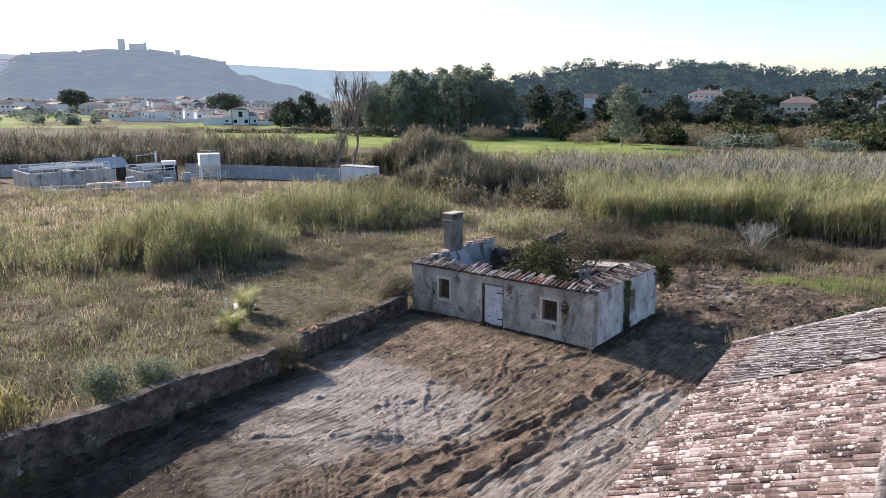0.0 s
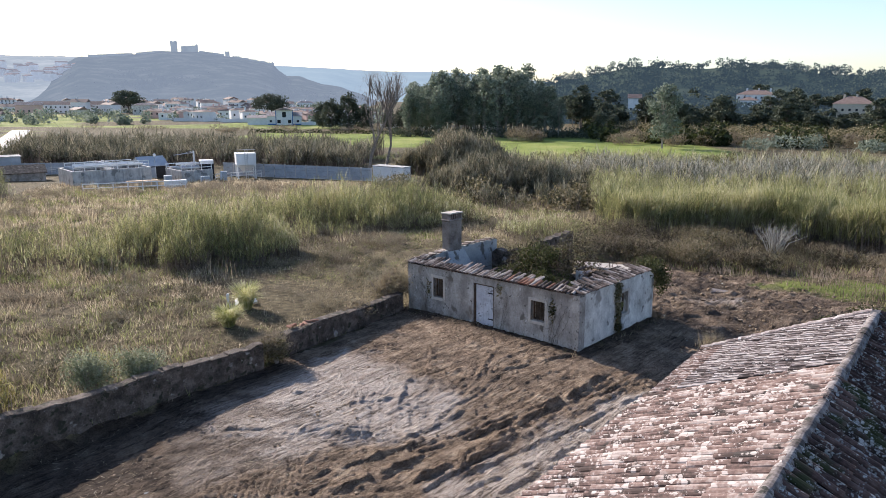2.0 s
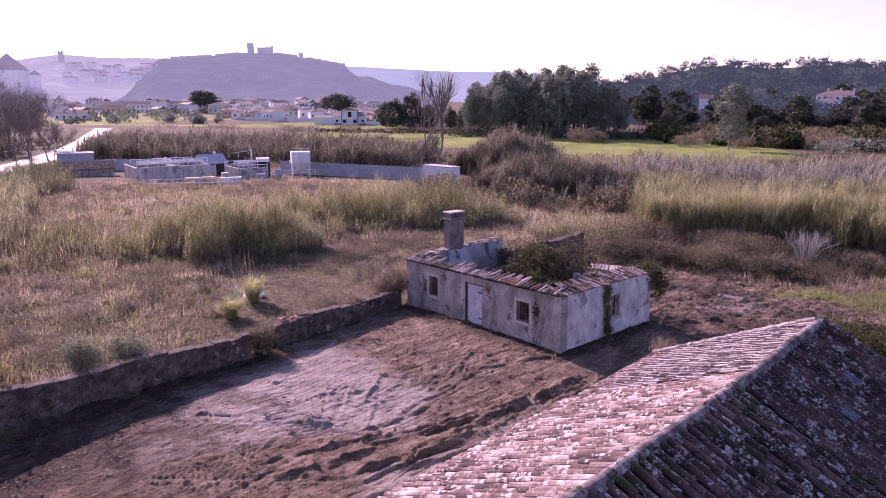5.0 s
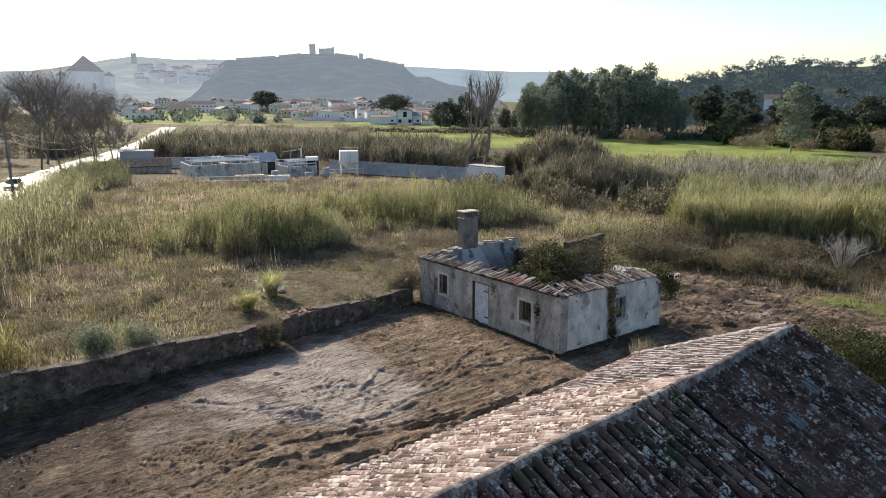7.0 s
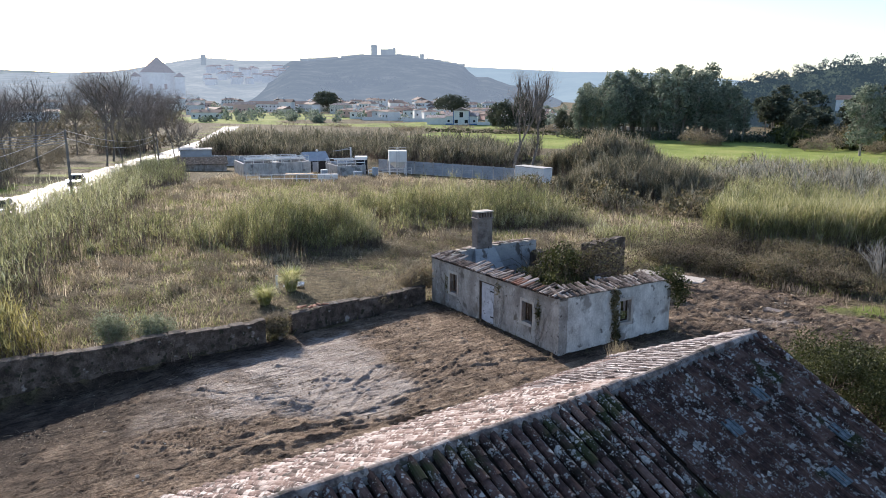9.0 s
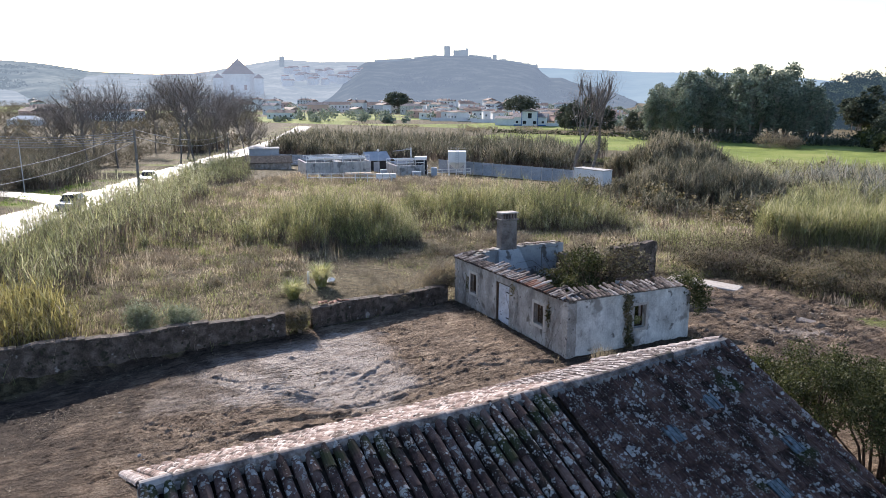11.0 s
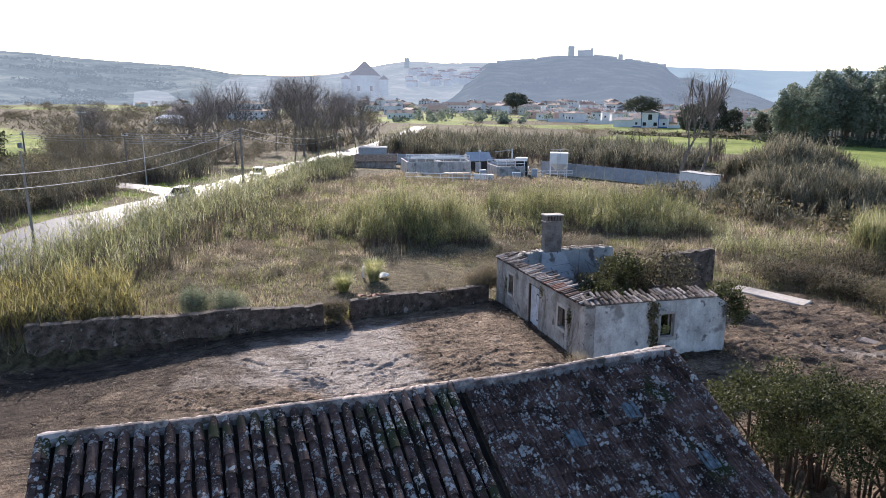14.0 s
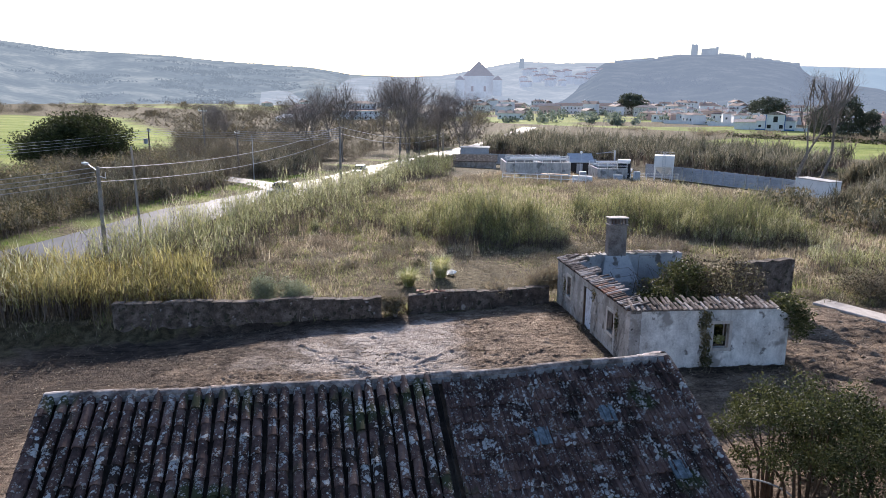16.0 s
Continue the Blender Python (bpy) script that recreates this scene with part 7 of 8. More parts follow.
piece("wing_roof", Shape().prism([(-4.5, 4.2), (0, 5.6), (4.5, 4.2)], -17.9, -8.2, pose(0, 0, 0, 0, 0, -90)), "tile_grey", wh)
piece("garden_wall", Shape().box(8.2, -5.5, -2, 34, -5.1, 2.0), "white_paint", wh, "long white garden wall")
wh.matrix_basis = wh.matrix_basis @ Matrix.Diagonal((1.12, 1.12, 0.95, 1))
lw = thing("garden_wall", "long low pale wall before the wood", "wall", pose(-52, 352, -6.7, 0, 0, -2))
piece("masonry", Shape().box(0, 0, -1, 62, 0.4, 2.2), "white_paint", lw)

house_far("villa", 182, 487, 4.0, 24, 14, 7.2, -22, "white_paint", "white villa with red hipped roofs among pines", 2, True, chimneys=3)
house_far("villa_wing", 174, 478, 3.0, 12, 9, 4.5, -22, "white_paint", "lower white wing of the villa", 1, True, chimneys=0)
house_far("villa", 203, 401, 0.5, 20, 14, 6.0, -27, "yellow_paint", "yellow villa with a red hipped roof", 1, True, chimneys=2, roof_h=4)
house_far("villa", 242, 414, 3.0, 16, 12, 4.5, -30, "pink_paint", "pink villa half hidden by pines", 1, True, chimneys=1)
house_far("villa", 268, 422, 3.5, 14, 10, 4.5, -32, "white_paint", "white villa half hidden by pines", 1, True, chimneys=2)
house_far("tower_house", 96.2, 460, -4, 8, 7, 12.5, -12, "white_paint", "tall narrow white tower house with a red roof", 1, False, chimneys=0, roof_h=2.6)

rt = random.Random(4)
for k in range(64):
    az = rt.uniform(-36, -14) if k < 40 else rt.uniform(-58, -36)
    D = rt.uniform(560, 900) if k < 40 else rt.uniform(480, 1000)
    hx, hy = D * math.sin(radians(az)), D * math.cos(radians(az))
    if abs(hx + 112) < 55 and hy < 640:
        continue
    w = rt.uniform(10, 22)
    house_far("town_house", hx, hy, -6.7, w, rt.uniform(8, 11), rt.choice((4.2, 5.5, 7.4)), rt.uniform(-40, 30), rt.choice(("white_paint", "white_paint", "white_paint", "pink_paint", "plaster_white")), rt.choice(("low white town house with a tiled roof", "whitewashed house at the edge of the town", "pale rendered house under red tiles")), 1, rt.random() < 0.4, "houses of the town", rt.choice((0, 1, 1, 2)), roof=rt.choice(("roof_far", "roof_far", "tile_grey")))
for k in range(46):
    az = rt.uniform(-37, -29)
    el = rt.uniform(0.9, 1.9)
    D = 1250 + 90 * (el - 0.9)
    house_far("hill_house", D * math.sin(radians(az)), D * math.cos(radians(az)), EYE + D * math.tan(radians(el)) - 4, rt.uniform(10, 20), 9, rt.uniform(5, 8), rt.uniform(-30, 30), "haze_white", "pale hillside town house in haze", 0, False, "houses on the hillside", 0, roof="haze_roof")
for k in range(26):
    az = -26.5 + 0.55 * k + rt.uniform(-0.5, 0.5) if k < 17 else rt.uniform(-45, -27)
    D = rt.uniform(570, 860)
    hx, hy = D * math.sin(radians(az)), D * math.cos(radians(az))
    if abs(hx + 112) < 30 and hy < 470 or near_line(ROAD, np.array([hx]), np.array([hy]))[0] < 16:
        continue
    house_far("town_house", hx, hy, -6.7 + (D - 430) * 0.012, rt.uniform(9, 17), rt.uniform(8, 11), rt.choice((4.2, 5.6, 7.0)), rt.uniform(-70, 40), "white_paint", "bright whitewashed house at the town's near edge", rt.choice((1, 2)), rt.random() < 0.4, "houses of the town", rt.choice((1, 2)))
for k in range(30):
    az, D = -25.5 + 0.56 * k + rt.uniform(-0.3, 0.3), rt.uniform(425, 540)
    hx, hy = D * math.sin(radians(az)), D * math.cos(radians(az))
    if abs(az + 16.2) < 3.2 and D < 450:
        continue
    house_far("town_house", hx, hy, -6.7 + (D - 425) * 0.02, rt.uniform(8, 15), rt.uniform(7, 10), rt.choice((3.2, 3.6, 5.4)), rt.uniform(-50, 50), rt.choice(("white_paint", "white_paint", "white_paint", "pink_paint")), "low white villa with a shallow tiled roof and garden walls", 1, True, "houses of the town", rt.choice((1, 2)), roof_h=1.3)
for az, D, L in ((-21, 430, 34), (-18.6, 440, 26), (-24.4, 450, 30), (-14.2, 425, 30)):
    gw = thing("garden_wall", "long white garden wall before the town", "wall", pose(D * math.sin(radians(az)), D * math.cos(radians(az)), -6.7, 0, 0, rt.uniform(4, 22)))
    piece("masonry", Shape().box(0, 0, -1, L, 0.35, 2.3), "white_paint", gw)
lo = house_far("long_white_building", -330, 560, -6.7, 70, 12, 7, 30, "white_paint", "long white two-storey building at the town's edge", 2, chimneys=0)
sh = house_far("white_workshop", -345, 300, -6.7, 36, 16, 6, 48, "white_paint", "white flat workshop building with an upper storey", 2, chimneys=0, roof_h=1.2)
house_far("upper_storey", -352, 306, -0.7, 20, 12, 4.5, 48, "white_paint", "set-back white upper storey of the workshop", 1, True, chimneys=0, roof_h=1.6)
house_far("white_shed", -322, 230, -6.7, 16, 9, 3.5, 50, "white_paint", "low white shed beyond the scrub", 0, True, chimneys=0, roof_h=2, roof="white_paint")

# church with its pyramid roof
ch = thing("church", "large white church with a steep pyramid roof and towers", "church", pose(18 - 1150 * math.sin(radians(41.3)), 4 + 1150 * math.cos(radians(41.3)), -8, 0, 0, 41.3))


def polygon_block(r0, r1, z0, z1, n=8, turn=22.5):
    vs = [(r * math.cos(radians(turn) + i * math.tau / n), r * math.sin(radians(turn) + i * math.tau / n), z) for r, z in ((r0, z0), (r1, z1)) for i in range(n)]
    return Shape().add(vs, [(i, (i + 1) % n, n + (i + 1) % n, n + i) for i in range(n)] + [tuple(range(n - 1, -1, -1)), tuple(range(n, 2 * n))])


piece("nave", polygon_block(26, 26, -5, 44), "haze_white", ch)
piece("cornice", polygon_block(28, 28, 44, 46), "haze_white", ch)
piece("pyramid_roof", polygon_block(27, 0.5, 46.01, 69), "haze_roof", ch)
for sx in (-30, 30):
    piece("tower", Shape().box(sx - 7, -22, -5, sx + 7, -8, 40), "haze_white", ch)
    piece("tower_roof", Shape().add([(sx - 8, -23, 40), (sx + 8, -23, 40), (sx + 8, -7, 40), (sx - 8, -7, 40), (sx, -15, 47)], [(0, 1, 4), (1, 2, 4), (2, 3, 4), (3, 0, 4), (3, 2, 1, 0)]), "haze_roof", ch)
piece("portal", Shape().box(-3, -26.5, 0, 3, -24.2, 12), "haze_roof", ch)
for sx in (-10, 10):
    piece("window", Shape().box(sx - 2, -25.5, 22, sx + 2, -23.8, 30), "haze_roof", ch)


# ---- castle ----
def on_sky(az, el, D=1490):
    return Vector((D * math.sin(radians(az)), D * math.cos(radians(az)), EYE + D * math.tan(radians(el))))


cs = thing("castle", "ruined stone castle with a square keep on the hilltop", "castle")


def keep(name, az, w, el0, el1, d=12):
    p0, p1 = on_sky(az, el0), on_sky(az, el1)
    m = pose(p0.x, p0.y, 0, 0, 0, -az)
    q = Shape().box(-w / 2, -d / 2, p0.z - 8, w / 2, d / 2, p1.z, m)
    k = max(2, int(w / 5))
    for i in range(k):
        q.box(-w / 2 + w * (i + 0.1) / k, -d / 2, p1.z - 0.01, -w / 2 + w * (i + 0.6) / k, d / 2, p1.z + 1.2, m)
    piece(name, q, "castle", cs)


keep("keep", -24.15, 13, 3.1, 3.70)
keep("palace", -23.35, 16, 3.0, 3.38)
keep("palace", -22.78, 15, 3.0, 3.42)
keep("turret", -22.55, 5, 3.0, 3.52)
keep("gate_tower", -20.35, 9, 2.65, 3.05)
keep("lookout_tower", -37.25, 10, 2.3, 2.75)
for a0, a1, e0, e1 in ((-26.8, -25.0, 2.78, 2.98), (-22.4, -20.6, 3.02, 2.82), (-20.0, -16.9, 2.72, 2.2), (-30, -27, 2.52, 2.75)):
    n = 5
    for i in range(n):
        az = a0 + (a1 - a0) * (i + 0.5) / n
        keep("curtain_wall", az, abs(a1 - a0) / n * 26.2, e0 + (e1 - e0) * (i + 0.5) / n - 0.1, e0 + (e1 - e0) * (i + 0.5) / n + 0.05, 4)


# ---- trees ----
bare_tree(-19.6, 127.5, 21.0, 3, "tall leafless double-stemmed tree behind the fence", "bark", "", 0.1, 0.3, 3, 0.8)
bare_tree(-17.2, 131.5, 22.0, 8, "tall leafless tree behind the white wall", "bark", "", 0.1, 0.28, 3, 0.8)
road_trees = [(-88, 103, 17, 11), (-96, 92, 15, 12), (-101, 112, 18, 13), (-113, 126, 17, 14), (-92, 116, 13, 15), (-124, 148, 16, 16), (-109, 142, 14, 17), (-79, 97, 12, 18), (-136, 168, 15, 19), (-86, 78, 12, 20), (-118, 104, 15, 21), (-134, 136, 16, 22), (-104, 86, 11, 23), (-150, 190, 15, 24), (-98, 130, 9, 25)]
for q, (tx, ty, th, sd) in enumerate(road_trees):
    bare_tree(tx, ty, th * 1.2, sd, "large leafless roadside tree with fine twigs", "bark", "roadside trees")
for tx, ty, th, sd in ((-150, 120, 14, 31), (-165, 100, 12, 32), (-178, 150, 15, 33), (-190, 190, 15, 34), (-128, 84, 10, 35), (-210, 120, 14, 36)):
    bare_tree(tx, ty, th, sd, "leafless tree in the scrub beyond the road", "bark", "trees beyond the road", 0.14, 0.7)

# umbrella pine in the green field
pine = crown_tree("umbrella_pine", -81.8, 36.9, 7.3, (7.2, 0.84), "leaf", 3, "broad dark umbrella pine in the green field", "bark", 80, 560, 0.16, 0.15, 0.55)
crown_tree("umbrella_pine", -140, 455, 15, (12, 0.55), "leaf_pine", 5, "dark umbrella pine behind the white farmhouse", "bark", 26, 320, 0.45, 0.45, 0.5)
crown_tree("umbrella_pine", -292, 560, 17, (13, 0.55), "leaf_pine", 6, "dark round pine at the town's edge", "bark", 24, 140, 0.8, 0.4, 0.45)

gums = [crown_tree("gum_tree", -20 + 9 * i, 300 + 5 * (i % 2), h, (5.0, 0.72), "leaf_gum", 60 + i, "tall grey-green eucalyptus with a pale trunk", "bark_pale", 38, 42, 0.56, 0.35, 0.1, "eucalyptus wood") for i, h in enumerate((25, 28, 24, 29, 26))]
rg = random.Random(9)
for k in range(120):
    gx = rg.uniform(-31, 34)
    gy = rg.uniform(286, 345) + 0.1 * gx
    sc = rg.uniform(0.62, 1.06) * (0.8 if gx < -24 or gx > 22 else 1.0)
    copy_thing(gums[k % 5], pose(gx, gy, -6.8, 0, 0, rg.uniform(0, 360)) @ Matrix.Diagonal((sc * 1.1, sc * 1.1, sc, 1)))
dk = crown_tree("evergreen_tree", -64, 332, 16, (6.5, 0.85), "leaf_pine", 71, "dense dark evergreen tree at the field's edge", "bark", 30, 90, 0.6, 0.3, 0.2, "dark trees at the field's edge")
for q, (gx, gy, sc) in enumerate(((-73, 335, 0.85), (-57, 336, 0.7), (-80, 345, 0.75), (-46, 340, 0.6), (-38, 330, 0.65), (52, 318, 0.6), (60, 330, 0.5))):
    copy_thing(dk, pose(gx, gy, -6.8, 0, 0, 50 * q) @ Matrix.Diagonal((sc, sc, sc, 1)))
crown_tree("gum_tree", 58, 226, 20, (5.2, 0.82), "leaf_gum", 81, "grey-green eucalyptus standing alone at the reed edge", "bark_pale", 34, 80, 0.5, 0.2, 0.2)
pines = [crown_tree("pine_tree", 96 + 24 * i, 352 + 12 * i, h, cr, "leaf_pine", 90 + i, "dark pine with a spreading crown on a bare trunk", "bark", 26, 38, 0.85, 0.5, fl, "pines below the hill") for i, (h, cr, fl) in enumerate(((14, (5.4, 0.5), 0.6), (17, (5.0, 0.6), 0.45), (12, (5.8, 0.55), 0.6), (19, (5.6, 0.62), 0.5), (10, (4.6, 0.8), 0.3)))]
for k in range(260):
    az = rg.uniform(6.2, 43)
    D = rg.uniform(335, 640)
    gx, gy = D * math.sin(radians(az)), D * math.cos(radians(az))
    if any(abs(az - a) < w and D < d for a, w, d in ((11.8, 0.9, 475), (19.9, 1.35, 520), (26.8, 1.5, 440), (31.0, 0.9, 450))) or gy < 318:
        continue
    sc = rg.uniform(0.6, 1.05)
    copy_thing(pines[k % 5], pose(gx, gy, -7 + max(0, (D - 420) * 0.045), 0, 0, rg.uniform(0, 360)) @ Matrix.Diagonal((sc * 1.15, sc * 1.15, sc, 1)))


for k in range(90):
    az, D = 8.6 + 0.4 * k + rg.uniform(-0.3, 0.3), rg.uniform(375, 425)
    if abs(az - 11.8) < 0.7:
        continue
    p, sc = k % 5, rg.uniform(7.0, 10.0)
    sc /= (14, 17, 12, 19, 10)[p]
    copy_thing(pines[p], pose(D * math.sin(radians(az)), D * math.cos(radians(az)), -7.2, 0, 0, rg.uniform(0, 360)) @ Matrix.Diagonal((sc * 1.5, sc * 1.5, sc, 1)))


def thicket(name, pts, mat, label, per=26, leaf=0.6, category="scrub", thin=0.0):
    """Low growth at many places (x, y, z, half width, height) as one mass."""
    P = [blob_points((x, y, z + h * 0.45), (r, r, h * 0.55), per, 0.3) for x, y, z, r, h in pts]
    P = np.concatenate(P)
    if thin:
        return thing(name, label, category, kind="stuff", data=tri_mesh(name, leaf_tris(P, np.full(len(P), leaf) * rng.uniform(0.5, 1.3, len(P)), np.full(len(P), thin), -0.3), 3, mat))
    return thing(name, label, category, kind="stuff", data=tri_mesh(name, card_quads(P, leaf), 4, mat))


def ring(n, az0, az1, d0, d1, r, h, seed, base=None):
    q = random.Random(seed)
    out = []
    for _ in range(n):
        a, D = radians(q.uniform(az0, az1)), math.exp(q.uniform(math.log(d0), math.log(d1)))
        x, y = D * math.sin(a), D * math.cos(a)
        if near_line(ROAD, np.array([x]), np.array([y]))[0] < 9:
            continue
        out.append((x, y, gz(x, y) if base is None else base(D, a), q.uniform(0.6, 1.3) * r, q.uniform(0.6, 1.3) * h))
    return out


def in_green(x, y):
    return bool(inside(GREEN_FIELD, np.array([x]), np.array([y]))[0])


def hill_base(D, a):
    k = (D / 760 - 1)
    el = np.interp(math.degrees(a), [2, 4.8, 7.5, 9.7, 11.4, 14.9, 18.2, 21.4, 24.2, 28.9, 34, 45, 70], [0.2, 0.75, 1.25, 1.75, 2.15, 1.9, 2.0, 2.05, 1.55, 1.2, 1.6, 1.9, 1.5])
    top = EYE + 760 * math.tan(radians(el))
    return -7 + (top + 7) * float(np.interp(k, [-0.45, -0.34, -0.24, -0.15, -0.07, 0, 0.12], [0, 0.2, 0.45, 0.7, 0.9, 1.0, 0.9])) - 1


thicket("hill_pines", ring(1500, 3.5, 48, 425, 790, 5.0, 6.5, 21, hill_base), "hill_wood", "dense dark pine wood covering the hill", 44, 1.25, "wood")
ridge_pts = []
for k in range(130):
    a = radians(rg.uniform(4.5, 40))
    D = rg.uniform(745, 775)
    ridge_pts.append((D * math.sin(a), D * math.cos(a), hill_base(D, a) + 4, rg.uniform(2.5, 5), rg.uniform(3, 8)))
thicket("ridge_pines", ridge_pts, "hill_wood", "row of pines standing on the hill's crest", 46, 0.9, "wood")
thicket("hedge_dark", [p for p in ring(400, 8.5, 42, 255, 420, 5.5, 5.0, 22) if not any(abs(math.degrees(math.atan2(p[0], p[1])) - a) < w for a, w in ((11.7, 1.2), (20.4, 1.5), (26.8, 1.6)))], "leaf", "dark evergreen wood below the pine hill", 130, 0.95)
thicket("wood_front", [p for p in ring(150, 6, 44, 400, 520, 7, 10, 37) if not any(abs(math.degrees(math.atan2(p[0], p[1])) - a) < w for a, w in ((11.7, 1.0), (20.4, 1.4), (26.8, 1.6)))], "leaf_pine", "dark pines massed at the foot of the hill", 190, 1.1, "wood")
thicket("hedge_mid", [(x, y, gz(x, y), r, h) for x, y, r, h in [(48 + 9 * k + 3 * math.sin(k * 5), 243 + 7 * math.sin(k * 2.1), 4.5 + math.sin(k * 3), 4.2 + math.sin(k * 1.7)) for k in range(16)]], "scrub", "brownish scrub bushes before the dark hedges", 900, 1.2, "scrub", 0.16)
thicket("hedge_green", [(x, y, gz(x, y), r, h) for x, y, r, h in [(86 + 10 * k + 4 * math.sin(k * 3), 222 + 8 * math.sin(k * 1.3), 5 + math.sin(k * 2), 4 + math.sin(k)) for k in range(10)]], "leaf_gum", "olive green bushes at the reed bed's far edge", 420, 0.45)
thicket("wood_edge", [p for p in ring(330, 9.5, 46, 262, 372, 5.0, 4.2, 43) if p[0] > 66 or p[1] > 306], "bramble", "brown and green scrub along the edge of the pine wood", 300, 0.42)
thicket("field_hedge", [(-100 + 3.2 * k, 300 + 2 * math.sin(k), -6.7, 2.2, 1.8 + 0.5 * math.sin(k * 2.3)) for k in range(60)], "leaf", "low dark hedge along the green field", 60, 0.45)
thicket("wood_floor", [(-36 + 2.4 * k, 284 + 3 * math.sin(k * 1.9), -6.7, 3.0, 4.0 + 1.2 * math.sin(k * 2.9)) for k in range(37)], "leaf_pine", "dark undergrowth at the foot of the eucalyptus wood", 120, 0.5)
thicket("round_bush", [(14, 258, -6.5, 5.5, 5.5), (20, 260, -6.5, 4, 4)], "scrub", "round leafless bush in the green field", 1500, 1.2, "scrub", 0.12)
thicket("town_trees", ring(70, -37, -8, 400, 560, 4, 5.0, 29) + ring(110, -37, -8, 520, 900, 6, 5.5, 23), "leaf_gum", "trees among the houses of the town", 60, 1.1, "wood")
thicket("town_trees_left", [p for p in ring(120, -85, -37, 300, 950, 7, 6, 24) if not in_green(*p[:2])], "scrub_dark", "bare brownish trees before the town", 220, 2.2, "wood", 0.3)
thicket("roadside_scrub", [p for p in ring(420, -75, -36, 62, 200, 3.0, 3.4, 25) if near_line(ROAD, np.array([p[0]]), np.array([p[1]]))[0] > 10 and not inside([(-20, -16), (-30, 15), (-49, 44), (-84, 92), (-122, 161), (0, 161), (20, 0)], np.array([p[0]]), np.array([p[1]]))[0] and not in_green(*p[:2])], "scrub_dark", "brown leafless scrub beyond the road", 700, 1.0, "scrub", 0.06)
far_verge = lambda x, y: (road_off(x, y) > 6.4) & (road_off(x, y) < 17) & ~inside([(-20, -16), (-26, 3), (-30.6, 15), (-41.5, 32.5), (-62, 62), (-84, 92), (0, 92), (20, -16)], x, y) & ~inside([(-50, 46), (-60, 47.5), (-90, 42), (-90, 55), (-60, 58)], x, y)
x, y = scatter(40000, -90, -28, 0, 74, far_verge)
reed_bed("verge_canes", x, y, 3.2, "reed_dark", "tall dark cane thicket along the far verge", leaf=0.7, width=0.06, plume=0.03, gap=0.34, tuft=0.9)
thicket("roadside_brambles", [(x, y, gz(x, y), r, h) for x, y, r, h in [(-41.0 - 1.15 * k + 2 * math.sin(k * 3), 14 + 1.55 * k + math.sin(k * 7), 2.2 + 0.7 * math.sin(k * 1.7), 2.0 + 0.7 * math.sin(k * 2.3)) for k in range(22)]], "bramble", "dark bramble thicket along the far verge", 1500, 0.09)
thicket("verge_thicket", [(x, y, gz(x, y), r, h) for x, y, r, h in [(-46 - 0.62 * k - 5 * abs(math.sin(k * 2.7)), 12 + 0.95 * k + math.sin(k * 7), 2.9 + 0.8 * math.sin(k * 1.7), 3.2 + 0.9 * math.sin(k * 2.3)) for k in range(34)]], "bramble", "dense dark olive bushes beyond the far verge", 1600, 0.12)
rb = random.Random(77)
tangle = []
for k in range(70):
    x, y = rb.uniform(-6, 80), rb.uniform(70, 170)
    if y < 72 - 0.42 * (x - 12) + 6:
        continue
    tangle.append((x, y, gz(x, y), rb.uniform(1.8, 4.2), rb.uniform(1.8, 3.6)))
thicket("reed_brambles", tangle, "bramble", "dark bramble tangles inside the reed bed", 420, 0.22)
thicket("dark_scrub", [(rb.uniform(-14, 22), rb.uniform(78, 112), -3.6, rb.uniform(2, 4), rb.uniform(2.5, 4.2)) for k in range(26)], "bramble", "dark scrub between the field and the canes", 520, 0.2)
thicket("far_hedges", [p for p in ring(300, -88, -38, 200, 800, 9, 4, 26) if not in_green(*p[:2])], "scrub_dark", "hedges and scrub on the plain before the hill", 120, 2.2, "scrub", 0.5)
thicket("plain_scrub", [p for p in ring(150, -34, -6, 310, 560, 5, 2.0, 27) if not (205 < p[1] < 305) and not (p[0] < -75 and 330 < p[1] < 520)], "scrub", "rough scrub and hedges on the plain", 140, 1.4, "scrub", 0.3)
thicket("slope_trees", ring(260, -31, -10, 1030, 1450, 11, 7, 28, lambda D, a: -8 + max(0.0, (D - 825) / 675) ** 1.0 * (EYE + 8 + 1500 * math.tan(radians(float(np.interp(math.degrees(a), [-60, -50, -44, -38.9, -34.5, -30.6, -25, -22.5, -16.9, -15.4, -11, -8], [0.6, 1.2, 1.35, 2.0, 2.33, 2.5, 3.0, 3.0, 2.17, 1.25, 0.15, -0.7]))))) * 0.9 - 4), "hill_castle", "scrub trees on the hazy castle hill", 34, 2.2, "wood")

def left_base(D, a):
    el = float(np.interp(math.degrees(a), [-120, -90, -76, -71.5, -65, -61, -56.9, -54, -51, -47, -40, -34], [3.2, 3.6, 3.4, 2.85, 2.65, 2.3, 2.08, 1.9, 1.42, 1.3, 0.9, 0.3]))
    h = float(np.interp(D / 1900 - 1, [-0.45, -0.34, -0.24, -0.15, -0.07, 0], [0, 0.2, 0.45, 0.7, 0.9, 1.0]))
    return -8 + (EYE + 8 + 1900 * math.tan(radians(el))) * h - 3


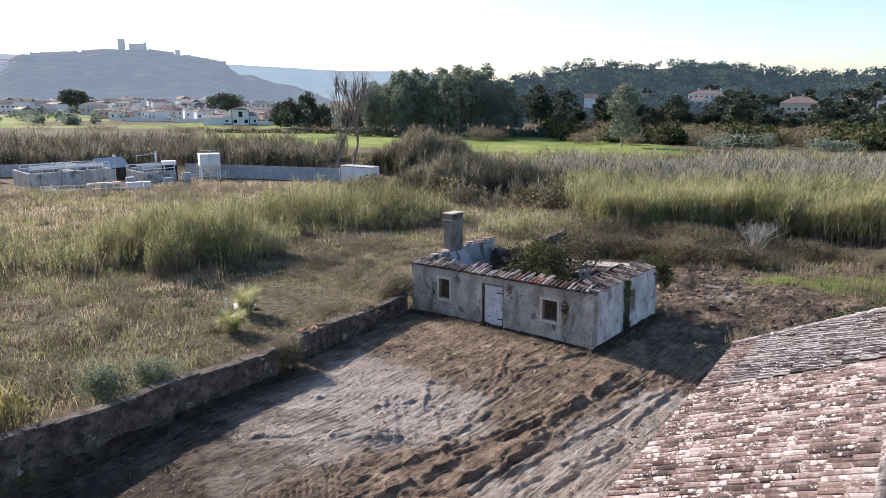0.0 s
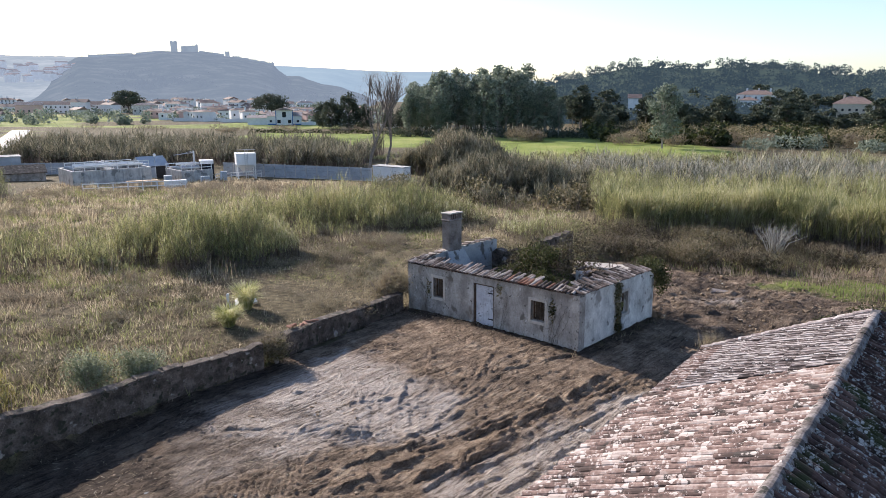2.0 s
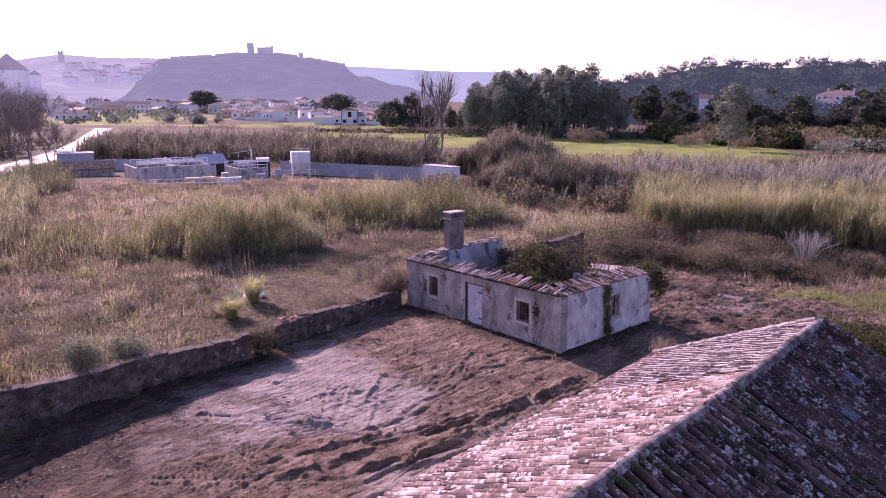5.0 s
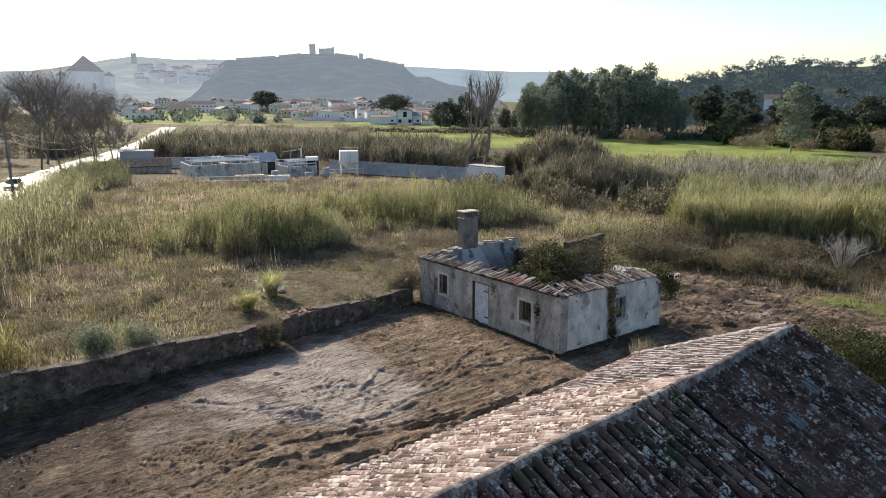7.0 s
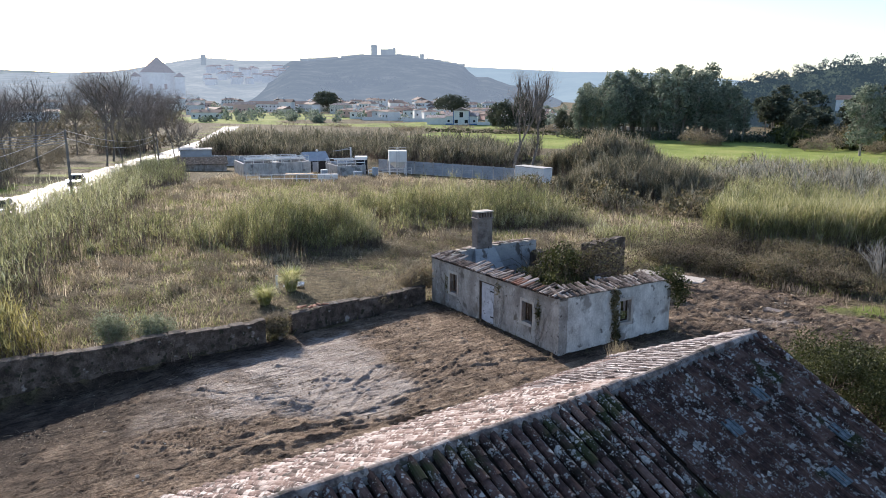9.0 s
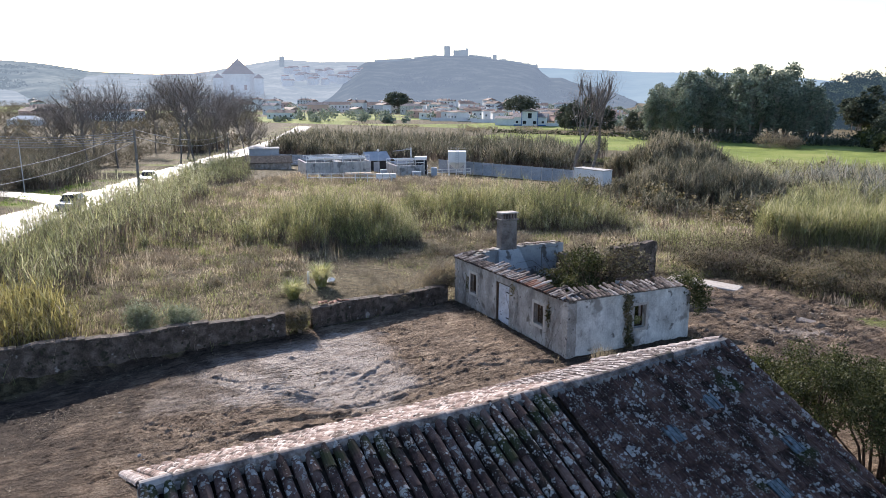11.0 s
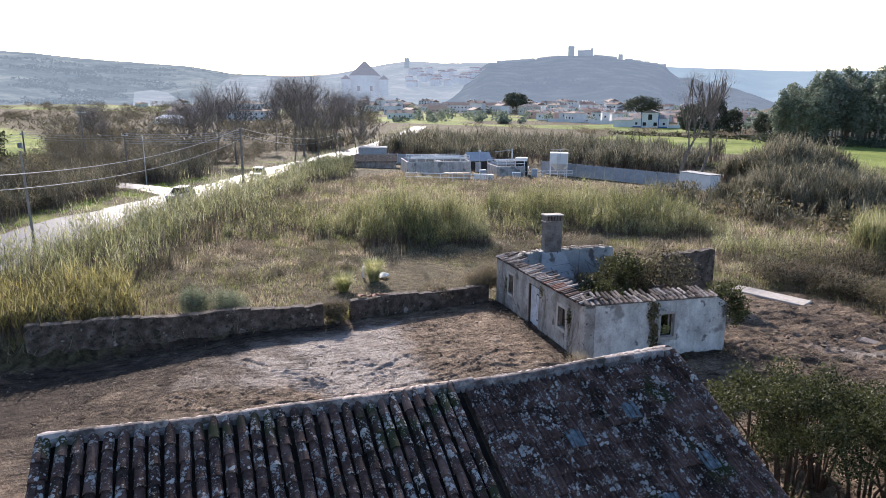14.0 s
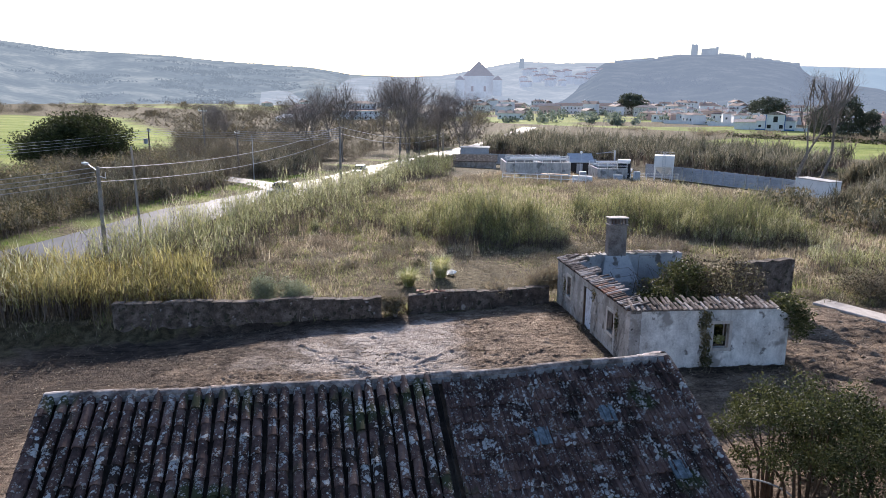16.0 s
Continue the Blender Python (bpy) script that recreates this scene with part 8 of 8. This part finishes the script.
rl = random.Random(55)
rows_ = []
for k in range(46):
    a0, D0, m = rl.uniform(-86, -44), rl.uniform(1080, 1850), rl.randint(4, 14)
    for i in range(m):
        a, D = radians(a0 + 0.42 * i), D0 + rl.gauss(0, 12)
        rows_.append((D * math.sin(a), D * math.cos(a), left_base(D, a), rl.uniform(5, 11), rl.uniform(5, 10)))
thicket("hillside_hedges", rows_, "hedge_far", "hedges and trees on the hazy terraced hillside", 34, 2.2, "wood")

# ---- small things ----
slab = thing("concrete_slab", "pale weathered concrete slab lying on the bare earth", "slab", pose(15.1, 37.0, gz(15, 37) - 0.08, 0, 2, -25))
piece("slab", Shape().box(-0.45, -0.3, -0.1, 0.45, 0.3, 0.1, chamfer=0.05), "render_brown", slab)
slab2 = thing("concrete_slab", "long pale concrete slab at the edge of the scrub", "slab", pose(10.0, 42.9, gz(10.0, 42.9) + 0.04, 0, 1, -12))
piece("slab", Shape().box(-2.0, -0.65, -0.1, 2.0, 0.65, 0.1, chamfer=0.04), "surround", slab2)
wp = thing("white_post", "short white marker post in the grass", "post", pose(-10.6, 32.6, gz(-10.6, 32.6)))
piece("post", Shape().box(-0.06, -0.06, -0.2, 0.06, 0.06, 0.75, chamfer=0.02), "white_paint", wp)
hoop = thing("metal_hoop", "bent pale metal pipe hoop behind the barn", "pipe", pose(13.3, 20.4, 0, 0, 0, 10))
s = Shape()
for i in range(12):
    a, b = math.pi * i / 12, math.pi * (i + 1) / 12
    s.tube((-0.75 * math.cos(a), 0, 1.1 + 0.35 * math.sin(a)), (-0.75 * math.cos(b), 0, 1.1 + 0.35 * math.sin(b)), 0.022, n=6)
s.tube((-0.75, 0, 0), (-0.75, 0, 1.1), 0.022, n=6).tube((0.75, 0, 0), (0.75, 0, 1.1), 0.022, n=6)
piece("pipe", s, "steel_grey", hoop)
palis = thing("paling_fence", "dark wooden paling fence in the shade behind the barn", "fence", pose(14.2, 19.6, 0, 0, 0, -10))
for i in range(26):
    piece("pale", Shape().box(i * 0.16, -0.015, 0, i * 0.16 + 0.09, 0.015, 1.25 + 0.12 * math.sin(i * 2.3), chamfer=0.008), "wood_dark", palis)
for z in (0.35, 0.95):
    piece("fence_rail", Shape().box(0, 0.018, z, 4.1, 0.06, z + 0.08), "wood_dark", palis)

# clods and stones of the yard
def clods(name, n, size, mat, label, keep, seed):
    r = np.random.default_rng(seed)
    bm = bmesh.new()
    bmesh.ops.create_icosphere(bm, subdivisions=1, radius=1)
    base = np.array([v.co[:] for v in bm.verts])
    faces = np.array([[v.index for v in f.verts] for f in bm.faces])
    bm.free()
    x, y = r.uniform(-14, 26, n), r.uniform(4, 45, n)
    k = keep(x, y)
    x, y = x[k], y[k]
    out = []
    for i in range(len(x)):
        sc = size * r.lognormal(0, 0.5)
        v = base * (1 + r.normal(0, 0.22, (len(base), 1))) * sc * np.array([1, r.uniform(0.6, 1), r.uniform(0.4, 0.7)])
        a = r.uniform(0, math.tau)
        v = np.column_stack([v[:, 0] * math.cos(a) - v[:, 1] * math.sin(a), v[:, 0] * math.sin(a) + v[:, 1] * math.cos(a), v[:, 2]])
        out.append((v + (x[i], y[i], gz(x[i], y[i]) + 0.01))[faces])
    return thing(name, label, "rubble", kind="stuff", data=tri_mesh(name, np.concatenate(out), 3, mat))


in_yard = lambda x, y: inside(YARD, x, y) & not_built(x, y, 0.1) & (wave(x, y, 0.8, 40) > -0.2)
M["clod"] = material("clod", [(0.09, 0.062, 0.042), (0.19, 0.14, 0.095), (0.34, 0.265, 0.19)], 3, 0.95, 0.4, 30, island=0.4)
clods("earth_crumbs", 2600, 0.045, "clod", "larger lumps of turned earth along the furrows", lambda x, y: in_yard(x, y) & (fbm(x, y, 0.8, 4, 0.6, 87) > 0.5), 7)
clods("earth_clods", 13000, 0.024, "clod", "clods of turned brown earth in the yard", in_yard, 1)
clods("earth_lumps", 4200, 0.05, "clod", "lumps and roots of turned earth behind the ruin", lambda x, y: inside([(7, 29), (11, 45), (19, 40.5), (22, 34), (22, 27), (10, 26)], x, y) & not_built(x, y, 0.1), 5)
clods("stones", 500, 0.026, "mortar", "small pale stones scattered in the yard", in_yard, 2)
grass_layer("yard_weeds", 260, (-8, 10, 10, 30), lambda x, y: inside(YARD, x, y) & not_built(x, y, 0.2) & (wave(x, y, 2.2, 60) > 0.75), 0.16, "grass_green", "small green weeds in the bare earth", 0.02, 0.9, 1.0, 15)
sx, sy = scatter(34000, -14, 26, 6, 45, in_yard)
sp = np.column_stack([sx, sy, ground_z(sx, sy) + 0.04 + rng.uniform(0, 0.05, len(sx))])
st = leaf_tris(sp, rng.uniform(0.08, 0.28, len(sx)), np.full(len(sx), 0.014), 0.0)
st[:, 2, 2] = np.minimum(st[:, 2, 2], sp[:, 2] + 0.05)
thing("straw", "dead stalks and roots lying on the turned earth", "debris", kind="stuff", data=tri_mesh("straw", st, 3, "grass_dry"))


# ---- roof tiles, eaves and ridge ----
cover = barrel_tile("roof_tile", 0.46, 0.094, 0.078, "tile")
flat = Shape()
prof = [(-0.098, 0.0), (-0.085, 0.05), (-0.06, 0.058), (-0.042, 0.006), (0.0, 0.0), (0.013, 0.02), (0.026, 0.0), (0.078, 0.004), (0.098, 0.03)]
flat.add([(x, y, z + 0.022 - 0.06 * y + d) for d in (0.0,) for y in (0, 0.42) for x, z in prof] + [(x, 0, z - 0.0) for x, z in prof], [(i, i + 1, 9 + i + 1, 9 + i) for i in range(8)] + [(18 + i, 18 + i + 1, i + 1, i) for i in range(8)])
flat_tile = flat.mesh("pan_tile", "tile_groove")
rib = Shape()
for rx in (-0.068, 0.032):
    rp = [(rx - 0.034, 0.0), (rx - 0.024, 0.034), (rx, 0.045), (rx + 0.024, 0.034), (rx + 0.034, 0.0)]
    rib.add([(x, y, z + 0.03 - 0.06 * y) for y in (0.0, 0.41) for x, z in rp], [(i, i + 1, 6 + i, 5 + i) for i in range(4)] + [(4, 3, 2, 1, 0)])
tile_rib = rib.mesh("pan_rib", "tile_grey")
rr = np.random.default_rng(12)
split = {1: 8.2, -1: 7.25}
COURSES = 12
STEP = (LEN - 0.45) / (COURSES - 1)
rest = {"tile": [], "flat": [], "channel": [], "eave": [], "tile_rear": [], "flat_rear": [], "channel_rear": []}
# the rear slope lies in shade and takes darker tiles than the front
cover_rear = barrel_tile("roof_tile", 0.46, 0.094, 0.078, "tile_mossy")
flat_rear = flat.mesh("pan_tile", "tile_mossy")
roof_parts = []
for side in (1, -1):
    # round tiles: covers over channels
    pitch = 0.228
    for i in range(int(split[side] / pitch)):
        x = 0.14 + i * pitch
        wig = rr.normal(0, 0.008)
        for c_ in range(COURSES):
            u = c_ * STEP
            m = slope_pose(side, x + wig + rr.normal(0, 0.006), u, 0.03) @ pose(0, 0, rr.normal(0, 0.006), -2.2 + rr.normal(0, 0.6), 0, rr.normal(0, 1.2))
            if side < 0 and 2.2 < x < 5.6 and len(roof_parts) < 140:
                roof_parts.append((cover_rear, m))
            else:
                rest["tile" if side > 0 else "tile_rear"].append(m)
            m2 = slope_pose(side, x + pitch / 2, u, -0.01) @ pose(0, 0, 0, -2.2, 180, 0)
            rest["channel" if side > 0 else "channel_rear"].append(m2)
    pitch = 0.192
    for i in range(int((BARN_L - split[side]) / pitch)):
        x = split[side] + 0.1 + i * pitch
        for c_ in range(COURSES):
            u = c_ * STEP
            m = slope_pose(side, x, u, 0.0) @ pose(0, 0, rr.normal(0, 0.005), -3 + rr.normal(0, 1.0), rr.normal(0, 1.4), rr.normal(0, 0.8))
            if side < 0 and x < 10.6 and len(roof_parts) < 290:
                roof_parts.append((flat_rear, m))
            elif side > 0 and u < 0.6:
                rest["eave"].append(m)
            else:
                rest["flat" if side > 0 else "flat_rear"].append(m)
for me, m in roof_parts:
    o = part(me.name.split(".")[0], me, barn)
    o.matrix_basis = m
tagged(part("round_tiles", join_copies("round_tiles", cover, rest["tile"], "tile"), barn, "old round clay tiles with pale lichen"), kind="stuff")
tagged(part("channel_tiles", join_copies("channel_tiles", cover, rest["channel"], "tile_grey"), barn), kind="stuff")
tagged(part("pan_tiles", join_copies("pan_tiles", flat_tile, rest["flat"], "tile_groove"), barn, "dirty hollows of the ribbed pan tiles"), kind="stuff")
tagged(part("pan_ribs", join_copies("pan_ribs", tile_rib, rest["flat"], "tile_grey"), barn, "pale weathered ribs of the pan tiles"), kind="stuff")
tagged(part("eave_pan_ribs", join_copies("eave_pan_ribs", tile_rib, rest["eave"], "tile"), barn), kind="stuff")
tagged(part("rear_round_tiles", join_copies("rear_round_tiles", cover_rear, rest["tile_rear"], "tile_mossy"), barn, "blackened round tiles with white lichen and moss, darkened further for shade"), kind="stuff")
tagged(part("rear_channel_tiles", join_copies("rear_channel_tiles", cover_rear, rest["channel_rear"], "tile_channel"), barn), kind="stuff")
tagged(part("rear_pan_tiles", join_copies("rear_pan_tiles", flat_rear, rest["flat_rear"], "tile_mossy"), barn, "dark mossy pan tiles with white lichen, darkened further for shade"), kind="stuff")
tagged(part("eave_pan_tiles", join_copies("eave_pan_tiles", flat_tile, rest["eave"], "tile"), barn, "redder newer pan tiles along the eave"), kind="stuff")
ridge_tile = barrel_tile("ridge_tile", 0.44, 0.115, 0.105, "tile_ridge", 8)
for i in range(int(BARN_L / 0.37)):
    x = 0.02 + i * 0.37
    o = part("ridge_tile", ridge_tile, barn)
    o.matrix_basis = pose(x, 0, RIDGE_Z + sag(x) - 0.015 + rr.normal(0, 0.006), 2 + rr.normal(0, 0.8), 0, -90 + rr.normal(0, 1.2))
bed, nb = Shape(), 40
row = []
for i in range(nb + 1):
    x = BARN_L * i / nb
    z = RIDGE_Z + sag(x)
    row.append([(x, y + rr.normal(0, 0.012), z + dz + rr.normal(0, 0.006)) for y, dz in ((-0.14, -0.1), (-0.125, -0.01), (-0.07, 0.03), (0.07, 0.03), (0.125, -0.01), (0.14, -0.1))])
bed.add([p for r_ in row for p in r_], [(6 * i + j, 6 * i + j + 1, 6 * i + 7 + j, 6 * i + 6 + j) for i in range(nb) for j in range(5)])
piece("ridge_mortar", bed, "mortar_dark", barn, "pale lime mortar under the ridge tiles")
verge_tile = barrel_tile("verge_tile", 0.44, 0.1, 0.085, "tile_grey")
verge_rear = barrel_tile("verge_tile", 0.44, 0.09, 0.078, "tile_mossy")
for side in (1, -1):
    for x in (0.06, BARN_L - 0.05):
        u = 0.0
        while u < LEN - 0.2:
            o = part("verge_tile", verge_tile if side > 0 else verge_rear, barn)
            o.matrix_basis = slope_pose(side, x, u, 0.045) @ pose(0, 0, 0, -2, 0, rr.normal(0, 1))
            u += 0.37
# ribbed glass tiles let into the rear slope
for x, u in ((10.3, 3.1), (8.9, 2.75), (11.2, 1.75), (10.0, 1.1)):
    q = Shape()
    for k in range(4):
        q.box(-0.15 + k * 0.075, 0, 0.0, -0.15 + k * 0.075 + 0.07, 0.38, 0.03 + 0.012 * (k % 2))
    o = piece("glass_tile", q, "glass_tile", barn, "bluish ribbed glass roof tile, dirty")
    o.matrix_basis = slope_pose(-1, x, u - 0.05, 0.034) @ pose(0, 0, 0, -2)

# tiles left along the tops of the house walls
eave_red = barrel_tile("eave_tile", 0.6, 0.078, 0.066, "tile_red")
eave = barrel_tile("eave_tile", 0.6, 0.078, 0.066, "tile_eave")
# dark tiles put the gap shadows between the eave covers into colour
pan = barrel_tile("channel_tile", 0.6, 0.085, 0.075, "tile_mossy")
n_front = int(HOUSE_L / 0.205)
for i in range(n_front):
    x = 0.06 + i * 0.205
    o = part("eave_tile", eave_red if (29 <= i <= 40 and rr.random() < 0.55) else eave, house)
    o.matrix_basis = pose(x, -0.13 + rr.normal(0, 0.02), 2.33 + 0.05 * x / HOUSE_L + rr.normal(0, 0.01), 13 + rr.normal(0, 1.2), 0, rr.normal(0, 1.6))
    o = part("channel_tile", pan, house)
    o.matrix_basis = pose(x + 0.1, -0.11, 2.345 + 0.05 * x / HOUSE_L, 13, 180, 0)
    if rr.random() < 0.6:
        o = part("eave_tile", eave, house)
        o.matrix_basis = pose(x + 0.02, 0.28 + rr.normal(0, 0.05), 2.43 + rr.normal(0, 0.015), 13 + rr.normal(0, 2), 0, rr.normal(0, 3))
for i in range(int(HOUSE_W / 0.205) - 1):
    y = 0.1 + i * 0.205
    if y > 6.0:
        continue
    o = part("eave_tile", eave, house)
    o.matrix_basis = pose(HOUSE_L + 0.13 + rr.normal(0, 0.015), y, 2.36 + rr.normal(0, 0.01), 13 + rr.normal(0, 1.2), 0, 90 + rr.normal(0, 1.8))
for i in range(26):
    y = 0.2 + i * 0.22
    if y < 5.6 and rr.random() < 0.85:
        o = part("eave_tile", eave, house)
        o.matrix_basis = pose(HOUSE_L - 0.26 + rr.normal(0, 0.03), y, 2.45 + rr.normal(0, 0.015), 12 + rr.normal(0, 2), 0, 90 + rr.normal(0, 3))
for i in range(26):
    y = 0.3 + i * 0.23
    if 2.3 < y < 3.5:
        continue
    o = part("coping_tile", eave, house)
    o.matrix_basis = pose(rr.normal(0.1, 0.03), y, 2.33 + 0.3 * min(1, max(0, y - 0.45) / 2.2) + rr.normal(0, 0.02), 8, 0, -90 + rr.normal(0, 9))
piece("eave_bed", Shape().box(0.0, 0.02, 2.2, HOUSE_L, 0.43, 2.36, chamfer=0.02).box(HOUSE_L - 0.43, 0.44, 2.2, HOUSE_L - 0.02, 5.9, 2.37, chamfer=0.02), "render_brown", house, "crumbling brown mortar bed under the tiles")
for i in range(11):
    o = part("fallen_tile", eave, house)
    q = 0.1 + 0.23 * i
    o.matrix_basis = pose(6.3, 5.2, 0, 0, 0, -6) @ pose(q, 0.02 + rr.normal(0, 0.04), 1.95 - 0.4 * q + rr.normal(0, 0.02), 4 + rr.normal(0, 4), 9, rr.normal(0, 9))

# crumpled white sheeting left beside the pampas
junk = thing("plastic_sheet", "crumpled white plastic sheeting lying in the grass", "rubbish", pose(-9.9, 33.2, gz(-9.9, 33.2) + 0.1, 0, 0, 25))
gx_, gy_ = np.meshgrid(np.linspace(-0.55, 0.55, 16), np.linspace(-0.35, 0.35, 11))
gz_ = 0.5 * np.abs(fbm(gx_ + 5, gy_ + 3, 3.2, 4, 0.6, 7) - 0.35) + 0.3 * np.exp(-((gx_ + 0.3) / 0.12) ** 2)
sheet = part("sheet", grid_mesh("sheet", np.stack([gx_ + 0.1 * gz_, gy_, gz_], -1), "white_paint"), junk)
sheet.modifiers.new("thickness", "SOLIDIFY").thickness = 0.01
